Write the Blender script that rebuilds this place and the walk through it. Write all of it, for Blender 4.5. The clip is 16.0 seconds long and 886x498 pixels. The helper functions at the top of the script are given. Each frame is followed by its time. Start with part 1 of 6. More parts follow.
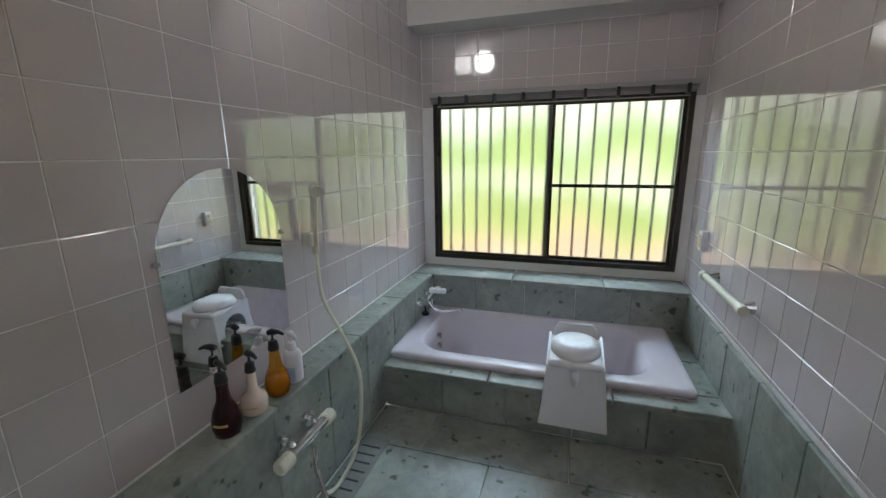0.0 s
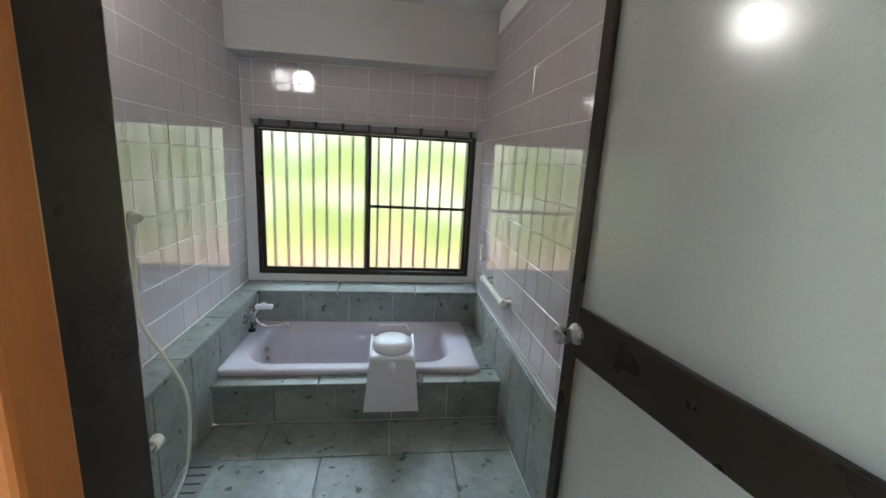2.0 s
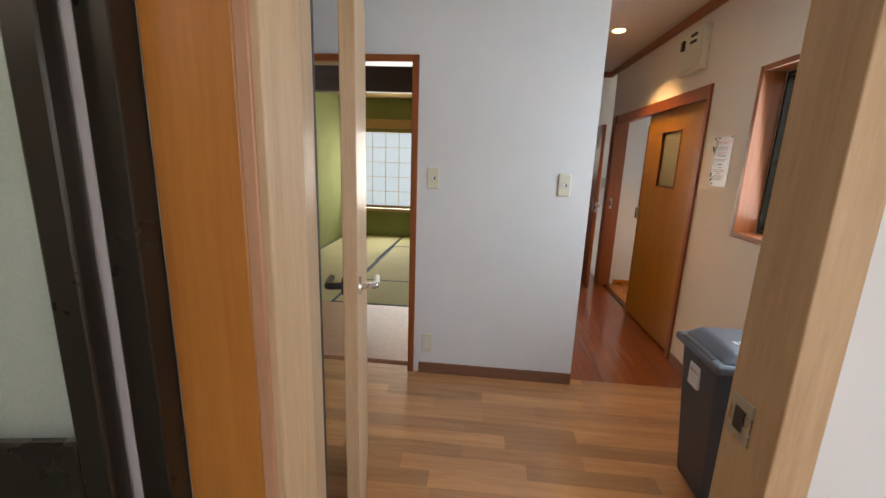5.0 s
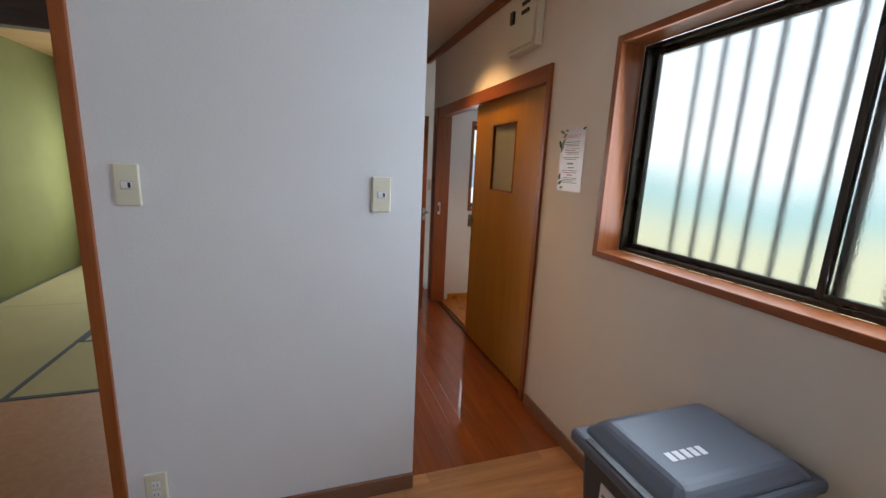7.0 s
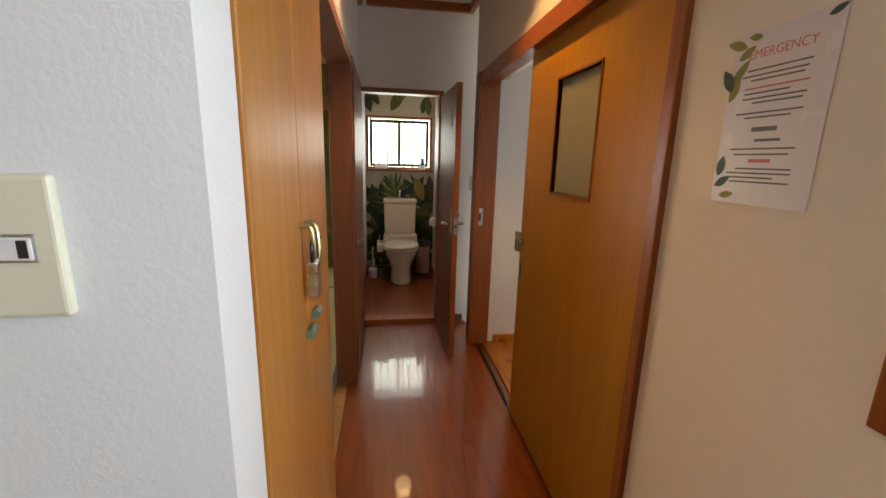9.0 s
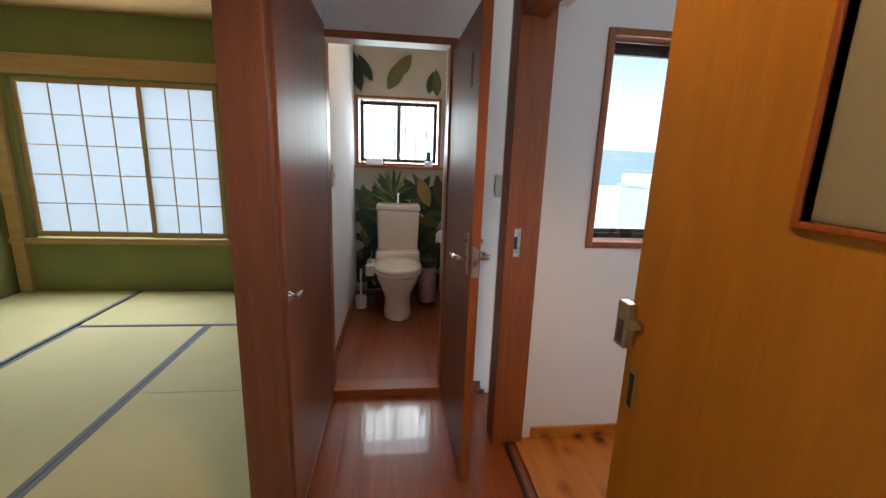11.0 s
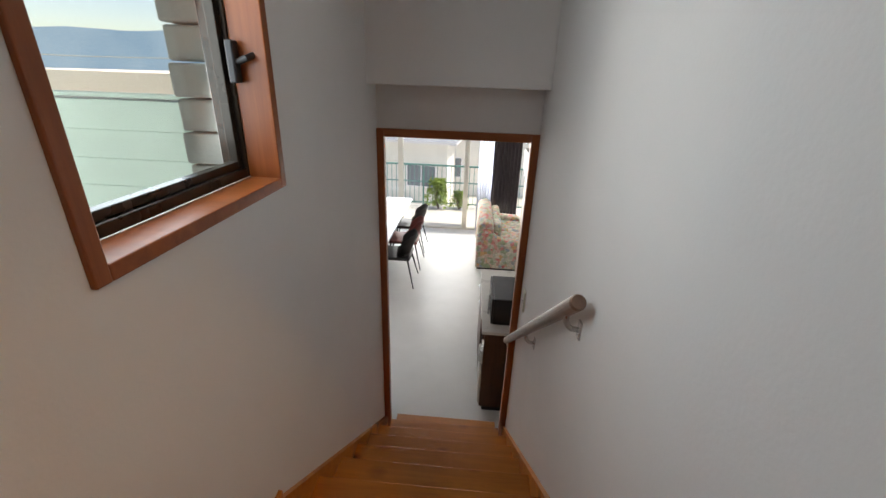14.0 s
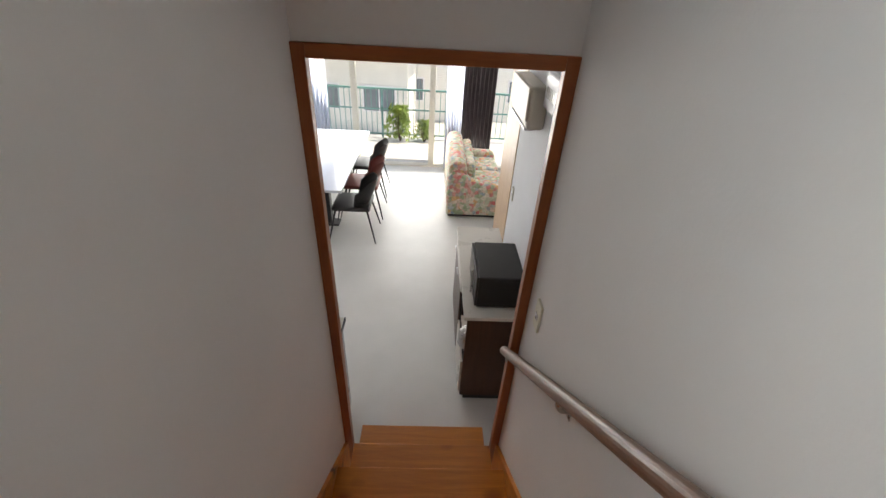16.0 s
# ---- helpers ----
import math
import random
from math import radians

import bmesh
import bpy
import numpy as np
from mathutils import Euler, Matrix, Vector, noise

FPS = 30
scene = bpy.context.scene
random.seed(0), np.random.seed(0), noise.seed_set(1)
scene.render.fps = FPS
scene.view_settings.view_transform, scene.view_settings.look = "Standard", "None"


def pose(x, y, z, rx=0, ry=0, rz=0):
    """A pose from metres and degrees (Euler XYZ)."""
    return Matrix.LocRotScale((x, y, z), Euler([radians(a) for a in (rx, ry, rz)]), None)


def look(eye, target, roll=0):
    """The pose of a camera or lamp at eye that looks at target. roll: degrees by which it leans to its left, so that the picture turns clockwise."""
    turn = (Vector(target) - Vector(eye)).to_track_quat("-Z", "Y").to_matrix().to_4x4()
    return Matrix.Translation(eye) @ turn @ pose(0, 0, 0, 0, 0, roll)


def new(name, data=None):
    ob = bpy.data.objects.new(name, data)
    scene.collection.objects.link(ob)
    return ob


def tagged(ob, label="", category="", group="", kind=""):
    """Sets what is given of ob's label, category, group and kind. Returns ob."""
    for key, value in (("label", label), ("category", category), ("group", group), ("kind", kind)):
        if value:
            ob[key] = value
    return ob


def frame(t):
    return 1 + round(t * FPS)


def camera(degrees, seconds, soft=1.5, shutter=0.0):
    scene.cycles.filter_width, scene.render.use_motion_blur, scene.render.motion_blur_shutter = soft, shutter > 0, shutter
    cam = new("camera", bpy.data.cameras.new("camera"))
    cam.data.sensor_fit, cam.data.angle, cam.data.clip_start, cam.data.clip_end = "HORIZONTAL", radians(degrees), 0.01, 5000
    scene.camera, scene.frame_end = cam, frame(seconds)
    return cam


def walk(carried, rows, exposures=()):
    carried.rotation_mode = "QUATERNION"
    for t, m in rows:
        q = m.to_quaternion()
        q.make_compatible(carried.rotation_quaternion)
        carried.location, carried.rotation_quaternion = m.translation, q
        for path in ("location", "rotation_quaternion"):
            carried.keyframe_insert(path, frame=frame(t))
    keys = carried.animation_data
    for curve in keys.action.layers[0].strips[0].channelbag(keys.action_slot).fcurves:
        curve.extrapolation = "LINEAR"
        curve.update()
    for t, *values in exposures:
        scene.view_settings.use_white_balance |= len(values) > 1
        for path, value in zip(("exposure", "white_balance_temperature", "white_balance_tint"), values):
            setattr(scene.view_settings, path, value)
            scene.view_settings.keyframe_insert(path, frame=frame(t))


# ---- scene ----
cam = camera(95.1, 16.0)
PATH = [
    (0, (-0.174, -0.320, 1.273), (-0.754, 1.539, 0.817), -0.7),
    (0.5, (-0.158, -0.374, 1.354), (-0.573, 1.530, 0.902), 1.4),
    (1, (-0.151, -0.433, 1.391), (-0.396, 1.504, 0.959), 2.6),
    (1.5, (-0.156, -0.531, 1.409), (-0.186, 1.424, 0.988), 3.0),
    (2, (-0.137, -0.637, 1.402), (0.126, 1.303, 0.994), 3.1),
    (2.5, (-0.070, -0.753, 1.375), (0.554, 1.108, 0.986), 3.1),
    (3, (-0.066, -0.877, 1.403), (0.970, 0.794, 1.029), 3.5),
    (3.5, (-0.062, -0.864, 1.376), (1.350, 0.510, 1.035), 2.8),
    (4, (-0.072, -0.832, 1.392), (1.632, 0.152, 1.036), 2.1),
    (4.5, (-0.042, -0.835, 1.428), (1.834, -0.265, 1.032), 1.5),
    (5, (0.064, -0.855, 1.435), (2.009, -0.668, 1.005), 2.0),
    (5.2, (0.132, -0.864, 1.430), (2.082, -0.790, 0.993), 2.3),
    (7.3, (1.236, -1.147, 1.420), (3.070, -1.847, 1.038), 2.5),
    (7.5, (1.345, -1.204, 1.412), (3.168, -1.935, 1.036), 2.4),
    (8, (1.649, -1.349, 1.413), (3.472, -2.069, 1.018), 2.0),
    (8.5, (1.926, -1.512, 1.402), (3.804, -2.053, 0.981), 1.4),
    (9, (2.189, -1.656, 1.396), (4.121, -1.942, 0.967), 1.6),
    (9.2, (2.289, -1.682, 1.388), (4.232, -1.881, 0.960), 1.5),
    (11.3, (3.552, -1.848, 1.332), (5.489, -2.097, 0.903), 2.3),
    (11.5, (3.668, -1.862, 1.325), (5.575, -2.255, 0.870), 2.0),
    (12, (3.952, -1.913, 1.295), (5.699, -2.744, 0.783), 1.3),
    (12.5, (4.172, -1.968, 1.275), (5.531, -3.326, 0.715), 0.4),
    (13, (4.338, -2.027, 1.279), (5.167, -3.736, 0.652), 0.0),
    (13.5, (4.471, -2.128, 1.280), (4.855, -3.962, 0.580), 0.7),
    (14, (4.536, -2.194, 1.280), (4.659, -4.032, 0.502), 2.0),
    (14.5, (4.591, -2.270, 1.274), (4.579, -4.062, 0.387), 2.9),
    (15, (4.592, -2.478, 1.254), (4.555, -4.220, 0.272), 2.8),
    (15.5, (4.610, -2.789, 1.229), (4.577, -4.479, 0.159), 2.4),
    (16, (4.640, -3.116, 1.176), (4.568, -4.792, 0.087), 3.4),
]
walk(cam, [(t, look(eye, target, roll)) for t, eye, target, roll in PATH], exposures=[(0, 1.28, 6400, 10), (1.5, 1.46, 6300, 10), (2.5, 1.38, 6400, 10), (3, 1.28, 6100, 10), (3.5, 1.14, 6200, 10), (4, 1.09, 7000, 10), (4.5, 1.11, 7400, 10), (5, 0.96, 7500, 10), (7.5, 0.59, 6700, 10), (8.4, 0.49, 6800, 10), (9, 0.86, 7900, 10), (11.5, 1.30, 6200, 10), (12, 1.52, 6600, 10), (12.5, 1.55, 6900, 10), (13.2, 0.76, 7200, 10), (14, 0.40, 7250, 10), (15, 0.35, 7450, 10), (16, 0.62, 7400, 10)])

# ---- world, sun and window light ----
world = bpy.data.worlds.new("sky")
scene.world = world
world.use_nodes = True
wn = world.node_tree
sky = wn.nodes.new("ShaderNodeTexSky")
sky.sky_type, sky.sun_disc = "NISHITA", False
sky.sun_elevation, sky.sun_rotation = radians(58), radians(266)
bg = wn.nodes["Background"]
wn.links.new(sky.outputs[0], bg.inputs[0])
bg.inputs[1].default_value = 0.15
sun_data = bpy.data.lights.new("sun", "SUN")
sun_data.energy, sun_data.angle, sun_data.color = 5.0, radians(0.6), (1.0, 0.95, 0.87)
sun = new("sun", sun_data)
SUN_FROM = Vector((math.sin(radians(266)) * math.cos(radians(58)), math.cos(radians(266)) * math.cos(radians(58)), math.sin(radians(58))))
sun.matrix_world = look(SUN_FROM * 30, (0, 0, 0))


def window_light(name, eye, target, w, h, watts, color=(1, 1, 1)):
    d = bpy.data.lights.new(name, "AREA")
    d.shape, d.size, d.size_y, d.energy, d.color = "RECTANGLE", w, h, watts, color
    ob = new(name, d)
    ob.matrix_world = look(eye, target)
    return ob


window_light("bath_sky_light", (-0.30, 4.3, 2.55), (-0.25, 0.2, 0.0), 3.0, 1.0, 56, (0.62, 0.79, 1.0))
window_light("hall_window_light", (1.78, -2.40, 1.55), (1.78, 0, 1.2), 1.5, 0.8, 12.6, (0.66, 0.81, 1.0))
# Fill lamp in an unseen opening, added to brighten the dressing room.
window_light("dressing_fill_light", (-1.26, -1.5, 1.4), (0.6, -1.1, 1.0), 1.15, 0.95, 6.5, (0.74, 0.86, 1.0))
window_light("toilet_window_light", (7.36, -1.85, 1.6), (5.5, -1.85, 0.9), 0.7, 0.5, 1.5, (0.84, 0.92, 1.0))
window_light("stair_window_light", (5.235, -3.02, 1.45), (4.2, -3.02, 1.1), 0.5, 0.8, 4.8, (0.72, 0.86, 1.0))
window_light("shoji_light", (7.39, 0.6, 1.22), (5, 0.6, 1.22), 1.6, 1.2, 28.8, (0.92, 0.96, 1.0))
window_light("living_window_light", (5.4, -10.38, -0.5), (5.3, -6, 0.2), 4.2, 2.1, 125, (0.92, 0.96, 1.0))


def spot(name, x, y, z, watts, size=100):
    d = bpy.data.lights.new(name, "SPOT")
    d.energy, d.spot_size, d.spot_blend, d.color, d.shadow_soft_size = watts, radians(size), 0.5, (1.0, 0.62, 0.28), 0.03
    ob = new(name, d)
    ob.matrix_world = look((x, y, z), (x, y, 0))


toilet_bulb = bpy.data.lights.new("toilet_lamp_light", "POINT")
toilet_bulb.energy, toilet_bulb.color, toilet_bulb.shadow_soft_size = 1.2, (1.0, 0.66, 0.34), 0.09
new("toilet_lamp_light", toilet_bulb).location = (6.15, -1.86, 2.24)
spot("corridor_downlight_light", 3.89, -1.90, 2.515, 29, 104)


# ---- materials ----
def base(name, rough=0.5, metal=0.0, spec=0.5):
    m = bpy.data.materials.new(name)
    m.use_nodes = True
    n = m.node_tree.nodes["Principled BSDF"]
    n.inputs["Roughness"].default_value = rough
    n.inputs["Metallic"].default_value = metal
    n.inputs["Specular IOR Level"].default_value = spec
    return m, m.node_tree, n


def coords(t, scale=(1, 1, 1)):
    c, mp = t.nodes.new("ShaderNodeNewGeometry"), t.nodes.new("ShaderNodeMapping")
    mp.inputs["Scale"].default_value = scale
    t.links.new(c.outputs["Position"], mp.inputs["Vector"])
    return mp.outputs["Vector"]


def tex_noise(t, vec, scale, detail=4.0, rough=0.55, dist=0.0):
    n = t.nodes.new("ShaderNodeTexNoise")
    n.inputs["Scale"].default_value, n.inputs["Detail"].default_value = scale, detail
    n.inputs["Roughness"].default_value, n.inputs["Distortion"].default_value = rough, dist
    t.links.new(vec, n.inputs["Vector"])
    return n.outputs["Fac"]


def ramp(t, fac, stops):
    r = t.nodes.new("ShaderNodeValToRGB")
    while len(r.color_ramp.elements) < len(stops):
        r.color_ramp.elements.new(0.5)
    for e, (p, c) in zip(r.color_ramp.elements, stops):
        e.position, e.color = p, (*c, 1)
    t.links.new(fac, r.inputs["Fac"])
    return r.outputs["Color"]


def mix(t, a, b, fac, mode="MIX"):
    n = t.nodes.new("ShaderNodeMix")
    n.data_type, n.blend_type = "RGBA", mode
    for sock, v in ((n.inputs[0], fac), (n.inputs[6], a), (n.inputs[7], b)):
        if isinstance(v, bpy.types.NodeSocket):
            t.links.new(v, sock)
        else:
            sock.default_value = v if isinstance(v, float) else (*v, 1)
    return n.outputs[2]


def bump(t, p, height, strength=0.2, dist=0.01):
    b = t.nodes.new("ShaderNodeBump")
    b.inputs["Strength"].default_value, b.inputs["Distance"].default_value = strength, dist
    t.links.new(height, b.inputs["Height"])
    t.links.new(b.outputs["Normal"], p.inputs["Normal"])


def vary(t, col, amount=0.08):
    o = t.nodes.new("ShaderNodeObjectInfo")
    r = ramp(t, o.outputs["Random"], [(0, (1 - amount,) * 3), (1, (1, 1, 1))])
    return mix(t, col, r, 1.0, "MULTIPLY")


def paint(name, c, rough=0.6, mottle=0.06, bumps=0.08, scale=60, metal=0.0, spec=0.5):
    m, t, p = base(name, rough, metal, spec)
    v = coords(t)
    big, fine = tex_noise(t, v, 1.7, 3), tex_noise(t, v, scale, 5)
    col = ramp(t, big, [(0.3, tuple(x * (1 - mottle) for x in c)), (0.7, tuple(min(1, x * (1 + mottle * 0.4)) for x in c))])
    t.links.new(col, p.inputs["Base Color"])
    r = ramp(t, tex_noise(t, v, 9, 4), [(0.2, (max(0, rough - 0.06),) * 3), (0.8, (min(1, rough + 0.06),) * 3)])
    t.links.new(r, p.inputs["Roughness"])
    if bumps:
        bump(t, p, fine, bumps, 0.004)
    return m


def wood(name, dark, light, axis="z", rough=0.35, grain=1.0, coat=0.0, spread=0.08):
    m, t, p = base(name, rough)
    s = {"x": (1.2, 16, 16), "y": (16, 1.2, 16), "z": (16, 16, 1.2)}[axis]
    v = coords(t, s)
    streak = tex_noise(t, v, 2.0 * grain, 6, 0.6, 0.8)
    fine = tex_noise(t, v, 14 * grain, 4, 0.7)
    col = ramp(t, streak, [(0.28, dark), (0.72, light)])
    col = mix(t, col, ramp(t, fine, [(0.3, (0.86, 0.82, 0.78)), (0.7, (1, 1, 1))]), 0.8, "MULTIPLY")
    t.links.new(vary(t, col, spread), p.inputs["Base Color"])
    p.inputs["Coat Weight"].default_value, p.inputs["Coat Roughness"].default_value = coat, 0.05
    bump(t, p, fine, 0.06, 0.002)
    return m


def metal(name, c, rough=0.15):
    m, t, p = base(name, rough, 1.0)
    v = coords(t)
    t.links.new(ramp(t, tex_noise(t, v, 25, 4), [(0.3, tuple(x * 0.88 for x in c)), (0.7, c)]), p.inputs["Base Color"])
    t.links.new(ramp(t, tex_noise(t, v, 40, 3), [(0.3, (rough * 0.7,) * 3), (0.8, (rough * 1.5,) * 3)]), p.inputs["Roughness"])
    return m


def stone(name):
    m, t, p = base(name, 0.42)
    v = coords(t)
    cloud, vein, fleck = tex_noise(t, v, 5, 5, 0.6, 0.5), tex_noise(t, v, 14, 6, 0.65, 1.2), tex_noise(t, v, 21, 2, 0.4)
    col = ramp(t, cloud, [(0.3, (0.24, 0.265, 0.24)), (0.55, (0.34, 0.36, 0.325)), (0.8, (0.45, 0.455, 0.395))])
    col = mix(t, col, ramp(t, vein, [(0.42, (1, 1, 1)), (0.62, (0.82, 0.86, 0.80))]), 1.0, "MULTIPLY")
    col = mix(t, col, ramp(t, fleck, [(0.27, (0.28, 0.30, 0.22)), (0.335, (1, 1, 1))]), 1.0, "MULTIPLY")
    t.links.new(vary(t, col, 0.16), p.inputs["Base Color"])
    t.links.new(ramp(t, vein, [(0.3, (0.3,) * 3), (0.7, (0.5,) * 3)]), p.inputs["Roughness"])
    bump(t, p, vein, 0.12, 0.003)
    return m


def glass(name, rough=0.0, tint=(1, 1, 1), clear=0.9, wave=0.0, wscale=120, ior=1.02):
    """A thin pane: mostly let through, with a real gloss."""
    m = bpy.data.materials.new(name)
    m.use_nodes = True
    t = m.node_tree
    t.nodes.clear()
    out, mx = t.nodes.new("ShaderNodeOutputMaterial"), t.nodes.new("ShaderNodeMixShader")
    gl = t.nodes.new("ShaderNodeBsdfGlossy")
    gl.inputs["Roughness"].default_value = max(0.02, min(rough, 0.2) * 0.5)
    if rough > 0:
        tr = t.nodes.new("ShaderNodeBsdfRefraction")
        tr.inputs["Roughness"].default_value, tr.inputs["IOR"].default_value = rough, ior
    else:
        tr = t.nodes.new("ShaderNodeBsdfTransparent")
    tr.inputs["Color"].default_value = (*tint, 1)
    fr = t.nodes.new("ShaderNodeLayerWeight")
    fr.inputs["Blend"].default_value = 0.25
    edge = ramp(t, fr.outputs["Facing"], [(0.0, (0.04,) * 3), (0.55, (0.10,) * 3), (1.0, (0.75,) * 3)])
    if wave:
        b = t.nodes.new("ShaderNodeBump")
        b.inputs["Strength"].default_value, b.inputs["Distance"].default_value = wave, 0.003
        t.links.new(tex_noise(t, coords(t), wscale, 3), b.inputs["Height"])
        t.links.new(b.outputs[0], gl.inputs["Normal"])
        if rough > 0:
            t.links.new(b.outputs[0], tr.inputs["Normal"])
    t.links.new(edge, mx.inputs[0])
    t.links.new(tr.outputs[0], mx.inputs[1])
    t.links.new(gl.outputs[0], mx.inputs[2])
    t.links.new(mx.outputs[0], out.inputs[0])
    return m


def frosted(name, tint, trans=0.75, rough=0.25, gloss=(0.05, 0.12, 0.6), wave=0.0, see=0.0):
    """Obscure glass that scatters what comes through."""
    m = bpy.data.materials.new(name)
    m.use_nodes = True
    t = m.node_tree
    t.nodes.clear()
    out, mx, mx2 = t.nodes.new("ShaderNodeOutputMaterial"), t.nodes.new("ShaderNodeMixShader"), t.nodes.new("ShaderNodeMixShader")
    gl, tl, df = t.nodes.new("ShaderNodeBsdfGlossy"), t.nodes.new("ShaderNodeBsdfTranslucent"), t.nodes.new("ShaderNodeBsdfDiffuse")
    gl.inputs["Roughness"].default_value = rough
    col = ramp(t, tex_noise(t, coords(t), 220, 2), [(0.3, tuple(x * 0.93 for x in tint)), (0.7, tint)])
    t.links.new(col, tl.inputs["Color"])
    t.links.new(col, df.inputs["Color"])
    mx2.inputs[0].default_value = trans
    fr = t.nodes.new("ShaderNodeLayerWeight")
    fr.inputs["Blend"].default_value = 0.25
    edge = ramp(t, fr.outputs["Facing"], [(0.0, (gloss[0],) * 3), (0.55, (gloss[1],) * 3), (1.0, (gloss[2],) * 3)])
    if wave:
        b = t.nodes.new("ShaderNodeBump")
        b.inputs["Strength"].default_value, b.inputs["Distance"].default_value = wave, 0.002
        t.links.new(tex_noise(t, coords(t), 70, 2), b.inputs["Height"])
        t.links.new(b.outputs[0], gl.inputs["Normal"])
    t.links.new(df.outputs[0], mx2.inputs[1])
    t.links.new(tl.outputs[0], mx2.inputs[2])
    body = mx2.outputs[0]
    if see:
        rf, mx3 = t.nodes.new("ShaderNodeBsdfRefraction"), t.nodes.new("ShaderNodeMixShader")
        rf.inputs["Roughness"].default_value, rf.inputs["IOR"].default_value = 0.26, 1.12
        rf.inputs["Color"].default_value = (*tint, 1)
        mx3.inputs[0].default_value = see
        t.links.new(body, mx3.inputs[1])
        t.links.new(rf.outputs[0], mx3.inputs[2])
        body = mx3.outputs[0]
    t.links.new(edge, mx.inputs[0])
    t.links.new(body, mx.inputs[1])
    t.links.new(gl.outputs[0], mx.inputs[2])
    t.links.new(mx.outputs[0], out.inputs[0])
    return m


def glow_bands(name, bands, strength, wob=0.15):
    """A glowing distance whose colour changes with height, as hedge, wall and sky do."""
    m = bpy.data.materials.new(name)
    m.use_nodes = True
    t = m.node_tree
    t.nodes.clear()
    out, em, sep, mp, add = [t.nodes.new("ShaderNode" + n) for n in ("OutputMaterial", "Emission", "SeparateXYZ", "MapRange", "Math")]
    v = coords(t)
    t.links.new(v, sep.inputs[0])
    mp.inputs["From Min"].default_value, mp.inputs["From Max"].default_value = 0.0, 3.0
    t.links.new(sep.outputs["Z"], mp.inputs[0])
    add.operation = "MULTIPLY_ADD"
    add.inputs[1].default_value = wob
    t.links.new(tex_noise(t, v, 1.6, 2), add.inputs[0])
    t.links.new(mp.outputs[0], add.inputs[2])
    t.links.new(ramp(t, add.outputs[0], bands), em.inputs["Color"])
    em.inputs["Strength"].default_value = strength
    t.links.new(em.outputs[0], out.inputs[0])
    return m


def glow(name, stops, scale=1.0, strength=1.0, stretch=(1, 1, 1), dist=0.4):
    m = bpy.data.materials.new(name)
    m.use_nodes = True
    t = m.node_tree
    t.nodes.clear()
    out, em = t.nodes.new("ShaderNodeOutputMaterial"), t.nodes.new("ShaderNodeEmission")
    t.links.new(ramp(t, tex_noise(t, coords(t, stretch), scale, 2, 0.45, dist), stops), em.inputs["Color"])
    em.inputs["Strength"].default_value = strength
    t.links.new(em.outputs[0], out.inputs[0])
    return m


TILE = paint("glazed_tile", (0.64, 0.585, 0.595), 0.055, 0.03, 0.015, 30, 0.0, 0.9)
TILE.node_tree.nodes["Principled BSDF"].inputs["IOR"].default_value = 1.75
GROUT = paint("grout", (0.90, 0.89, 0.87), 0.8, 0.05, 0.1, 200)
STONE = stone("green_stone")
ENAMEL = paint("tub_enamel", (0.66, 0.61, 0.66), 0.14, 0.02, 0.0)
PLASTIC = paint("white_plastic", (0.78, 0.77, 0.80), 0.3, 0.03, 0.02)
IVORY = paint("ivory_plastic", (0.72, 0.69, 0.56), 0.35, 0.03, 0.02)
BLACK = paint("black_plastic", (0.02, 0.02, 0.022), 0.35, 0.1, 0.04)
CHROME = metal("chrome", (0.82, 0.83, 0.85), 0.1)
STEEL = metal("brushed_steel", (0.55, 0.54, 0.52), 0.3)
BRASS = metal("aged_brass", (0.52, 0.46, 0.28), 0.35)
BRONZE = paint("bronze_aluminium", (0.040, 0.032, 0.024), 0.3, 0.15, 0.02, 80, 0.4)
WALL = paint("white_wallpaper", (0.76, 0.765, 0.79), 0.85, 0.04, 0.20, 120)
STAIRP = paint("stair_wallpaper", (0.78, 0.755, 0.735), 0.85, 0.04, 0.10, 110)
CREAM = paint("cream_wallpaper", (0.77, 0.70, 0.62), 0.85, 0.04, 0.15, 75)
CEIL = paint("ceiling_paper", (0.74, 0.66, 0.58), 0.9, 0.04, 0.2, 60)
BCEIL = paint("bath_ceiling", (0.66, 0.64, 0.62), 0.6, 0.05, 0.05)
GREENWALL = paint("green_sand_plaster", (0.225, 0.24, 0.085), 0.95, 0.12, 0.5, 220)
FLOORW = wood("red_floor_wood", (0.21, 0.040, 0.007), (0.34, 0.083, 0.014), "x", 0.3, 0.7, 0.85, 0.2)
FLOORH = wood("hall_floor_wood", (0.50, 0.22, 0.09), (0.70, 0.37, 0.165), "y", 0.3, 0.7, 0.6, 0.34)
TRIM = wood("red_brown_trim", (0.25, 0.062, 0.014), (0.38, 0.11, 0.028), "z", 0.35)
TRIMX = wood("red_brown_trim_x", (0.25, 0.062, 0.014), (0.38, 0.11, 0.028), "x", 0.35)
TRIMY = wood("red_brown_trim_y", (0.25, 0.062, 0.014), (0.38, 0.11, 0.028), "y", 0.35)
SKIRT = wood("skirting", (0.19, 0.09, 0.055), (0.27, 0.13, 0.08), "y", 0.45)
ORANGE = wood("orange_veneer", (0.44, 0.155, 0.03), (0.58, 0.235, 0.052), "z", 0.38, 0.6)
YELLOW = wood("yellow_veneer", (0.40, 0.165, 0.012), (0.50, 0.225, 0.020), "z", 0.4, 0.5)
PALE = wood("pale_wood", (0.52, 0.34, 0.20), (0.66, 0.46, 0.29), "z", 0.42, 0.8)
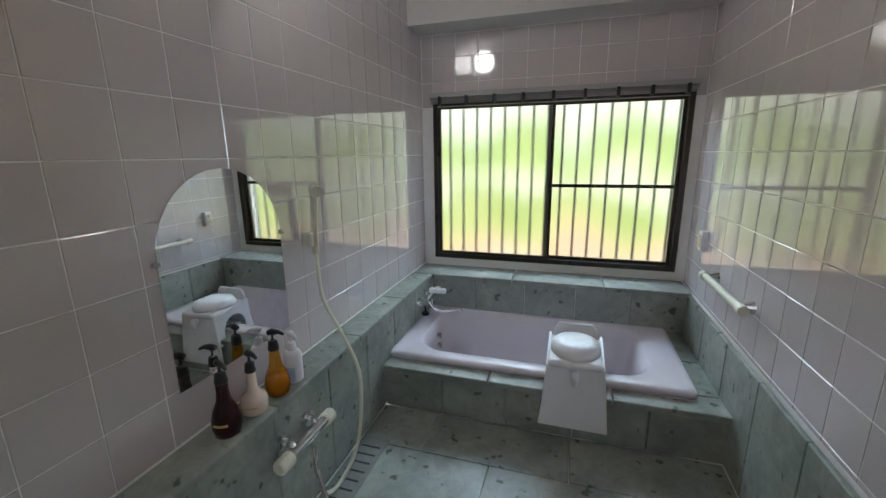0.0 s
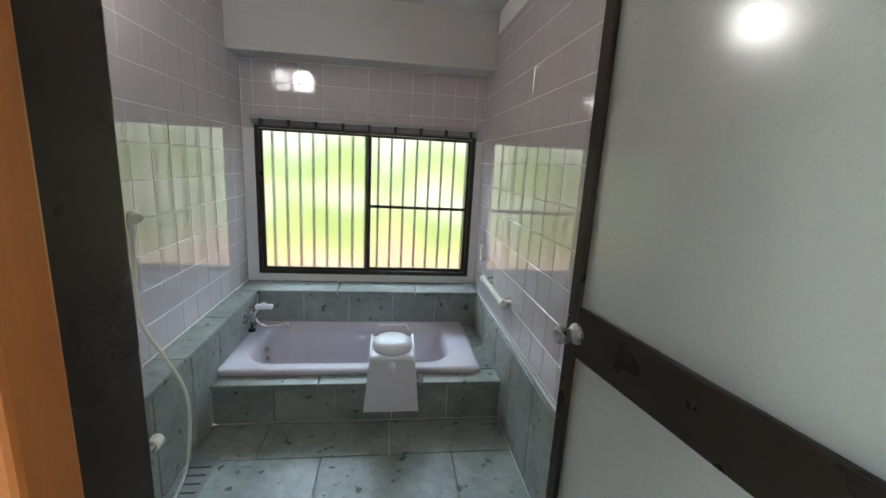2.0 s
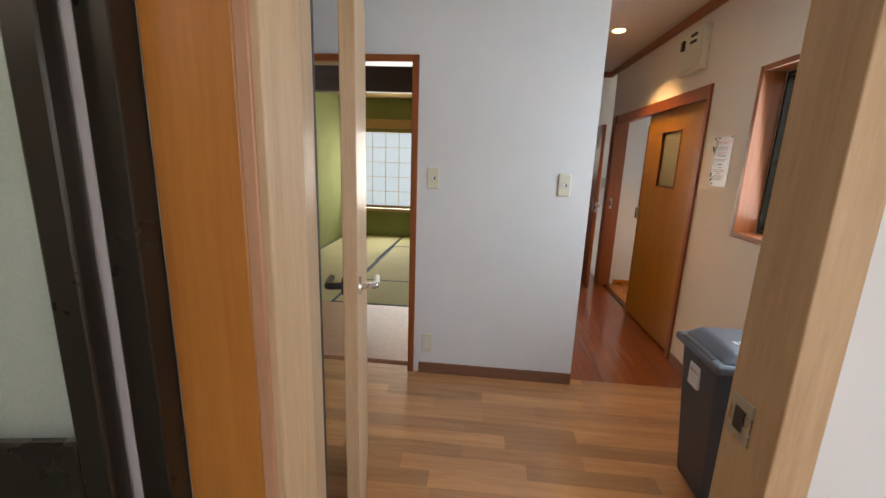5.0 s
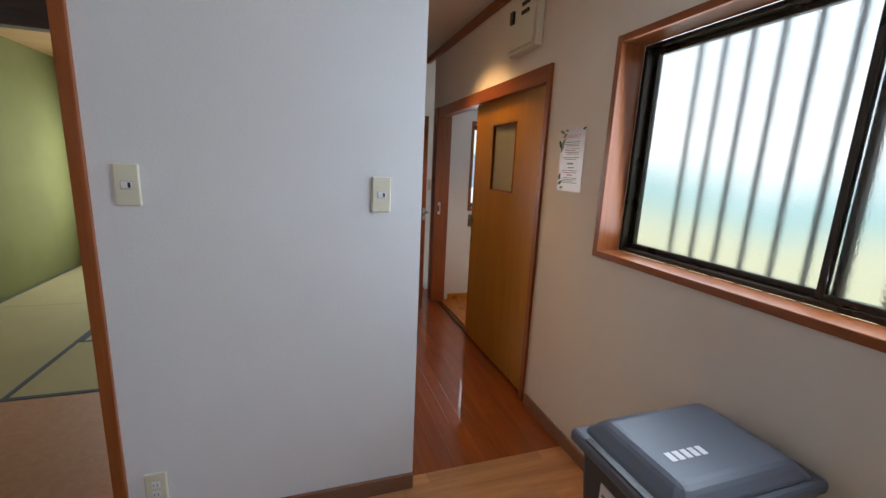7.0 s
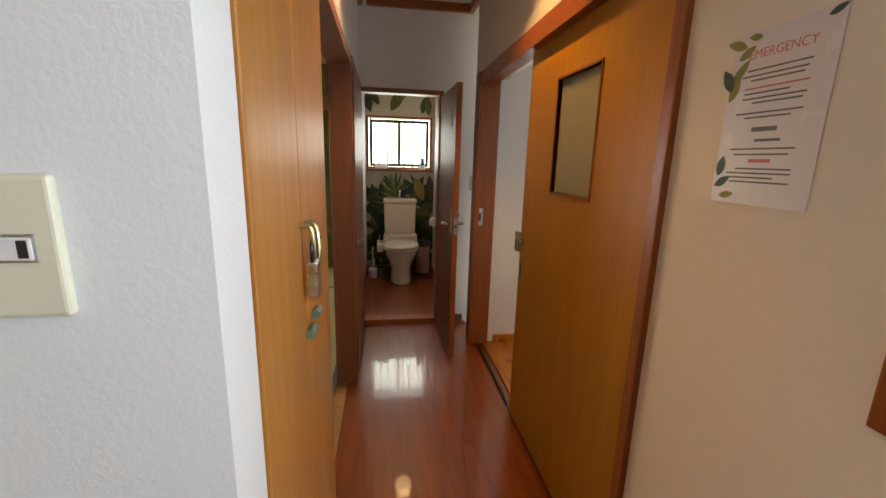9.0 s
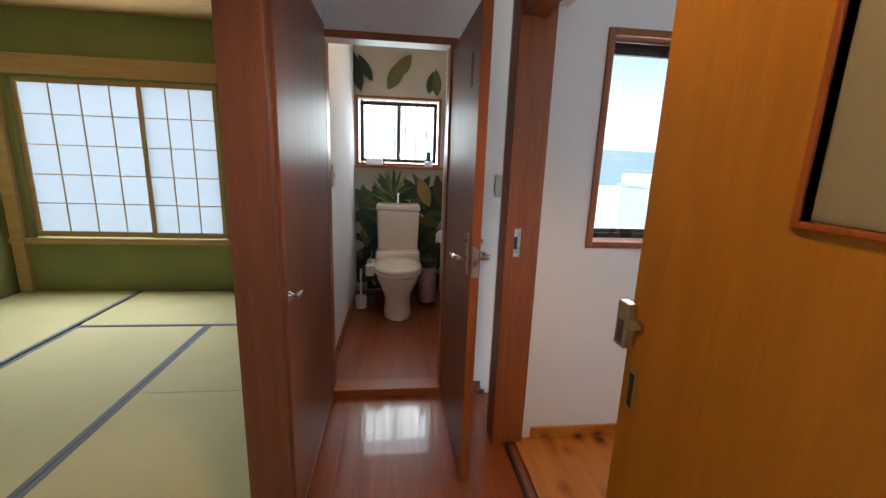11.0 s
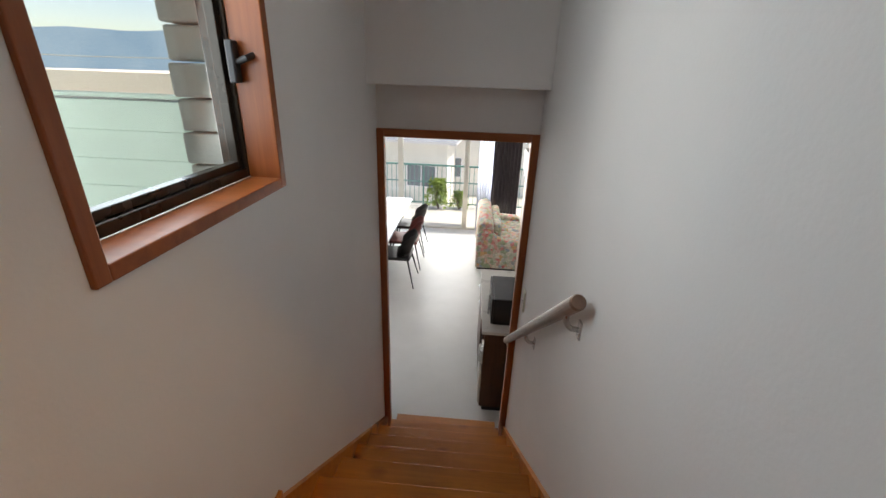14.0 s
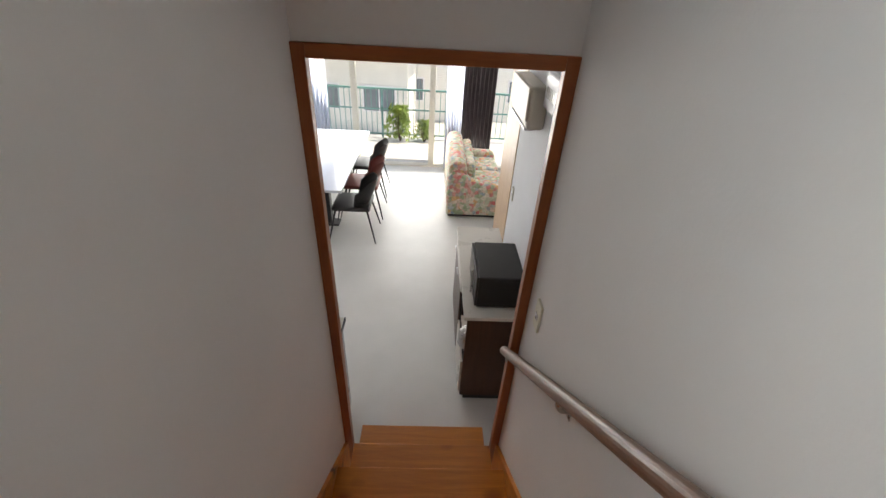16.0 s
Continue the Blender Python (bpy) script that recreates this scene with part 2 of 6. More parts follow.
PINKW = wood("pinkish_wood", (0.52, 0.27, 0.16), (0.62, 0.34, 0.21), "z", 0.42, 0.8)
MAPLE = wood("closet_veneer", (0.50, 0.21, 0.045), (0.64, 0.30, 0.08), "z", 0.4, 0.6)
DARKW = wood("dark_panel", (0.16, 0.052, 0.024), (0.25, 0.088, 0.040), "z", 0.42, 0.7, 0.0)
DARKER = wood("black_brown_wood", (0.03, 0.014, 0.009), (0.07, 0.03, 0.018), "y", 0.5)
PINE = wood("stair_pine", (0.46, 0.145, 0.015), (0.68, 0.255, 0.032), "x", 0.34, 0.6, 0.15, 0.16)
pt_, pb_ = PINE.node_tree, PINE.node_tree.nodes["Principled BSDF"]
grain_ = pb_.inputs["Base Color"].links[0].from_socket
spots_ = pt_.nodes.new("ShaderNodeTexVoronoi")
spots_.inputs["Scale"].default_value = 1.0
wobble_ = pt_.nodes.new("ShaderNodeTexNoise")
wobble_.inputs["Scale"].default_value = 9.0
pt_.links.new(coords(pt_), wobble_.inputs["Vector"])
pt_.links.new(mix(pt_, coords(pt_, (4.2, 6.5, 6.5)), wobble_.outputs["Color"], 0.12, "ADD"), spots_.inputs["Vector"])
knots_ = ramp(pt_, spots_.outputs["Distance"], [(0.06, (0.10, 0.07, 0.05)), (0.12, (0.26, 0.18, 0.12)), (0.15, (0.58, 0.46, 0.36)), (0.30, (1, 1, 1))])
pt_.links.new(mix(pt_, grain_, knots_, 1.0, "MULTIPLY"), pb_.inputs["Base Color"])
CEDAR = wood("light_cedar", (0.45, 0.27, 0.10), (0.58, 0.38, 0.17), "y", 0.5)
LFLOOR = paint("living_floor_sheet", (0.70, 0.69, 0.67), 0.36, 0.08, 0.04, 40)
WALNUT = wood("walnut", (0.05, 0.02, 0.012), (0.09, 0.038, 0.02), "z", 0.35)
TILEGLASS = glass("obscure_bath_glass", 0.42, (0.96, 0.98, 0.95), wave=0.4, ior=1.25)
OBSCURE = glass("obscure_hall_glass", 0.30, (0.95, 0.98, 1.0), wave=0.6, wscale=130, ior=1.2)
CLEAR = glass("clear_glass")
SLIP = frosted("slider_frosted_glass", (0.60, 0.56, 0.42), 0.55)
DOORPANE = frosted("bath_door_pane", (0.95, 0.98, 0.93), 0.6, 0.14, (0.07, 0.26, 0.8), 0.12, 0.55)
PAPER = frosted("shoji_paper", (0.52, 0.56, 0.62), 0.7, 0.6)
SHEER = frosted("sheer_curtain", (0.80, 0.82, 0.90), 0.6, 0.7)


# ---- building helpers ----
def obj(name, bm, material, parent=None, label="", smooth=False):
    me = bpy.data.meshes.new(name)
    bmesh.ops.recalc_face_normals(bm, faces=bm.faces)
    bm.to_mesh(me)
    bm.free()
    if smooth:
        for poly in me.polygons:
            poly.use_smooth = True
    for m in material if isinstance(material, (list, tuple)) else [material]:
        me.materials.append(m)
    ob = new(name, me)
    if parent:
        ob.parent = parent
    if label:
        ob["label"] = label
    return ob


def part(name, bm, material, parent, label="", smooth=False):
    return obj(name, bm, material, parent, label, smooth)


def thing(name, loc, label, category, group="", rz=0, kind=""):
    e = new(name)
    e.empty_display_size = 0.05
    e.matrix_world = pose(*loc, 0, 0, rz)
    return tagged(e, label, category, group, kind)


def cube(bm, x0, x1, y0, y1, z0, z1, m=None):
    r = bmesh.ops.create_cube(bm, size=1, matrix=Matrix.Translation(((x0 + x1) / 2, (y0 + y1) / 2, (z0 + z1) / 2)) @ Matrix.Diagonal((abs(x1 - x0), abs(y1 - y0), abs(z1 - z0), 1)))
    if m is not None:
        bmesh.ops.transform(bm, matrix=m, verts=r["verts"])
    return r["verts"]


def boxm(x0, x1, y0, y1, z0, z1, bev=0.0, seg=2):
    bm = bmesh.new()
    cube(bm, x0, x1, y0, y1, z0, z1)
    if bev:
        bmesh.ops.bevel(bm, geom=bm.edges[:], offset=bev, segments=seg, profile=0.5, affect="EDGES")
    return bm


def tube(bm, pts, r, n=12, caps=True):
    """A round bar along pts."""
    pts = [Vector(p) for p in pts]
    rings = []
    for i, p in enumerate(pts):
        d = (pts[min(i + 1, len(pts) - 1)] - pts[max(i - 1, 0)]).normalized()
        a = d.orthogonal().normalized() if i == 0 else (a - d * a.dot(d)).normalized()
        b = d.cross(a)
        rr = r[i] if isinstance(r, (list, tuple)) else r
        rings.append([bm.verts.new(p + (a * math.cos(2 * math.pi * k / n) + b * math.sin(2 * math.pi * k / n)) * rr) for k in range(n)])
    for q, s in zip(rings, rings[1:]):
        for k in range(n):
            bm.faces.new((q[k], q[(k + 1) % n], s[(k + 1) % n], s[k]))
    if caps:
        bm.faces.new(rings[0][::-1])
        bm.faces.new(rings[-1])
    return bm


def rod(pts, r, n=12):
    return tube(bmesh.new(), pts, r, n)


def lathe(prof, n=24, loc=(0, 0, 0)):
    """A turned shape from (radius, height) pairs."""
    bm = bmesh.new()
    return tube(bm, [(loc[0], loc[1], loc[2] + z) for r, z in prof], [max(r, 0.0005) for r, z in prof], n)


def prism(poly, z0, z1, bev=0.0):
    bm = bmesh.new()
    f = bm.faces.new([bm.verts.new((x, y, z0)) for x, y in poly])
    r = bmesh.ops.extrude_face_region(bm, geom=[f])
    bmesh.ops.translate(bm, vec=(0, 0, z1 - z0), verts=[v for v in r["geom"] if isinstance(v, bmesh.types.BMVert)])
    if bev:
        bmesh.ops.bevel(bm, geom=bm.edges[:], offset=bev, segments=2, profile=0.5, affect="EDGES")
    return bm


def curve_pts(pts, n=8):
    """A smooth line through pts."""
    P = [Vector(p) for p in pts]
    P = [P[0] * 2 - P[1]] + P + [P[-1] * 2 - P[-2]]
    out = []
    for i in range(1, len(P) - 2):
        for k in range(n):
            u = k / n
            a, b, c, d = P[i - 1:i + 3]
            out.append(0.5 * (2 * b + (c - a) * u + (2 * a - 5 * b + 4 * c - d) * u * u + (3 * b - a - 3 * c + d) * u ** 3))
    return out + [P[-2]]


def structure(name, bm, material, label="", parent=None):
    ob = obj(name, bm, material, parent)
    return tagged(ob, label, name.rstrip("_0123456789").split("_")[0], kind="structure") if not parent else ob


def wall_with_holes(axis, pos0, pos1, a0, a1, z0, z1, holes):
    """Wall slab between pos0 and pos1 on the axis, from a0 to a1 along, with holes (a, b, zlo, zhi)."""
    bm = bmesh.new()
    cuts = sorted({a0, a1, *[h[0] for h in holes], *[h[1] for h in holes]})
    cuts = [c for c in cuts if a0 <= c <= a1]
    for p, q in zip(cuts, cuts[1:]):
        mid = (p + q) / 2
        spans, lo = [], z0
        for h in sorted([h for h in holes if h[0] < mid < h[1]], key=lambda h: h[2]):
            if h[2] > lo:
                spans.append((lo, h[2]))
            lo = max(lo, h[3])
        if lo < z1:
            spans.append((lo, z1))
        for s, e in spans:
            if axis == "x":
                cube(bm, pos0, pos1, p, q, s, e)
            else:
                cube(bm, p, q, pos0, pos1, s, e)
    bmesh.ops.remove_doubles(bm, verts=bm.verts, dist=1e-5)
    inner = [f for f in bm.faces if any(g is not f and (g.calc_center_median() - f.calc_center_median()).length < 1e-5 for e in f.edges for g in e.link_faces)]
    bmesh.ops.delete(bm, geom=list(set(inner)), context="FACES")
    return bm


# ---- setting: floors, ceilings, walls ----
ZB, ZL, ZC = -0.03, -1.72, 2.54
structure("floor_hall", boxm(0.55, 2.66, -2.42, 1.2, -0.12, -0.012), FLOORH, "reddish brown boarded hall floor")
structure("floor_corridor", boxm(2.66, 5.51, -2.42, -1.42, -0.12, -0.012), FLOORW, "glossy red-brown boarded corridor floor")
structure("floor_toilet", boxm(5.51, 7.45, -2.36, -1.40, -0.12, 0.012), FLOORW, "glossy red-brown toilet floor")
structure("floor_dressing", boxm(-1.3, 0.55, -2.3, -0.44, -0.12, 0.0), FLOORH, "wooden dressing room floor")
structure("floor_bath", boxm(-1.3, 0.66, -0.44, 1.44, -0.16, ZB - 0.014), GROUT, "bath floor laid with green stone slabs")
structure("floor_tatami", boxm(2.70, 7.5, -1.42, 1.72, -0.12, -0.03), CEDAR, "timber floor under tatami mats")
structure("floor_living", boxm(3.0, 8.2, -10.5, -4.55, ZL - 0.1, ZL), LFLOOR, "pale sheet floor of the living room")
structure("ceiling_hall", boxm(0.602, 5.6, -2.42, 1.2, ZC, ZC + 0.05), CEIL, "off-white papered ceiling")
structure("ceiling_toilet", boxm(5.55, 7.5, -2.42, -1.36, 2.42, 2.5), CEIL, "pale toilet ceiling")
structure("ceiling_bath", boxm(-1.3, 0.66, -0.5, 2.7, 2.40, 2.5), BCEIL, "pale bathroom ceiling")
structure("ceiling_dressing", boxm(-1.3, 0.66, -2.4, -0.44, 2.40, 2.5), CEIL, "pale dressing room ceiling")
structure("ceiling_tatami", boxm(2.66, 7.6, -1.42, 1.8, 2.46, 2.52), CEDAR, "boarded wooden ceiling")
structure("ceiling_living", boxm(3.0, 8.2, -10.6, -4.62, 1.06, 1.12), WALL, "white living room ceiling")
bm = bmesh.new()
vs = [bm.verts.new(p) for p in ((4.1, -2.40, 2.54), (5.2, -2.40, 2.54), (5.2, -4.50, 1.70), (4.1, -4.50, 1.70))]
f = bm.faces.new(vs)
r = bmesh.ops.extrude_face_region(bm, geom=[f])
bmesh.ops.translate(bm, vec=(0, 0, 0.06), verts=[v for v in r["geom"] if isinstance(v, bmesh.types.BMVert)])
structure("ceiling_stair", bm, STAIRP, "white sloping ceiling over the stairs")

HALLWIN = (0.98, 2.57, 1.08, 1.96)
STAIRWIN = (-3.295, -2.71, 1.003, 1.86)
structure("wall_south_hall", wall_with_holes("y", -2.50, -2.33, 0.5, 5.30, -0.1, 2.6, [(HALLWIN[0] - 0.025, HALLWIN[1] + 0.025, HALLWIN[2] - 0.025, HALLWIN[3] + 0.025), (3.105, 5.092, -0.2, 1.95)]), CREAM, "cream papered wall with window and slider opening")
structure("wall_white_end", wall_with_holes("x", 2.60, 2.70, -1.492, 1.2, -0.1, 2.6, [(-0.42, 0.40, -0.2, 2.0)]), WALL, "white textured wallpaper wall with light switches")
structure("wall_corridor_north", wall_with_holes("y", -1.47, -1.42, 2.70, 5.55, -0.1, 2.6, [(3.40, 4.59, -0.2, 1.90)]), WALL, "white papered corridor wall")
structure("wall_toilet_front", wall_with_holes("x", 5.51, 5.58, -2.42, -1.40, -0.1, 2.6, [(-2.10, -1.47, -0.2, 1.90)]), WALL, "white wall round the toilet door")
structure("wall_toilet_north", boxm(5.58, 7.5, -1.43, -1.36, -0.1, 2.5), WALL, "white papered toilet wall")
structure("wall_toilet_south", boxm(5.58, 7.5, -2.42, -2.28, -0.1, 2.5), WALL, "white papered toilet wall")
structure("wall_toilet_back", wall_with_holes("x", 7.39, 7.52, -2.42, -1.36, -0.1, 2.5, [(-2.23, -1.46, 1.29, 1.88)]), paint("mural_ground", (0.50, 0.46, 0.37), 0.8, 0.12, 0.1), "mural wallpaper with large tropical leaves")
structure("wall_stair_east", wall_with_holes("x", 5.088, 5.26, -4.60, -2.455, ZL - 0.2, 2.6, [(STAIRWIN[0] - 0.025, STAIRWIN[1] + 0.025, STAIRWIN[2] - 0.025, STAIRWIN[3] + 0.025)]), STAIRP, "white papered stairwell wall with window")
structure("wall_slider_back", boxm(3.0, 4.15, -2.50, -2.402, -0.1, 2.0), CREAM, "cream wall behind the sliding door")
structure("wall_stair_west", boxm(4.08, 4.18, -4.60, -2.41, ZL - 0.2, 2.6), STAIRP, "white papered stairwell wall with handrail")
structure("wall_stair_south", wall_with_holes("y", -4.60, -4.52, 3.0, 5.26, ZL - 0.2, 2.7, [(4.183, 5.087, ZL - 0.2, 1.005)]), STAIRP, "white wall round the opening to the living room")
structure("wall_living_north", boxm(5.26, 8.0, -4.64, -4.52, ZL - 0.2, 1.12), WALL, "white living room wall")
structure("wall_bulkhead", boxm(4.18, 5.09, -4.52, -4.33, 1.24, 1.80, 0.004), STAIRP, "white bulkhead above the stair opening")
structure("wall_hall_north", boxm(0.602, 2.7, 1.2, 1.3, -0.1, 2.6), WALL, "white hall wall")
structure("wall_hall_west", wall_with_holes("x", 0.60, 0.68, -2.42, 1.2, -0.1, 2.6, [(-1.32, -0.52, -0.2, 2.02)]), WALL, "white wall between hall and dressing room")
# The opening in this wall is unseen, added for the dressing room's fill lamp.
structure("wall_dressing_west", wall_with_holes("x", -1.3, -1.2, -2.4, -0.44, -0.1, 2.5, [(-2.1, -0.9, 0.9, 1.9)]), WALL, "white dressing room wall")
structure("wall_dressing_south", boxm(-1.3, 0.6, -2.4, -2.3, -0.1, 2.5), WALL, "white dressing room wall")
structure("wall_bath_south", wall_with_holes("y", -0.46, -0.385, -1.3, 0.60, -0.1, 2.5, [(-0.33, 0.595, -0.2, 2.02)]), CREAM, "wall with the bathroom door opening")
structure("wall_bath_west", boxm(-1.30, -1.1825, -0.385, 2.7, -0.2, 2.5), GROUT, "white tiled bathroom wall")
structure("wall_bath_east", boxm(0.5475, 0.598, -0.335, 2.7, -0.2, 2.5), GROUT, "white tiled bathroom wall")
BW = (-1.10, 0.49, 0.53, 1.62)
structure("wall_bath_north", wall_with_holes("y", 2.4625, 2.62, -1.188, 0.553, -0.2, 2.5, [BW]), GROUT, "tiled bathroom wall with wide window")
structure("wall_bath_bulkhead", boxm(-1.188, 0.553, 2.228, 2.468, 2.04, 2.42), BCEIL, "painted bulkhead over the bath window")
structure("wall_tatami_east", wall_with_holes("x", 7.45, 7.58, -1.40, 1.75, -0.1, 2.5, [(-0.20, 1.50, 0.50, 1.92)]), GREENWALL, "green sand-plaster wall with paper screens")
structure("wall_tatami_north", boxm(2.7, 7.58, 1.70, 1.80, -0.1, 2.5), GREENWALL, "green sand-plaster wall")
structure("wall_tatami_south", wall_with_holes("y", -1.417, -1.36, 2.70, 7.5, -0.1, 2.5, [(3.40, 4.59, -0.2, 1.90)]), GREENWALL, "green sand-plaster wall")
structure("wall_living_west", boxm(3.71, 3.86, -7.36, -4.60, ZL - 0.1, 1.08), WALL, "white living room wall with air conditioner")
structure("wall_living_far_west", boxm(3.0, 3.1, -10.6, -4.6, ZL - 0.1, 1.08), WALL, "white living room wall")
structure("wall_living_east", boxm(7.9, 8.0, -10.6, -4.6, ZL - 0.1, 1.08), WALL, "white living room wall")
structure("wall_living_south", wall_with_holes("y", -10.55, -10.42, 3.0, 8.0, ZL - 0.1, 1.08, [(3.2, 7.7, ZL - 0.1, 0.62)]), WALL, "wall with tall sliding windows")
structure("trim_wall_end", boxm(3.70, 3.868, -7.39, -6.72, ZL, 1.05, 0.004), PALE, "pale timber wall end")


# skirting, crown mouldings and door casings
def trim(name, x0, x1, y0, y1, z0, z1, mat, label="red-brown timber trim", bev=0.003):
    return tagged(obj(name, boxm(x0, x1, y0, y1, z0, z1, bev), mat), label, "trim", kind="structure")


trim("baseboard", 2.585, 2.60, -1.492, -0.47, 0, 0.075, SKIRT, "brown skirting board")
trim("baseboard", 0.68, 3.06, -2.33, -2.315, 0, 0.07, SKIRT, "brown skirting board")
trim("baseboard", 5.495, 5.51, -2.33, -2.12, 0, 0.07, SKIRT, "brown skirting board")
trim("baseboard", 4.615, 5.48, -1.482, -1.47, 0, 0.06, PALE, "pale skirting board")
trim("baseboard", 5.58, 7.39, -1.442, -1.43, 0.012, 0.07, TRIMX, "red-brown skirting board")
trim("baseboard", 5.075, 5.09, -3.04, -2.50, 0, 0.06, PINE, "pine skirting board")
trim("trim_crown", 0.68, 5.51, -2.33, -2.295, ZC - 0.06, ZC, TRIMX, "red-brown ceiling moulding")
trim("trim_crown", 2.70, 5.51, -1.505, -1.47, ZC - 0.06, ZC, TRIMX, "red-brown ceiling moulding")
trim("trim_crown", 5.475, 5.51, -2.295, -1.535, ZC - 0.06, ZC, TRIMY, "red-brown ceiling moulding")
trim("trim_crown", 4.18, 5.09, -4.33, -4.295, 1.70, 1.76, TRIMX, "red-brown ceiling moulding")
bm = bmesh.new()
for x0 in (5.055,):
    v = cube(bm, x0, 5.09, -0.0, 1.0, -0.06, 0.0)
    bmesh.ops.transform(bm, matrix=Matrix(((1, 0, 0, 0), (0, -2.0, 0, -2.36), (0, -0.80, 1, 2.545), (0, 0, 0, 1))), verts=v)
tagged(obj("trim_crown", bm, TRIMY), "red-brown sloping ceiling moulding", "trim", kind="structure")


def casing(name, axis, pos, a0, a1, z1, w, d, mat, matx, label, z0=0.0):
    """A door frame of two posts and a head round an opening; pos is the front face, d the depth behind it."""
    t = thing(name, (0, 0, 0), label, "door frame", kind="structure")
    lo, hi = min(pos, pos + d), max(pos, pos + d)
    for s, e, zz0, zz1, m in ((a0 - w, a0, z0, z1 + w, mat), (a1, a1 + w, z0, z1 + w, mat), (a0, a1, z1, z1 + w, matx)):
        b = boxm(lo, hi, s, e, zz0, zz1, 0.003) if axis == "x" else boxm(s, e, lo, hi, zz0, zz1, 0.003)
        part("post" if m is mat else "head", b, m, t)
    return t


casing("door_frame_1", "x", 2.585, -0.395, 0.37, 1.99, 0.04, 0.13, TRIM, TRIMY, "red-brown frame of the tatami room doorway")
casing("door_frame_2", "x", 5.49, -2.085, -1.485, 1.885, 0.035, 0.11, TRIM, TRIMY, "red-brown frame of the toilet doorway")
casing("door_frame_3", "y", -1.482, 3.43, 4.565, 1.885, 0.045, 0.125, DARKW, DARKW, "dark timber frame of the corridor doorway")
casing("door_frame_4", "y", -4.50, 4.225, 5.045, 0.965, 0.045, -0.045, TRIM, TRIMX, "red-brown frame of the living room opening", ZL)
casing("door_frame_5", "x", 0.59, -1.27, -0.565, 2.0, 0.055, 0.115, PALE, PALE, "pale timber frame of the dressing room doorway")
# frame of the sliding door along the corridor
slf = thing("door_frame_6", (0, 0, 0), "red-brown frame of the sliding door to the stairs", "door frame", kind="structure")
part("post", boxm(3.085, 3.125, -2.36, -2.312, 0, 1.99, 0.003), TRIM, slf)
part("head", boxm(3.125, 5.06, -2.40, -2.312, 1.90, 1.99, 0.003), TRIMX, slf)
part("post", boxm(5.06, 5.16, -2.452, -2.298, 0, 1.99, 0.003), TRIM, slf)
part("stop", boxm(5.045, 5.06, -2.335, -2.298, 0, 1.9, 0.002), TRIM, slf)
part("sill", boxm(3.125, 5.045, -2.382, -2.367, -0.004, 0.004), BLACK, slf)
part("lining", boxm(4.150, 4.184, -2.409, -2.396, 0, 1.9, 0.002), PALE, slf)
# latch plate on the far post
lp = thing("strike_plate", (5.059, -2.345, 1.005), "steel strike plate screwed to the door post", "strike plate")
part("plate", boxm(-0.003, 0.001, -0.022, 0.022, -0.07, 0.055, 0.001), STEEL, lp)
part("slot", boxm(-0.006, -0.003, -0.008, 0.008, -0.035, 0.02, 0.001), BLACK, lp)
for zz in (-0.058, 0.042):
    part("screw", boxm(-0.006, -0.003, -0.004, 0.004, zz - 0.004, zz + 0.004, 0.001), CHROME, lp)
# wooden lining beside the bathroom door
trim("trim_lining", 0.588, 0.606, -0.53, -0.402, 0, 2.2, ORANGE, "orange wood-grain panel beside the bath door")
trim("trim_lining", 0.586, 0.60, -0.552, -0.53, 0, 2.2, PINKW, "pinkish timber strip")
trim("trim_lining", -0.45, -0.262, -0.50, -0.472, 0, 2.1, ORANGE, "orange wood-grain panel beside the bath door")
# Unseen slabs above the ceilings, added to stop sun leaking indoors.
structure("roof_house", boxm(-1.5, 7.7, -4.66, 2.75, 2.66, 2.8), CREAM, "unseen slab over the upper floor, added to keep the sun out")
structure("roof_living", boxm(2.9, 8.3, -11.0, -4.66, 1.13, 1.25), CREAM, "unseen slab over the living room, added to keep the sun out")
tagged(obj("trim_lining", prism([(0.706, -0.562), (0.93, -0.487), (0.93, -0.45), (0.706, -0.50)], 0, 2.05), PALE), "pale timber door lining", "trim", kind="structure")
trim("trim_seal", 0.931, 0.945, -0.487, -0.462, 0, 2.05, paint("seal_black", (0.03, 0.03, 0.035), 0.5), "dark rubber door seal")


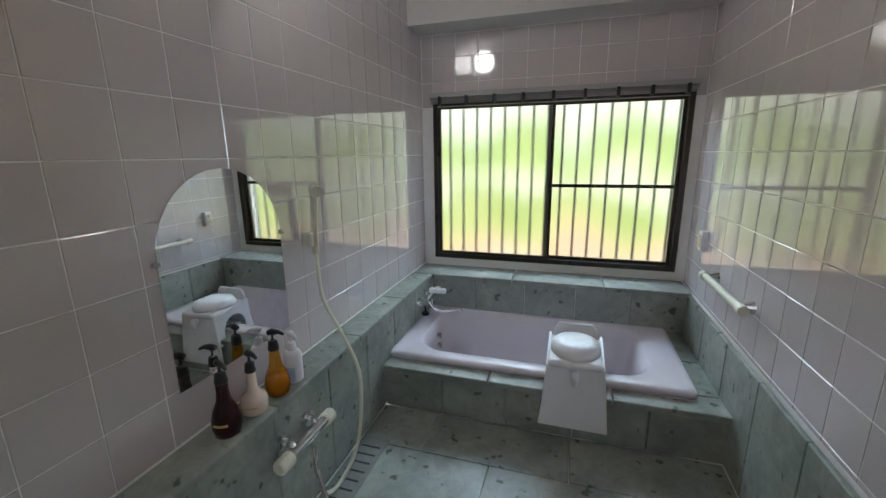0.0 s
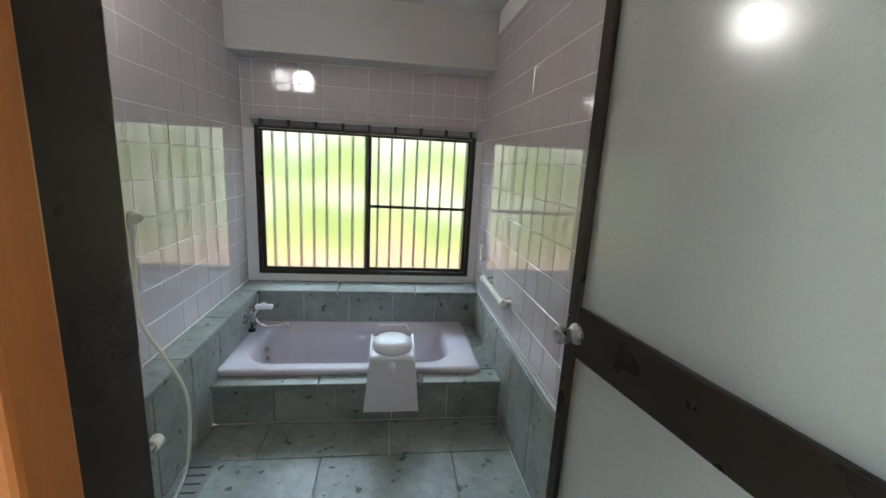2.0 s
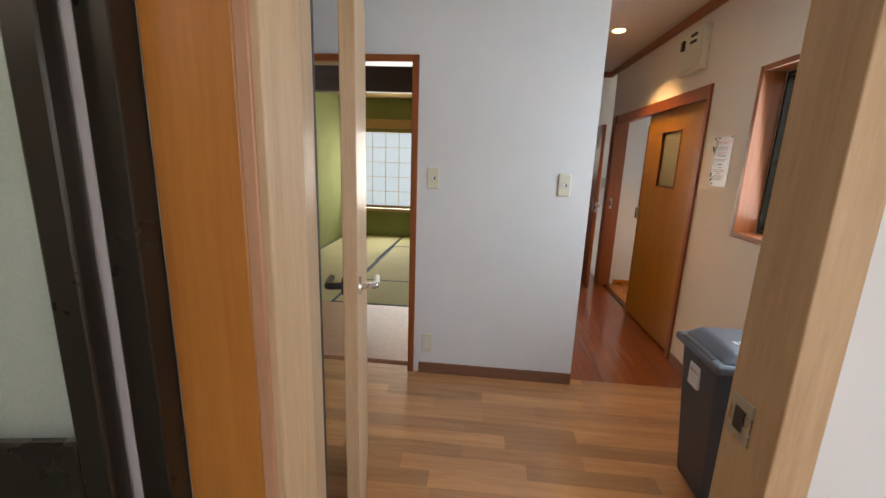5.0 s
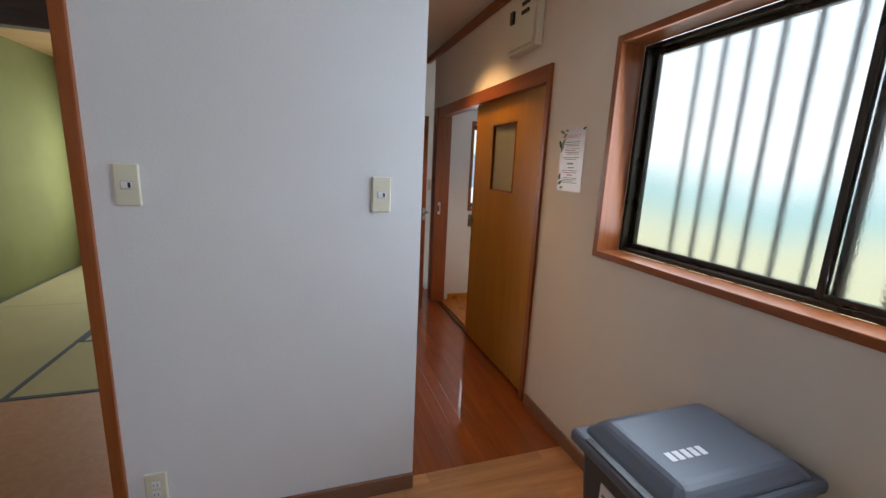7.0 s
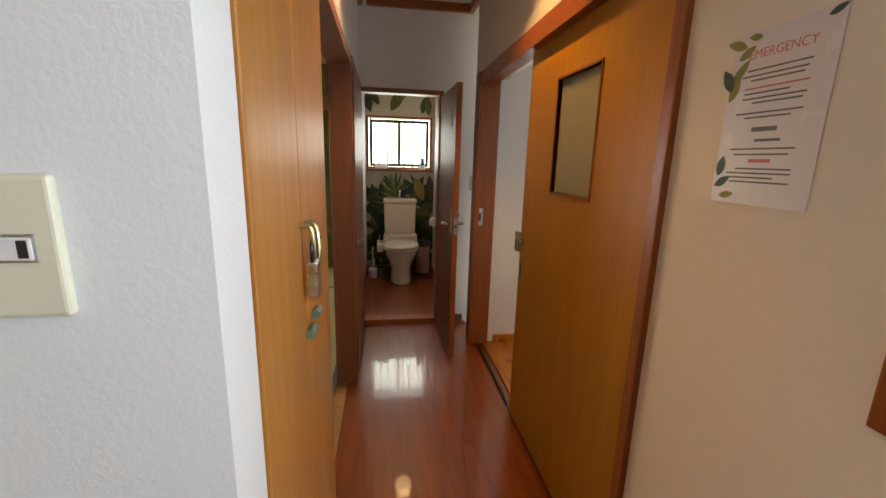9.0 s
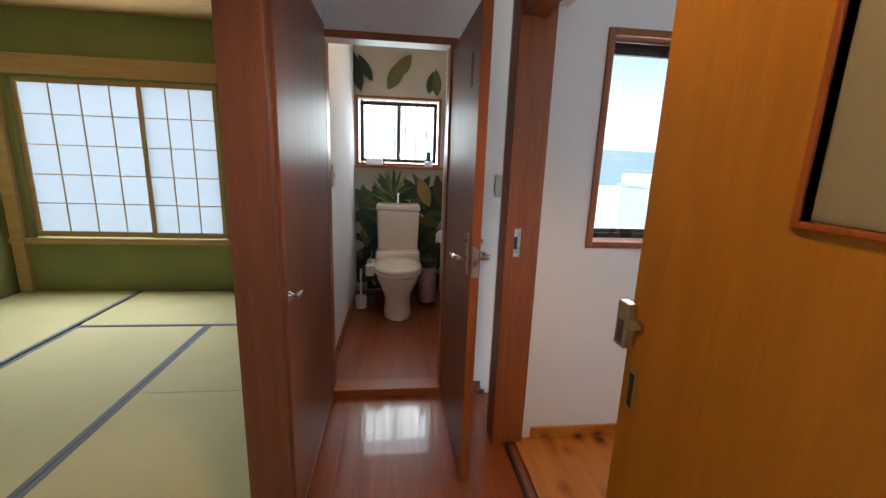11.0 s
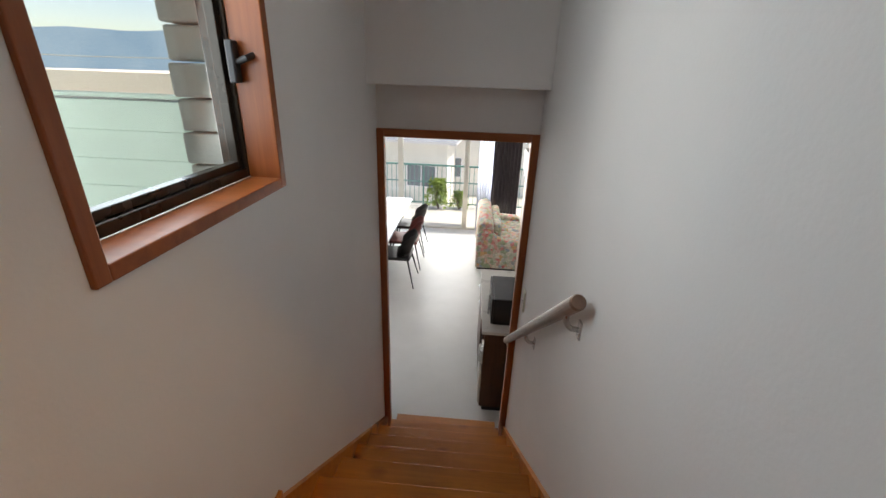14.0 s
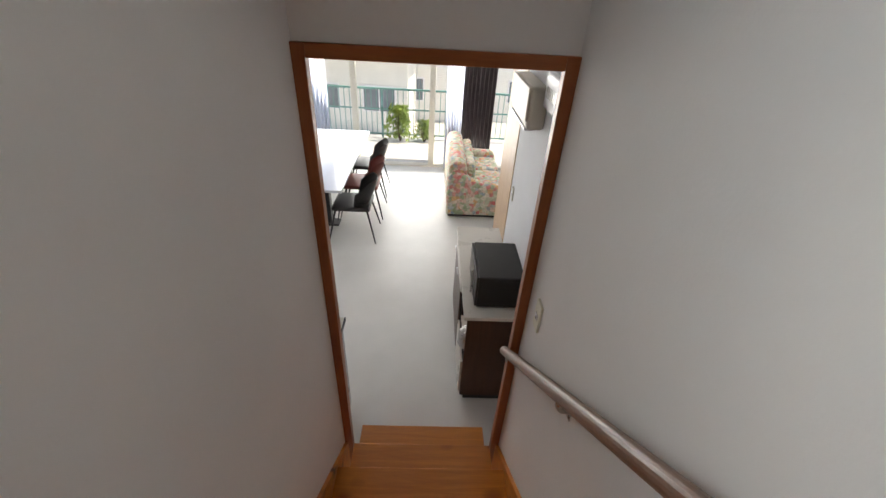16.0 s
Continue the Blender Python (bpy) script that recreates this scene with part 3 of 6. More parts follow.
# ---- windows ----
def sash_window(name, axis, pos, a0, a1, z0, z1, depth, mat, pane_mat, label, mid=True, rail=None, w=0.035, bars=(), bar_off=0.10, bar_mat=None):
    """A sliding window: outer frame, sashes, panes and a row of security bars outside."""
    t = thing(name, (0, 0, 0), label, "window", kind="structure")
    sg = 1 if depth > 0 else -1

    def blk(n, s, e, zz0, zz1, d0, d1, m, bev=0.003, parent=t):
        lo, hi = sorted((pos + sg * d0, pos + sg * d1))
        b = boxm(lo, hi, s, e, zz0, zz1, bev) if axis == "x" else boxm(s, e, lo, hi, zz0, zz1, bev)
        return part(n, b, m, parent)

    D = abs(depth)
    for s, e, u, v in ((a0, a0 + w, z0, z1), (a1 - w, a1, z0, z1), (a0 + w, a1 - w, z0, z0 + w), (a0 + w, a1 - w, z1 - w, z1)):
        blk("window_frame", s, e, u, v, 0, D, mat)
    m = (a0 + a1) / 2
    halves = [(a0 + w, m + 0.02, 0.012), (m - 0.02, a1 - w, 0.042)] if mid else [(a0 + w, a1 - w, 0.012)]
    for s, e, off in halves:
        sw = 0.02
        for p, q, u, v in ((s, s + sw, z0 + w, z1 - w), (e - sw, e, z0 + w, z1 - w), (s + sw, e - sw, z0 + w, z0 + w + sw), (s + sw, e - sw, z1 - w - sw, z1 - w)):
            blk("sash", p, q, u, v, off, off + 0.026, mat, 0.002)
        g = blk("pane", s + sw - 0.004, e - sw + 0.004, z0 + w + sw - 0.004, z1 - w - sw + 0.004, off + 0.011, off + 0.015, pane_mat, 0)
        g.visible_shadow = False
        if rail and off > 0.03:
            blk("rail", s + sw, e - sw, rail - 0.011, rail + 0.011, off - 0.002, off + 0.028, mat, 0.002)
    if bars:
        g = thing("security_bars", (0, 0, 0), "row of upright metal bars outside the window", "window bars")
        bmat = bar_mat or mat
        for b in bars:
            blk("bar", b - 0.008, b + 0.008, z0 - 0.05, z1 + 0.05, D + bar_off, D + bar_off + 0.012, bmat, 0.002, g)
        for u in (z0 - 0.05, z1 + 0.04):
            blk("rail", a0 - 0.05, a1 + 0.05, u - 0.02, u, D + bar_off, D + bar_off + 0.012, bmat, 0.002, g)
            for s in (a0 - 0.03, a1 + 0.03):
                blk("bracket", s - 0.01, s + 0.01, u - 0.02, u, 0.02, D + bar_off, bmat, 0, g)
    return t


BARGREY = paint("grey_bars", (0.30, 0.31, 0.27), 0.5, 0.1, 0.05)
sash_window("window_bath", "y", 2.455, BW[0], BW[1], BW[2], BW[3], 0.10, BRONZE, TILEGLASS, "bronze aluminium sliding window with obscure glass", True, 1.06, 0.03,
            [BW[0] + 0.085 + 0.0975 * i for i in range(16)], 0.03, BARGREY)
sash_window("window_hall", "y", -2.44, HALLWIN[0], HALLWIN[1], HALLWIN[2], HALLWIN[3], -0.08, BRONZE, OBSCURE, "bronze sliding window with rippled glass in a wood surround", True, None, 0.018,
            [HALLWIN[1] - 0.13 - 0.105 * i for i in range(14)], 0.08, paint("blue_grey_bars", (0.12, 0.17, 0.20), 0.5))
sash_window("window_stair", "x", 5.17, STAIRWIN[0] - 0.02, STAIRWIN[1] + 0.02, STAIRWIN[2], STAIRWIN[3], 0.07, BRONZE, CLEAR, "narrow bronze casement window over the stairs", False, None, 0.026)
sash_window("window_toilet", "x", 7.42, -2.21, -1.48, 1.30, 1.86, 0.07, DARKER, OBSCURE, "small brown sliding window with bars outside", True, None, 0.014,
            [-2.12 + 0.105 * i for i in range(7)], 0.06, BARGREY)


def surround(name, axis, pos, a0, a1, z0, z1, depth, w, label, sill=0.0):
    t = thing(name, (0, 0, 0), label, "window trim", kind="structure")
    sg = 1 if depth > 0 else -1
    for n, s, e, u, v, m in (("post", a0 - w, a0, z0 - w, z1 + w, TRIM), ("post", a1, a1 + w, z0 - w, z1 + w, TRIM), ("head", a0, a1, z1, z1 + w, TRIMX), ("window_sill", a0 - sill, a1 + sill, z0 - w, z0, TRIMX)):
        lo, hi = sorted((pos - sg * (0.012 + (0.02 if n == "window_sill" and sill else 0)), pos + depth))
        part(n, boxm(lo, hi, s, e, u, v, 0.003) if axis == "x" else boxm(s, e, lo, hi, u, v, 0.003), m, t)


surround("window_trim_hall", "y", -2.33, HALLWIN[0], HALLWIN[1], HALLWIN[2], HALLWIN[3], -0.11, 0.03, "red-brown wood lining of the hall window")
surround("window_trim_stair", "x", 5.09, STAIRWIN[0], STAIRWIN[1], STAIRWIN[2], STAIRWIN[3], 0.08, 0.03, "red-brown wood lining of the stair window")
surround("window_trim_toilet", "x", 7.39, -2.22, -1.47, 1.295, 1.875, 0.03, 0.025, "red-brown wood lining of the toilet window")
part("shelf_board", boxm(7.30, 7.388, -2.265, -1.44, 1.245, 1.27, 0.003), TRIMY, tagged(new("window_shelf"), "red-brown wooden shelf under the toilet window", "shelf"))
# casement handle on the stair window
h = thing("casement_latch", (5.165, -3.275, 1.30), "black casement handle on the window frame", "handle")
part("base", boxm(-0.02, 0.0, -0.015, 0.015, -0.05, 0.05, 0.004), BLACK, h)
part("lever", rod([(-0.02, 0, 0), (-0.045, 0.005, 0.008), (-0.06, -0.06, 0.03), (-0.06, -0.085, 0.032)], 0.008), BLACK, h)

# ---- backdrops beyond the windows ----
def backdrop(name, bm, mat, label):
    return tagged(obj(name, bm, mat), label, "backdrop", kind="structure")


# Garden and lane are glowing sheets; sunlight and blur are put into their colours.
GARDEN = glow_bands("garden_glow", [(0.16, (1.0, 0.82, 0.74)), (0.27, (0.95, 0.58, 0.42)), (0.36, (0.66, 0.70, 0.30)), (0.46, (0.42, 0.54, 0.16)), (0.55, (0.98, 1.0, 0.82)), (0.64, (0.58, 0.70, 0.26)), (0.72, (0.42, 0.58, 0.20)), (0.85, (0.95, 1.0, 0.85))], 0.64, 0.5)
b1 = backdrop("backdrop_garden", boxm(-5, 4, 4.6, 4.65, -1.5, 2.9), GARDEN, "glowing sheet coloured like sunlit garden greenery beyond the window")
b2 = backdrop("backdrop_lane", boxm(-2, 4.05, -3.45, -3.40, -0.5, 4), glow_bands("lane_glow", [(0.30, (0.62, 0.62, 0.42)), (0.43, (0.66, 0.68, 0.50)), (0.50, (0.38, 0.60, 0.62)), (0.60, (0.92, 0.96, 0.98)), (0.85, (0.80, 0.90, 1.0))], 0.95), "glowing sheet for the bright lane beyond the hall window")
# Emissive yard sheet: whitens the toilet window and back-lights the paper screens.
b3 = backdrop("backdrop_yard", boxm(8.6, 8.65, -2.62, 3.0, -0.5, 4), glow("yard_glow", [(0.3, (0.70, 0.85, 0.75)), (0.55, (1.0, 1.0, 1.0))], 0.9, 3.2), "glowing sheet for the bright yard beyond the toilet window")

# ---- bathroom: tub surround and tub ----
surr = tagged(new("tub_surround"), "built-in tub surround clad in mottled green stone", "tub surround", kind="structure")


def slab(n, x0, x1, y0, y1, z0, z1, parent, bev=0.003, mat=STONE):
    return part(n, boxm(x0, x1, y0, y1, z0, z1, bev, 1), mat, parent)


part("core", boxm(-1.04, 0.52, 1.452, 1.50, -0.2, 0.175), GROUT, surr)
part("core", boxm(-1.18, -1.072, -0.38, 2.24, -0.2, 0.44), GROUT, surr)
part("core", boxm(-1.04, 0.52, 2.242, 2.46, -0.2, 0.44), GROUT, surr)
part("core", boxm(0.534, 0.552, -0.38, 2.24, -0.2, 0.44), GROUT, surr)
part("core", boxm(0.44, 0.52, 1.50, 2.24, -0.2, 0.19), GROUT, surr)
xs = [-1.05 + 0.3165 * i for i in range(6)]
for i in range(5):
    a, b = xs[i] + 0.002, min(xs[i + 1], 0.532) - 0.002
    slab("apron_slab", a, b, 1.432, 1.452, ZB, 0.176, surr)
    slab("ledge_face_slab", a, b, 2.222, 2.242, 0.20, 0.446, surr)
for a, b in ((-1.05, -0.50), (-0.496, 0.06), (0.064, 0.532)):
    slab("apron_cap", a, b - 0.002, 1.415, 1.56, 0.178, 0.206, surr, 0.004)
    slab("ledge_cap", a - (0.13 if a < -1 else 0), b - 0.002, 2.205, 2.458, 0.447, 0.475, surr, 0.004)
ys = [-0.38, -0.02, 0.30, 0.62, 0.94, 1.26, 1.58, 1.90, 2.222]
for a, b in zip(ys, ys[1:]):
    slab("side_slab", -1.072, -1.052, a + 0.002, b - 0.002, ZB, 0.446, surr)
    slab("side_slab", 0.515, 0.534, a + 0.002, b - 0.002, ZB, 0.462, surr)
for a, b in ((-0.38, 0.16), (0.16, 0.64), (0.64, 1.19), (1.19, 1.70), (1.70, 2.203)):
    slab("side_cap", -1.187, -1.043, a + 0.002, b - 0.002, 0.447, 0.475, surr, 0.004)
for a, b in ((1.56, 1.88), (1.88, 2.22)):
    slab("end_cap", 0.425, 0.514, a + 0.002, b - 0.002, 0.19, 0.208, surr, 0.003)

# tub: one shell with a rolled rim and a rounded hollow
tub = thing("bathtub", (-0.32, 1.905, 0.205), "pale lilac-white enamel bathtub with rounded hollow", "bathtub")
bm = bmesh.new()


def loop_rect(hx, hy, r, z, cx=0.0, cy=0.0, n=7):
    out = []
    for sx, sy, a0 in ((1, 1, 0), (-1, 1, 90), (-1, -1, 180), (1, -1, 270)):
        for k in range(n):
            a = radians(a0 + 90 * k / (n - 1))
            out.append(bm.verts.new((cx + sx * (hx - r) + r * math.cos(a), cy + sy * (hy - r) + r * math.sin(a), z)))
    return out


loops = [loop_rect(0.735, 0.395, 0.03, 0.004), loop_rect(0.742, 0.402, 0.035, 0.018), loop_rect(0.735, 0.395, 0.04, 0.032), loop_rect(0.71, 0.37, 0.06, 0.036),
         loop_rect(0.61, 0.315, 0.16, 0.033, -0.025), loop_rect(0.595, 0.302, 0.17, 0.022, -0.025), loop_rect(0.575, 0.285, 0.18, -0.05, -0.025),
         loop_rect(0.53, 0.255, 0.18, -0.30, -0.03), loop_rect(0.47, 0.21, 0.15, -0.375, -0.03), loop_rect(0.30, 0.11, 0.1, -0.385, -0.03)]
for p, q in zip(loops, loops[1:]):
    for k in range(len(p)):
        bm.faces.new((p[k], p[(k + 1) % len(p)], q[(k + 1) % len(q)], q[k]))
bm.faces.new(loops[-1])
part("shell", bm, ENAMEL, tub, "", True)
for zz in (-0.045, -0.11):
    part("overflow_button", rod([(-0.598, 0.02, zz), (-0.575, 0.02, zz)], 0.018), CHROME, tub)
part("plug_chain", rod(curve_pts([(-0.66, 0.12, 0.045), (-0.64, 0.10, 0.10), (-0.63, 0.09, 0.16)]), 0.0025, 6), CHROME, tub)

# filler tap over the tub
ft = thing("tub_faucet", (-1.052, 2.03, 0.36), "chrome wall mixer tap with white lever and swivel spout", "faucet")
for dy in (-0.075, 0.075):
    part("flange", rod([(0.001, dy, 0), (0.018, dy, 0)], [0.03, 0.026], 16), CHROME, ft)
    part("inlet", rod(curve_pts([(0.01, dy, 0), (0.04, dy, 0.0), (0.05, dy * 0.8, 0.02)]), 0.012), CHROME, ft)
part("body", rod([(0.06, -0.10, 0.02), (0.06, 0.10, 0.02)], 0.02, 16), CHROME, ft)
part("handle", rod([(0.06, 0.10, 0.02), (0.06, 0.13, 0.02), (0.065, 0.15, 0.02)], [0.024, 0.024, 0.018], 14), IVORY, ft)
part("lever", boxm(0.05, 0.16, -0.02, 0.02, 0.045, 0.075, 0.008), PLASTIC, ft)
part("spout", rod(curve_pts([(0.06, -0.06, 0.01), (0.10, -0.06, -0.045), (0.16, -0.06, -0.055), (0.26, -0.06, -0.03), (0.275, -0.06, -0.045)]), 0.010), CHROME, ft)
part("plug", lathe([(0.0, -0.075), (0.022, -0.07), (0.024, -0.055), (0.006, -0.05), (0.004, -0.01)], 14, (0.055, -0.10, 0)), BLACK, ft)

# shower stool hung over the tub rim
st = thing("bath_stool", (-0.105, 1.40, 0.05), "white plastic shower stool straddling the tub rim", "stool")


def panel(y0, y1, h, lean, wtop):
    bm = bmesh.new()
    prof = [(-0.152, 0.0), (-wtop - 0.006, h * 0.8), (-wtop, h * 0.93), (-wtop + 0.02, h), (wtop - 0.02, h), (wtop, h * 0.93), (wtop + 0.006, h * 0.8), (0.152, 0.0)]
    f = bm.faces.new([bm.verts.new((x, y0 + lean * z / h, z)) for x, z in prof])
    r = bmesh.ops.extrude_face_region(bm, geom=[f])
    bmesh.ops.translate(bm, vec=(0, y1 - y0, 0), verts=[v for v in r["geom"] if isinstance(v, bmesh.types.BMVert)])
    bmesh.ops.bevel(bm, geom=bm.edges[:], offset=0.005, segments=2, profile=0.5, affect="EDGES")
    return bm


part("front_panel", panel(-0.02, -0.002, 0.315, 0.012, 0.122), PLASTIC, st)
part("back_panel", panel(0.27, 0.288, 0.40, -0.02, 0.10), PLASTIC, st)
for sx in (-0.125, 0.113):
    bm = bmesh.new()
    pr = [(-0.005, 0.30), (0.0, 0.12), (0.05, 0.10)] + [(0.14 + 0.085 * math.cos(radians(180 - 18 * k)), 0.19 + 0.085 * math.sin(radians(180 - 18 * k))) for k in range(11)] + [(0.23, 0.10), (0.275, 0.12), (0.26, 0.34)]
    f = bm.faces.new([bm.verts.new((sx, y, z)) for y, z in pr])
    r = bmesh.ops.extrude_face_region(bm, geom=[f])
    bmesh.ops.translate(bm, vec=(0.012, 0, 0), verts=[v for v in r["geom"] if isinstance(v, bmesh.types.BMVert)])
    part("side_web", bm, PLASTIC, st)
part("saddle", boxm(-0.112, 0.112, 0.10, 0.20, 0.188, 0.20, 0.003), PLASTIC, st)
part("seat", boxm(-0.122, 0.122, -0.012, 0.275, 0.285, 0.325, 0.018, 3), PLASTIC, st, "", True)
bm = lathe([(0.112, 0.0), (0.112, 0.018), (0.10, 0.04), (0.07, 0.052), (0.0, 0.056)], 28)
bmesh.ops.transform(bm, matrix=Matrix.Translation((0, 0.125, 0.322)) @ Matrix.Diagonal((1, 1.15, 1, 1)), verts=bm.verts)
part("seat_cover", bm, PLASTIC, st, "", True)
part("hook", rod([(0, -0.012, 0.275), (0, -0.035, 0.28), (0, -0.044, 0.265), (0, -0.042, 0.235)], [0.017, 0.019, 0.018, 0.012], 14), PLASTIC, st, "", True)

# grab rail and soap box on the east wall
gr = thing("grab_rail", (0.553, 1.68, 0.668), "white and chrome grab rail on the tiled wall", "grab rail")
part("bar", rod([(-0.06, -0.24, 0), (-0.06, 0.24, 0)], 0.017, 16), IVORY, gr)
for dy in (-0.24, 0.24):
    part("end_cap", rod([(-0.06, dy - 0.02, 0), (-0.06, dy + 0.02, 0)], 0.021, 16), IVORY, gr)
    part("bracket", rod([(0, dy * 0.86, 0), (-0.05, dy * 0.86, 0)], [0.03, 0.013], 14), CHROME, gr)
sb = thing("remote_box", (0.543, 2.14, 0.755), "small grey-white wall box beside the window", "wall box")
part("case", boxm(-0.028, 0.004, -0.03, 0.03, -0.01, 0.10, 0.006), PLASTIC, sb)
part("slot", boxm(-0.031, -0.028, -0.02, 0.02, 0.01, 0.08, 0.001), STEEL, sb)

# mirror with an arched top
mi = thing("mirror", (-1.178, 0.655, 0.635), "arched frameless wall mirror above the stone ledge", "mirror")
bm = bmesh.new()
pr = [(-0.235, 0.0), (0.235, 0.0), (0.235, 0.37)] + [(0.235 * math.cos(radians(a)), 0.37 + 0.235 * math.sin(radians(a))) for a in range(10, 180, 10)] + [(-0.235, 0.37)]
f = bm.faces.new([bm.verts.new((0, y, z)) for y, z in pr])
r = bmesh.ops.extrude_face_region(bm, geom=[f])
bmesh.ops.translate(bm, vec=(0.006, 0, 0), verts=[v for v in r["geom"] if isinstance(v, bmesh.types.BMVert)])
MIRROR = metal("mirror_silver", (0.86, 0.88, 0.87), 0.004)
MIRROR.node_tree.nodes["Principled BSDF"].inputs["Roughness"].default_value = 0.0
for l in list(MIRROR.node_tree.links):
    if l.to_socket.name == "Roughness":
        MIRROR.node_tree.links.remove(l)
part("plate", bm, MIRROR, mi)
for dy, zz in ((-0.24, 0.37), (0.24, 0.37), (-0.12, 0.0), (0.12, 0.0)):
    part("clip", boxm(-0.002, 0.012, dy - 0.009, dy + 0.009, zz - 0.008, zz + 0.008, 0.002), STEEL, mi)

# shower set
sh = thing("hand_shower", (-1.178, 1.04, 0.95), "ivory hand shower on a wall hook with a long hose", "shower")
part("hook", boxm(0.0, 0.05, -0.025, 0.025, -0.03, 0.03, 0.01), IVORY, sh)
part("handset", rod(curve_pts([(0.045, 0.0, -0.06), (0.045, 0.0, 0.04), (0.05, 0.005, 0.13), (0.06, -0.005, 0.19), (0.085, -0.03, 0.205)]), 0.0145, 14), IVORY, sh, "", True)
part("shower_head", rod([(0.08, -0.03, 0.207), (0.10, -0.045, 0.19)], [0.02, 0.026], 16), IVORY, sh)
part("hose", rod(curve_pts([(0.045, 0, -0.06), (0.06, 0.0, -0.25), (0.12, 0.02, -0.40), (0.19, 0.03, -0.60), (0.20, -0.03, -0.86), (0.19, -0.16, -0.955), (0.18, -0.26, -0.93), (0.185, -0.30, -0.80), (0.19, -0.33, -0.70)]), 0.008, 10), IVORY, sh, "", True)
hk = thing("wall_hook", (-1.178, 0.735, 1.745), "ivory plastic shower hook high on the wall", "hook")
part("base", boxm(0, 0.02, -0.02, 0.02, -0.025, 0.025, 0.006), IVORY, hk)
part("peg", rod([(0.02, 0, 0), (0.06, -0.01, 0.004)], [0.02, 0.016], 14), IVORY, hk)

# thermostatic mixer on the west apron
mx = thing("shower_mixer", (-1.052, 0.70, 0.32), "chrome thermostatic shower mixer with ivory knobs", "faucet")
part("body", rod([(0.06, -0.09, -0.0), (0.06, 0.10, 0.0)], 0.02, 18), CHROME, mx)
for a, b in ((-0.15, -0.09), (0.10, 0.15)):
    part("knob", rod([(0.06, a, 0), (0.06, a + 0.006, 0), (0.06, b - 0.004, 0), (0.06, b, 0)], [0.02, 0.025, 0.025, 0.021], 12), IVORY, mx)
for dy in (-0.06, 0.075):
    part("flange", rod([(0.001, dy, 0.02), (0.02, dy, 0.02)], [0.033, 0.028], 18), CHROME, mx)
    part("inlet", rod(curve_pts([(0.015, dy, 0.02), (0.04, dy, 0.02), (0.055, dy, 0.005)]), 0.013), CHROME, mx)
part("spout", rod(curve_pts([(0.06, 0.02, -0.015), (0.07, 0.02, -0.06), (0.10, -0.02, -0.10), (0.19, -0.10, -0.12), (0.20, -0.11, -0.135)]), 0.009), CHROME, mx)

# bottles on the ledge
AMBER = glass("amber_bottle", 0.0, (0.92, 0.62, 0.14))
AMBERL = paint("amber_liquid", (0.66, 0.42, 0.04), 0.2, 0.1, 0.0)
MAROON = paint("maroon_bottle", (0.035, 0.002, 0.004), 0.08, 0.1, 0.0)
PINKB = paint("milky_pink", (0.74, 0.60, 0.50), 0.2, 0.05, 0.0)
BLUEL = paint("blue_label", (0.45, 0.62, 0.75), 0.4, 0.1, 0.0)
GOLD = paint("gold_print", (0.55, 0.40, 0.15), 0.4, 0.05, 0.0)


def pump_bottle(x, y, prof, mat, h, label, cap, rz=0, collar=0.02, band=None):
    b = thing("pump_bottle", (x, y, 0.475), label, "bottle", "bottles on the bath ledge", rz)
    part("body", lathe(prof, 28), mat, b, "", True)
    part("collar", lathe([(collar * 0.9, 0), (collar, 0.004), (collar * 0.8, 0.03), (collar * 0.5, 0.034)], 18, (0, 0, h)), cap, b)
    part("stem", rod([(0, 0, h + 0.03), (0, 0, h + 0.055)], 0.004, 8), cap, b)
    part("pump_head", rod([(-0.014, 0, h + 0.06), (0.0, 0, h + 0.064), (0.025, 0, h + 0.064), (0.042, 0, h + 0.056)], [0.009, 0.012, 0.007, 0.004], 10), cap, b)
    if band:
        part("print", prism([(band[0] * math.cos(a) * band[3], band[0] * math.sin(a) * band[3]) for a in [radians(-80 + 10 * k) for k in range(7)]] + [(band[0] * math.cos(a) * 0.98, band[0] * math.sin(a) * 0.98) for a in [radians(-20 - 10 * k) for k in range(7)]], band[1], band[2]), band[4], b)
    return b


round_b = [(0.028, 0), (0.035, 0.004), (0.041, 0.03), (0.041, 0.05), (0.034, 0.08), (0.021, 0.11), (0.017, 0.14), (0.0165, 0.165)]
pump_bottle(-1.10, 0.49, round_b, MAROON, 0.165, "dark maroon pump bottle with a black head", BLACK, -20, 0.019, (0.041, 0.045, 0.052, 1.02, GOLD))
pump_bottle(-1.10, 0.60, [(0.032, 0), (0.04, 0.006), (0.041, 0.045), (0.036, 0.06), (0.018, 0.075), (0.015, 0.10), (0.014, 0.14)], PINKB, 0.14, "milky pink pump bottle with a black head", BLACK, -15, 0.017, (0.041, 0.03, 0.036, 1.02, GOLD))
ab = pump_bottle(-1.095, 0.705, round_b, AMBER, 0.165, "amber glass-clear pump bottle half full of gold liquid", BLACK, 10, 0.019)
part("liquid", lathe([(0.026, 0.003), (0.037, 0.028), (0.037, 0.05), (0.033, 0.07), (0.0, 0.071)], 24), AMBERL, ab, "", True)
pump_bottle(-1.10, 0.80, [(0.03, 0), (0.032, 0.004), (0.032, 0.10), (0.026, 0.112), (0.015, 0.118)], PLASTIC, 0.115, "white pump bottle with a pale blue label", PLASTIC, -25, 0.017, (0.032, 0.005, 0.06, 1.02, BLUEL))

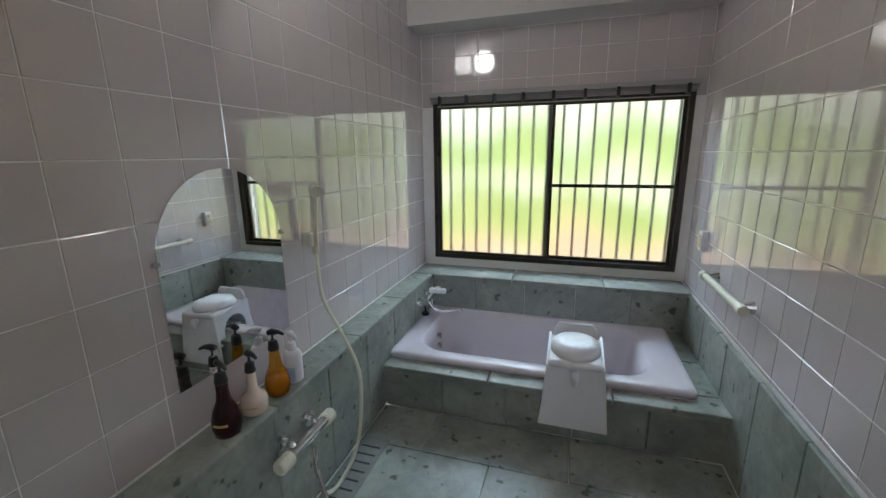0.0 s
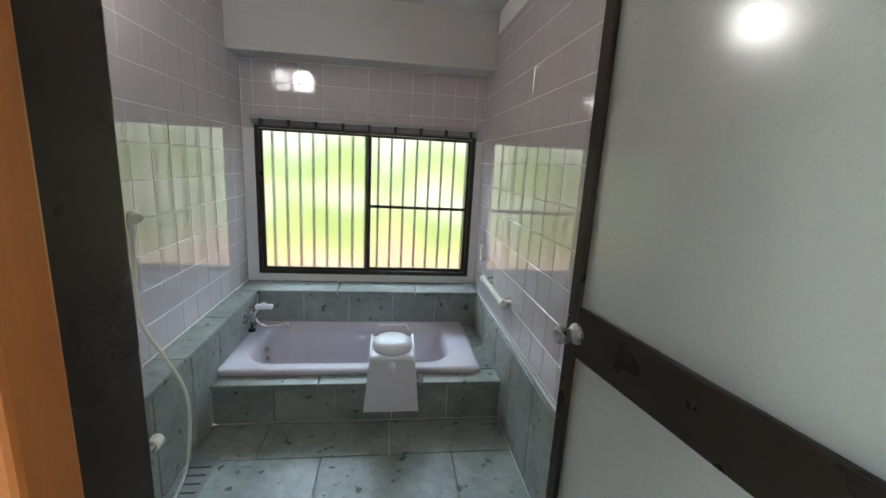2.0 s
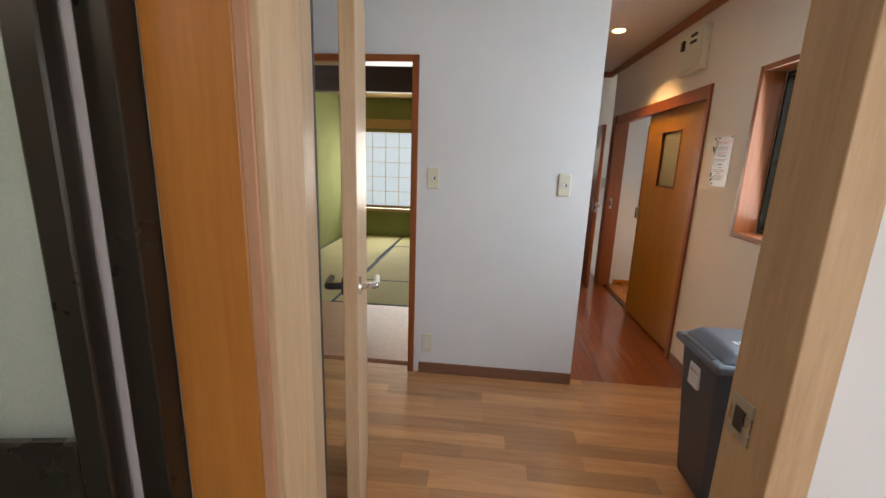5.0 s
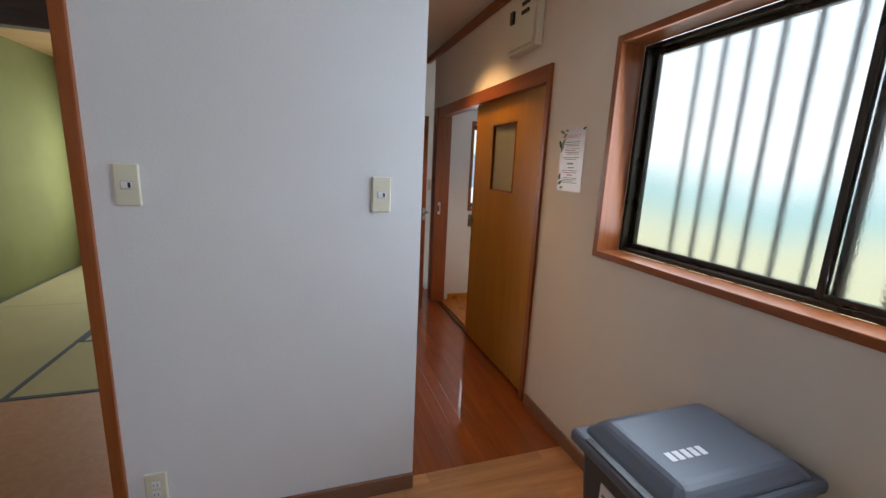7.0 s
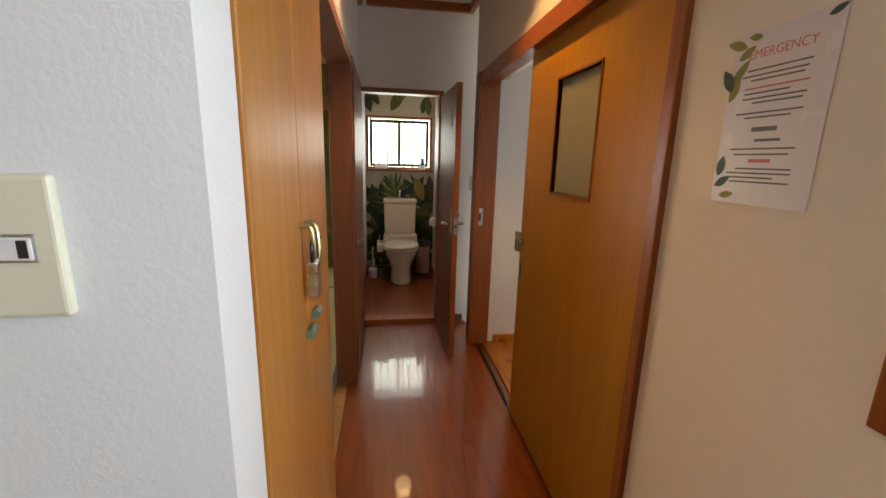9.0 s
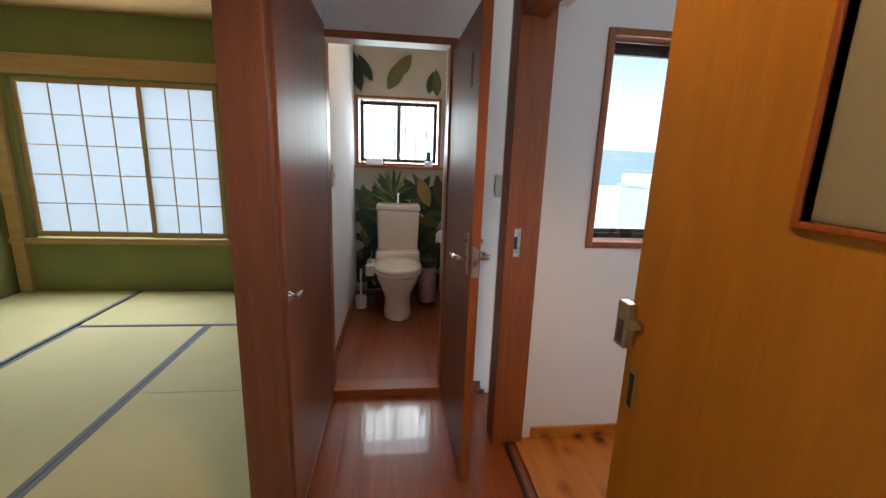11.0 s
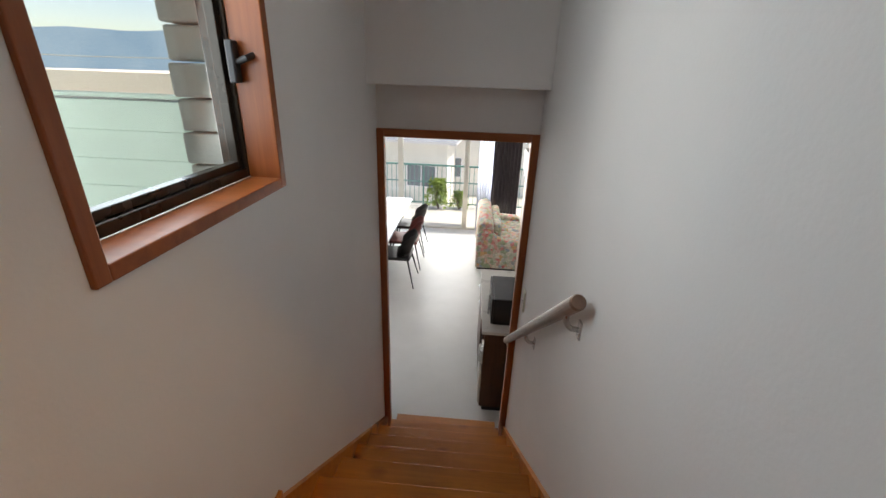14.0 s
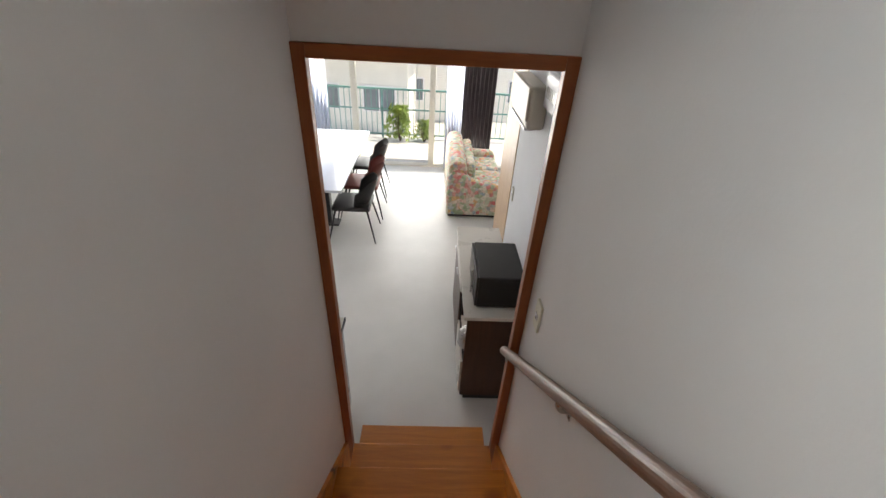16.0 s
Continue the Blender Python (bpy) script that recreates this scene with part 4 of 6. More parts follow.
# floor grate
GRATEM = metal("worn_steel", (0.30, 0.29, 0.27), 0.4)
dg = thing("drain_grate", (-0.975, 0.85, ZB), "perforated steel channel drain cover in the floor", "drain cover")
part("plate", boxm(-0.065, 0.065, -0.34, 0.32, 0.0, 0.006, 0.002), GRATEM, dg)
for k in range(12):
    part("slot", boxm(-0.045, 0.045, -0.30 + 0.05 * k, -0.292 + 0.05 * k, 0.0055, 0.0075), BLACK, dg)

# blind pulled up above the window
bl = thing("blind", (-0.31, 2.43, 1.64), "grey slatted blind pulled up above the bath window", "blind")
BLINDM = paint("blind_grey", (0.42, 0.42, 0.42), 0.4)
part("head_rail", boxm(-0.81, 0.81, -0.02, 0.025, 0.0, 0.03, 0.004), BLINDM, bl)
for k in range(4):
    part("slat", boxm(-0.80, 0.80, -0.018, 0.02, -0.008 - 0.009 * k, -0.005 - 0.009 * k, 0.001), BLINDM, bl)
for k in range(9):
    part("clip", boxm(-0.74 + 0.185 * k, -0.72 + 0.185 * k, -0.024, 0.026, -0.045, 0.008, 0.002), BLACK, bl)

# bathroom door, half open, hinged on the east side
DL = 0.80
bd = thing("bath_door", (0.530, -0.358, ZB + 0.02), "half-open bronze aluminium bathroom door with two frosted panes", "door", "", 99.2)
DH = 1.98
for n, s, e, u, v in (("stile", 0.014, 0.055, 0, DH), ("stile", DL - 0.045, DL, 0, DH), ("rail", 0.055, DL - 0.045, 0, 0.10), ("rail", 0.055, DL - 0.045, 0.895, 1.04), ("rail", 0.055, DL - 0.045, DH - 0.07, DH)):
    part(n, boxm(s, e, -0.018, 0.018, u, v, 0.004), BRONZE, bd)
for u, v in ((0.10, 0.895), (1.04, DH - 0.07)):
    part("pane", boxm(0.05, DL - 0.04, -0.004, 0.004, u - 0.004, v + 0.004), DOORPANE, bd)
for sgn in (1, -1):
    k = part("knob", rod([(DL - 0.055, sgn * 0.018, 0.965), (DL - 0.055, sgn * 0.024, 0.965), (DL - 0.055, sgn * 0.035, 0.965), (DL - 0.055, sgn * 0.05, 0.965), (DL - 0.055, sgn * 0.078, 0.965), (DL - 0.055, sgn * 0.083, 0.965)], [0.03, 0.03, 0.014, 0.022, 0.025, 0.018], 18), STEEL, bd)
for zz in (0.25, 0.85, 1.65):
    part("hinge", rod([(-0.004, 0.02, zz), (-0.004, 0.02, zz + 0.07)], 0.007, 10), BRONZE, bd)
BLINDT = paint("edge_tile", (0.50, 0.47, 0.49), 0.3, 0.05, 0.02)
bf = thing("door_frame_7", (0, 0, 0), "bronze aluminium frame of the bathroom doorway", "door frame", kind="structure")
part("post", boxm(-0.33, -0.272, -0.468, -0.408, ZB, 2.02, 0.004), BRONZE, bf)
part("post", boxm(0.549, 0.592, -0.400, -0.352, ZB, 2.02, 0.003), BRONZE, bf)
part("head", boxm(-0.272, 0.553, -0.468, -0.385, 1.975, 2.02, 0.004), BRONZE, bf)
part("sill", boxm(-0.272, 0.553, -0.468, -0.385, ZB - 0.02, 0.0, 0.004), BRONZE, bf)
part("tile_edge", boxm(0.549, 0.592, -0.3515, -0.336, ZB, 2.02, 0.001), BLINDT, bf, "grey-white tiled edge")

# lit globe lamp on the bathroom wall
LAMP = bpy.data.materials.new("lamp_globe")
LAMP.use_nodes = True
LAMP.node_tree.nodes["Principled BSDF"].inputs["Emission Color"].default_value = (1, 0.97, 0.92, 1)
LAMP.node_tree.nodes["Principled BSDF"].inputs["Emission Strength"].default_value = 6.0
dl = thing("wall_lamp", (-1.178, 0.90, 2.17), "round white glass wall lamp, lit, high on the tiles", "wall lamp")
part("base", rod([(0.0, 0, 0), (0.02, 0, 0), (0.03, 0, 0)], [0.06, 0.06, 0.045], 24), PLASTIC, dl)
part("globe", lathe([(0.0, -0.10), (0.05, -0.09), (0.085, -0.055), (0.10, 0.0), (0.085, 0.055), (0.05, 0.09), (0.0, 0.10)], 24, (0.11, 0, 0)), LAMP, dl, "", True)

# pale door standing open in the hall
hd = thing("hall_door", (1.79, -0.325, 0.006), "pale wooden door standing open, brushed steel lever handles", "door", "", 194.4)
part("leaf", boxm(0.0, 0.70, -0.02, 0.02, 0, 1.98, 0.003), PALE, hd)
for sgn, mt in ((1, STEEL), (-1, BLACK)):
    part("rose", rod([(0.645, sgn * 0.02, 1.06), (0.645, sgn * 0.028, 1.06)], 0.026, 16), mt, hd)
    part("lever", rod(curve_pts([(0.645, sgn * 0.024, 1.06), (0.645, sgn * 0.06, 1.06), (0.625, sgn * 0.071, 1.058), (0.53, sgn * 0.071, 1.052)]), 0.010, 10), mt, hd)
for zz in (0.2, 1.0, 1.75):
    part("hinge", rod([(-0.004, 0, zz), (-0.004, 0, zz + 0.09)], 0.008, 10), STEEL, hd)
sp = thing("strike_plate", (0.665, -1.2685, 1.06), "small steel strike plate in the pale door post", "strike plate")
part("plate", boxm(-0.025, 0.025, -0.001, 0.003, -0.035, 0.035, 0.001), STEEL, sp)
part("slot", boxm(-0.01, 0.01, 0.003, 0.005, -0.018, 0.018), BLACK, sp)


# ---- hall and corridor ----
def switch_plate(x, y, z, rz, label, kind="rocker"):
    s = thing("wall_switch" if kind != "outlet" else "wall_outlet", (x, y, z), label, "switch" if kind != "outlet" else "outlet", "", rz)
    part("plate", boxm(-0.011, 0.0005, -0.035, 0.035, -0.066, 0.066, 0.005, 3), IVORY, s)
    if kind == "outlet":
        for zz in (-0.02, 0.02):
            part("socket", boxm(-0.012, -0.009, -0.014, 0.014, zz - 0.013, zz + 0.013, 0.001), PLASTIC, s)
            for yy in (-0.006, 0.006):
                part("slot", boxm(-0.013, -0.0118, yy - 0.001, yy + 0.001, zz - 0.004, zz + 0.004), BLACK, s)
    else:
        part("insert", boxm(-0.0125, -0.010, -0.017, 0.017, -0.013, 0.013, 0.001), STEEL, s, "grey switch insert")
        part("rocker", boxm(-0.0150, -0.012, -0.0145, 0.0145, -0.0105, 0.0105, 0.0015), PLASTIC, s)
        part("mark", boxm(-0.0157, -0.0149, -0.012, -0.004, -0.008, 0.008), BLACK, s)
    return s


switch_plate(2.60, -0.535, 1.322, 0, "ivory light switch on the white wall beside the doorway")
switch_plate(2.60, -1.333, 1.309, 0, "ivory light switch on the white wall near its corner")
switch_plate(2.60, -0.524, 0.220, 0, "ivory double power outlet above the skirting", "outlet")
switch_plate(4.18, -4.345, 0.07, 180, "ivory light switch on the stairwell wall")
switch_plate(5.51, -2.22, 1.33, 0, "ivory switch panel beside the toilet door")
switch_plate(6.0, -1.43, 1.22, 90, "ivory switch on the white toilet wall")

# sliding door
sd = thing("sliding_door", (0, 0, 0), "yellow-brown wooden sliding door with a frosted window, half open", "sliding door")
bm = wall_with_holes("y", -2.392, -2.357, 3.128, 4.177, 0.008, 1.90, [(3.512, 3.846, 1.278, 1.722)])
part("leaf", bm, YELLOW, sd)
for s, e, u, v in ((3.502, 3.512, 1.268, 1.732), (3.846, 3.856, 1.268, 1.732), (3.512, 3.846, 1.722, 1.732), (3.512, 3.846, 1.268, 1.278)):
    part("bead", boxm(s, e, -2.396, -2.352, u, v, 0.002), TRIM, sd)
part("pane", boxm(3.511, 3.847, -2.378, -2.372, 1.277, 1.723), SLIP, sd)
LOCKM = metal("dull_lock_metal", (0.52, 0.50, 0.36), 0.42)
lk = part("lock_case", boxm(4.156, 4.197, -2.3565, -2.332, 0.942, 1.046, 0.004), LOCKM, sd, "dull greenish steel lock case")
part("lock_recess", boxm(4.164, 4.186, -2.3325, -2.3308, 0.952, 1.006, 0.002), paint("lock_grey", (0.13, 0.12, 0.11), 0.5), lk)
for z in (0.968, 0.982):
    part("lock_key_hole", boxm(4.170, 4.178, -2.3312, -2.3302, z - 0.004, z + 0.004), BLACK, lk)
for x, z in ((4.162, 0.949), (4.191, 0.949), (4.162, 1.038), (4.191, 1.038)):
    part("screw", rod([(x, -2.333, z), (x, -2.3305, z)], 0.003, 8), STEEL, lk)
part("turn_recess", rod([(4.142, -2.357, 0.998), (4.142, -2.3558, 0.998)], 0.016, 24), TRIM, sd)
bm = prism([(0.0145 * math.cos(radians(a)), 0.0145 * math.sin(radians(a))) for a in range(-60, 190, 10)], 0, 0.011, 0.001)
bmesh.ops.transform(bm, matrix=pose(4.145, -2.3445, 0.998, 90, 0, 20), verts=bm.verts)
part("thumb_turn", bm, LOCKM, sd)
part("pull", boxm(4.127, 4.152, -2.358, -2.354, 0.80, 0.90, 0.002), BRASS, sd)
part("pull_recess", boxm(4.132, 4.147, -2.3545, -2.353, 0.81, 0.89), BLACK, sd)

# notice taped to the wall
po = thing("notice", (2.85, -2.3295, 1.33), "laminated paper notice with leaf border taped to the wall", "notice")
NOTE = paint("notice_paper", (0.74, 0.70, 0.74), 0.25, 0.03, 0.01)
INK = paint("print_black", (0.13, 0.13, 0.14), 0.5, 0.05, 0.0)
REDINK = paint("print_red", (0.55, 0.16, 0.18), 0.5, 0.05, 0.0)
LEAFINK = paint("print_leaf", (0.22, 0.24, 0.05), 0.5, 0.3, 0.0)
DLEAF = paint("print_dark_leaf", (0.03, 0.06, 0.05), 0.5, 0.3, 0.0)
part("sheet", boxm(-0.098, 0.098, -0.0005, 0.0015, 0, 0.31, 0), NOTE, po)
rows = [(z, a, b, 0.003, m) for z, a, b, m in (
    (0.240, -0.06, 0.06, INK), (0.230, -0.07, 0.055, INK), (0.222, -0.05, 0.05, INK), (0.208, -0.06, 0.06, REDINK), (0.199, -0.06, 0.03, INK), (0.190, -0.06, 0.06, INK), (0.182, -0.04, 0.055, INK),
    (0.164, -0.07, 0.06, INK), (0.156, -0.05, 0.04, INK), (0.100, -0.07, 0.06, INK), (0.090, -0.06, 0.05, INK), (0.064, -0.05, 0.06, INK), (0.056, -0.07, 0.06, INK), (0.048, -0.07, 0.03, INK), (0.040, -0.06, 0.06, INK))]
rows += [(0.132, -0.03, 0.02, 0.008, INK), (0.114, -0.02, 0.03, 0.005, INK), (0.077, -0.025, 0.02, 0.006, REDINK)]
title = bpy.data.curves.new("title", "FONT")
title.body, title.size, title.extrude, title.align_x = "EMERGENCY", 0.022, 0.0002, "CENTER"
tmp = bpy.data.objects.new("title", title)
title_mesh = bpy.data.meshes.new_from_object(tmp)
bpy.data.objects.remove(tmp)
title_mesh.materials.append(REDINK)
tt = new("title", title_mesh)
tt.parent = po
tt.matrix_local = pose(0.0, 0.0018, 0.262, 90, 0, 180)
# the wall faces north, so the sheet's reading direction runs towards -x
for z, a, b, hgt, m in rows:
    part("print_line", boxm(-b, -a, 0.0014, 0.0019, z, z + hgt), m, po)


def leaf_poly(cx, cz, length, width, ang, n=7):
    pts = []
    for k in range(n + 1):
        u = k / n
        pts.append((u * length, width * math.sin(math.pi * u) ** 0.8 * (1 - 0.25 * u)))
    pts += [(x, -w * 0.9) for x, w in pts[-2:0:-1]]
    c, s = math.cos(radians(ang)), math.sin(radians(ang))
    return [(cx + x * c - y * s, cz + x * s + y * c) for x, y in pts]


def flat_leaf(name, poly, axis, p0, p1, mat, parent):
    bm = bmesh.new()
    f = bm.faces.new([bm.verts.new((p0, a, z) if axis == "x" else (a, p0, z)) for a, z in poly])
    r = bmesh.ops.extrude_face_region(bm, geom=[f])
    bmesh.ops.translate(bm, vec=(p1 - p0, 0, 0) if axis == "x" else (0, p1 - p0, 0), verts=[v for v in r["geom"] if isinstance(v, bmesh.types.BMVert)])
    return part(name, bm, mat, parent)


for cx, cz, ln, wd, an, m in ((0.092, 0.19, 0.05, 0.012, 110, LEAFINK), (0.09, 0.21, 0.05, 0.013, 60, DLEAF), (0.092, 0.225, 0.05, 0.011, 130, LEAFINK), (0.085, 0.265, 0.04, 0.010, 150, LEAFINK), (0.07, 0.285, 0.05, 0.010, 20, LEAFINK),
                              (0.04, 0.297, 0.03, 0.007, 10, LEAFINK), (0.09, 0.05, 0.04, 0.012, 100, DLEAF), (0.095, 0.03, 0.04, 0.010, 150, DLEAF), (0.08, 0.012, 0.035, 0.008, 170, LEAFINK), (-0.07, 0.298, 0.03, 0.007, 160, DLEAF)):
    flat_leaf("printed_leaf", leaf_poly(cx, cz, ln, wd, an), "y", 0.0014, 0.0018, m, po)

# breaker box near the ceiling
bb = thing("breaker_box", (3.36, -2.33, 2.11), "off-white breaker box high on the cream wall", "breaker box")
part("case", boxm(-0.13, 0.20, -0.002, 0.05, 0, 0.30, 0.012), IVORY, bb)
part("cover", boxm(-0.118, 0.188, 0.049, 0.060, 0.02, 0.28, 0.006), IVORY, bb)
part("main_breaker", boxm(0.11, 0.15, 0.059, 0.075, 0.17, 0.24, 0.003), BLACK, bb)
for k in range(3):
    for zz in (0.19, 0.235):
        part("breaker", boxm(-0.06 + 0.03 * k, -0.042 + 0.03 * k, 0.059, 0.070, zz, zz + 0.02, 0.002), BLACK, bb)

# downlight
dn = thing("downlight", (3.89, -1.90, ZC), "recessed warm ceiling downlight, lit", "downlight")
part("ring", lathe([(0.055, -0.006), (0.07, -0.006), (0.072, 0.0), (0.055, 0.0)], 28), PLASTIC, dn)
WARM = bpy.data.materials.new("warm_bulb")
WARM.use_nodes = True
WARM.node_tree.nodes["Principled BSDF"].inputs["Emission Color"].default_value = (1, 0.70, 0.34, 1)
WARM.node_tree.nodes["Principled BSDF"].inputs["Emission Strength"].default_value = 4.8
part("bulb", lathe([(0.0, -0.012), (0.04, -0.010), (0.052, -0.004), (0.052, -0.001)], 20), WARM, dn)

# ceiling lamp in the toilet
tlamp = thing("ceiling_lamp", (6.15, -1.86, 2.42), "small round warm ceiling lamp in the toilet, lit", "ceiling lamp")
part("base", lathe([(0.06, -0.02), (0.065, -0.018), (0.065, 0.0)], 24), PLASTIC, tlamp)
part("globe", lathe([(0.0, -0.085), (0.04, -0.078), (0.07, -0.055), (0.075, -0.035), (0.06, -0.02)], 24), WARM, tlamp, "", True)

# waste bin
BIN = paint("grey_bin", (0.055, 0.06, 0.075), 0.4, 0.1, 0.08, 90)
LID = paint("grey_lid", (0.12, 0.135, 0.17), 0.35, 0.08, 0.06, 90)
wb = thing("waste_bin", (1.77, -2.045, 0.0), "tall dark grey plastic waste bin with a swing lid", "waste bin", "", 90)


def taper(x, y, z0, z1, s0, s1, bev):
    bm = boxm(-x, x, -y, y, z0, z1)
    for v in bm.verts:
        k = s0 + (s1 - s0) * (v.co.z - z0) / (z1 - z0)
        v.co.x, v.co.y = v.co.x * k, v.co.y * k
    bmesh.ops.bevel(bm, geom=bm.edges[:], offset=bev, segments=3, profile=0.5, affect="EDGES")
    return bm


part("body", taper(0.235, 0.155, 0, 0.67, 0.78, 1.0, 0.02), BIN, wb)
part("rim", taper(0.26, 0.18, 0.655, 0.695, 1.0, 1.0, 0.015), LID, wb)
part("lid", taper(0.235, 0.17, 0.69, 0.74, 1.0, 0.78, 0.02), LID, wb)
part("grip_slot", boxm(0.232, 0.252, -0.12, 0.12, 0.690, 0.697, 0.002), BLACK, wb)
part("label", boxm(0.222, 0.2335, -0.06, 0.02, 0.50, 0.60, 0.001), PLASTIC, wb, "white paper label")
part("label_bar", boxm(0.2332, 0.2345, -0.05, 0.01, 0.565, 0.575), STEEL, wb)
for k in range(5):
    part("lid_mark", boxm(0.02 + 0.025 * k, 0.037 + 0.025 * k, 0.03, 0.06, 0.739, 0.7415), PLASTIC, wb)

# closet doors on the corridor's north side
cl = thing("closet", (0, 0.03, 0), "honey-coloured wooden double closet doors, padlocked", "closet")
part("frame", boxm(2.702, 2.72, -1.516, -1.498, 0, 2.30, 0.002), ORANGE, cl)
part("door", boxm(2.722, 3.018, -1.522, -1.498, 0.01, 2.30, 0.003), MAPLE, cl)
part("door", boxm(3.021, 3.382, -1.522, -1.498, 0.01, 2.30, 0.003), MAPLE, cl)
part("handle", rod(curve_pts([(3.043, -1.522, 1.262), (3.043, -1.545, 1.257), (3.038, -1.552, 1.21), (3.036, -1.548, 1.18)]), 0.005, 8), BRASS, cl)
part("handle", rod(curve_pts([(3.003, -1.522, 1.262), (3.003, -1.543, 1.257), (3.005, -1.548, 1.21), (3.013, -1.545, 1.18)]), 0.005, 8), BRASS, cl)
pk = thing("padlock", (3.012, -1.514, 1.155), "small steel combination padlock hung on the closet handles", "padlock")
part("shackle", rod(curve_pts([(-0.012, 0, 0.035), (-0.014, 0, 0.065), (0.0, 0, 0.08), (0.014, 0, 0.065), (0.012, 0, 0.035)]), 0.0045, 8), BLACK, pk)
part("body", boxm(-0.017, 0.017, -0.011, 0.011, -0.04, 0.037, 0.005), STEEL, pk)
for k in range(3):
    part("dial", rod([(-0.019, 0, 0.02 - 0.018 * k), (0.019, 0, 0.02 - 0.018 * k)], 0.0105, 12), BRASS, pk)
GREEN = paint("green_tape", (0.12, 0.22, 0.17), 0.5, 0.1, 0.05)
for x, z in ((3.105, 1.045), (3.03, 1.03)):
    tp = thing("tape_tab", (x, -1.502, z), "green tape tab stuck on the closet door", "tape", "tape tabs on the closet")
    bm = rod([(-0.02, 0.0, 0), (0.02, 0.0, 0)], 0.010, 12)
    part("loop", bm, GREEN, tp)

# brown panel door slid open along the corridor
pd = thing("panel_door", (0, 0.03, 0), "dark red-brown wooden sliding panel with a small pull", "door")
part("panel", boxm(4.614, 5.44, -1.522, -1.502, 0.06, 1.88, 0.003), DARKW, pd)
part("head", boxm(4.614, 5.48, -1.516, -1.50, 1.88, 1.94, 0.003), DARKW, pd)
part("pull", rod([(4.645, -1.522, 0.90), (4.645, -1.535, 0.90), (4.645, -1.55, 0.90)], [0.018, 0.008, 0.014], 12), STEEL, pd)
part("pull_bar", boxm(4.628, 4.683, -1.556, -1.548, 0.892, 0.908, 0.002), STEEL, pd)

# ---- toilet ----
structure("trim_threshold", boxm(5.49, 5.60, -2.085, -1.485, -0.01, 0.045, 0.004), TRIMY, "red-brown raised threshold")
td = thing("toilet_door", (5.485, -2.112, 0.01), "dark red-brown toilet door standing open, lever handles", "door", "", 181.0)
part("leaf", boxm(0.0, 0.66, -0.017, 0.017, 0, 1.86, 0.003), DARKW, td)
part("edge", boxm(0.66, 0.665, -0.018, 0.018, 0, 1.86, 0.001), TRIM, td)
part("peep_window", boxm(0.50, 0.54, -0.019, 0.019, 1.60, 1.72, 0.003), DARKER, td)
for sgn in (-1, 1):
    part("rose", boxm(0.595, 0.63, sgn * 0.017, sgn * 0.022, 0.90, 1.06, 0.002), STEEL, td)
    part("lever", rod(curve_pts([(0.612, sgn * 0.02, 0.965), (0.612, sgn * 0.055, 0.965), (0.59, sgn * 0.068, 0.965), (0.51, sgn * 0.066, 0.958)]), 0.010, 10), CHROME, td)
    part("thumb_turn", rod([(0.612, sgn * 0.02, 1.03), (0.612, sgn * 0.035, 1.03)], 0.010, 10), CHROME, td)
part("latch_plate", boxm(0.664, 0.667, -0.013, 0.013, 0.90, 1.02, 0.001), STEEL, td)

CERAMIC = paint("toilet_ceramic", (0.74, 0.64, 0.52), 0.12, 0.03, 0.0)
tz = 0.012
tl = thing("toilet", (6.60, -1.845, tz), "beige ceramic toilet with washlet seat and closed lid", "toilet")


def oval(cx, hx, hy, z, n=28, flat=0.0):
    return [(cx + (hx if math.cos(a) > 0 else hx * (1 - flat)) * math.cos(a), hy * math.sin(a), z) for a in [2 * math.pi * k / n for k in range(n)]]


def loft(rings, caps=True):
    bm = bmesh.new()
    R = [[bm.verts.new(p) for p in ring] for ring in rings]
    for p, q in zip(R, R[1:]):
        for k in range(len(p)):
            bm.faces.new((p[k], p[(k + 1) % len(p)], q[(k + 1) % len(q)], q[k]))
    if caps:
        bm.faces.new(R[0][::-1])
        bm.faces.new(R[-1])
    return bm


part("pedestal", loft([oval(0.19, 0.225, 0.122, 0), oval(0.19, 0.22, 0.118, 0.02), oval(0.20, 0.215, 0.112, 0.15), oval(0.215, 0.24, 0.135, 0.22), oval(0.22, 0.275, 0.175, 0.30), oval(0.22, 0.285, 0.188, 0.355), oval(0.22, 0.28, 0.185, 0.37)]), CERAMIC, tl, "", True)
part("seat", loft([oval(0.22, 0.30, 0.205, 0.372), oval(0.22, 0.307, 0.21, 0.38), oval(0.22, 0.305, 0.209, 0.395), oval(0.22, 0.28, 0.188, 0.40)]), CERAMIC, tl, "", True)
part("lid", loft([oval(0.225, 0.305, 0.205, 0.403), oval(0.225, 0.31, 0.209, 0.412), oval(0.225, 0.30, 0.20, 0.432), oval(0.24, 0.24, 0.15, 0.445), oval(0.24, 0.1, 0.06, 0.45)]), CERAMIC, tl, "", True)
part("washlet", boxm(0.36, 0.53, -0.20, 0.20, 0.38, 0.50, 0.02, 3), CERAMIC, tl)
part("control_panel", boxm(0.16, 0.42, 0.20, 0.275, 0.33, 0.43, 0.015, 3), CERAMIC, tl)
part("control_keys", boxm(0.20, 0.32, 0.225, 0.255, 0.428, 0.433, 0.001), STEEL, tl)
part("tank", taper(0.10, 0.195, 0, 0.44, 0.94, 1.0, 0.025), CERAMIC, tl).location = (0.61, 0, 0.42)
part("tank_lid", taper(0.112, 0.205, 0, 0.05, 1.0, 0.97, 0.014), CERAMIC, tl).location = (0.61, 0, 0.86)
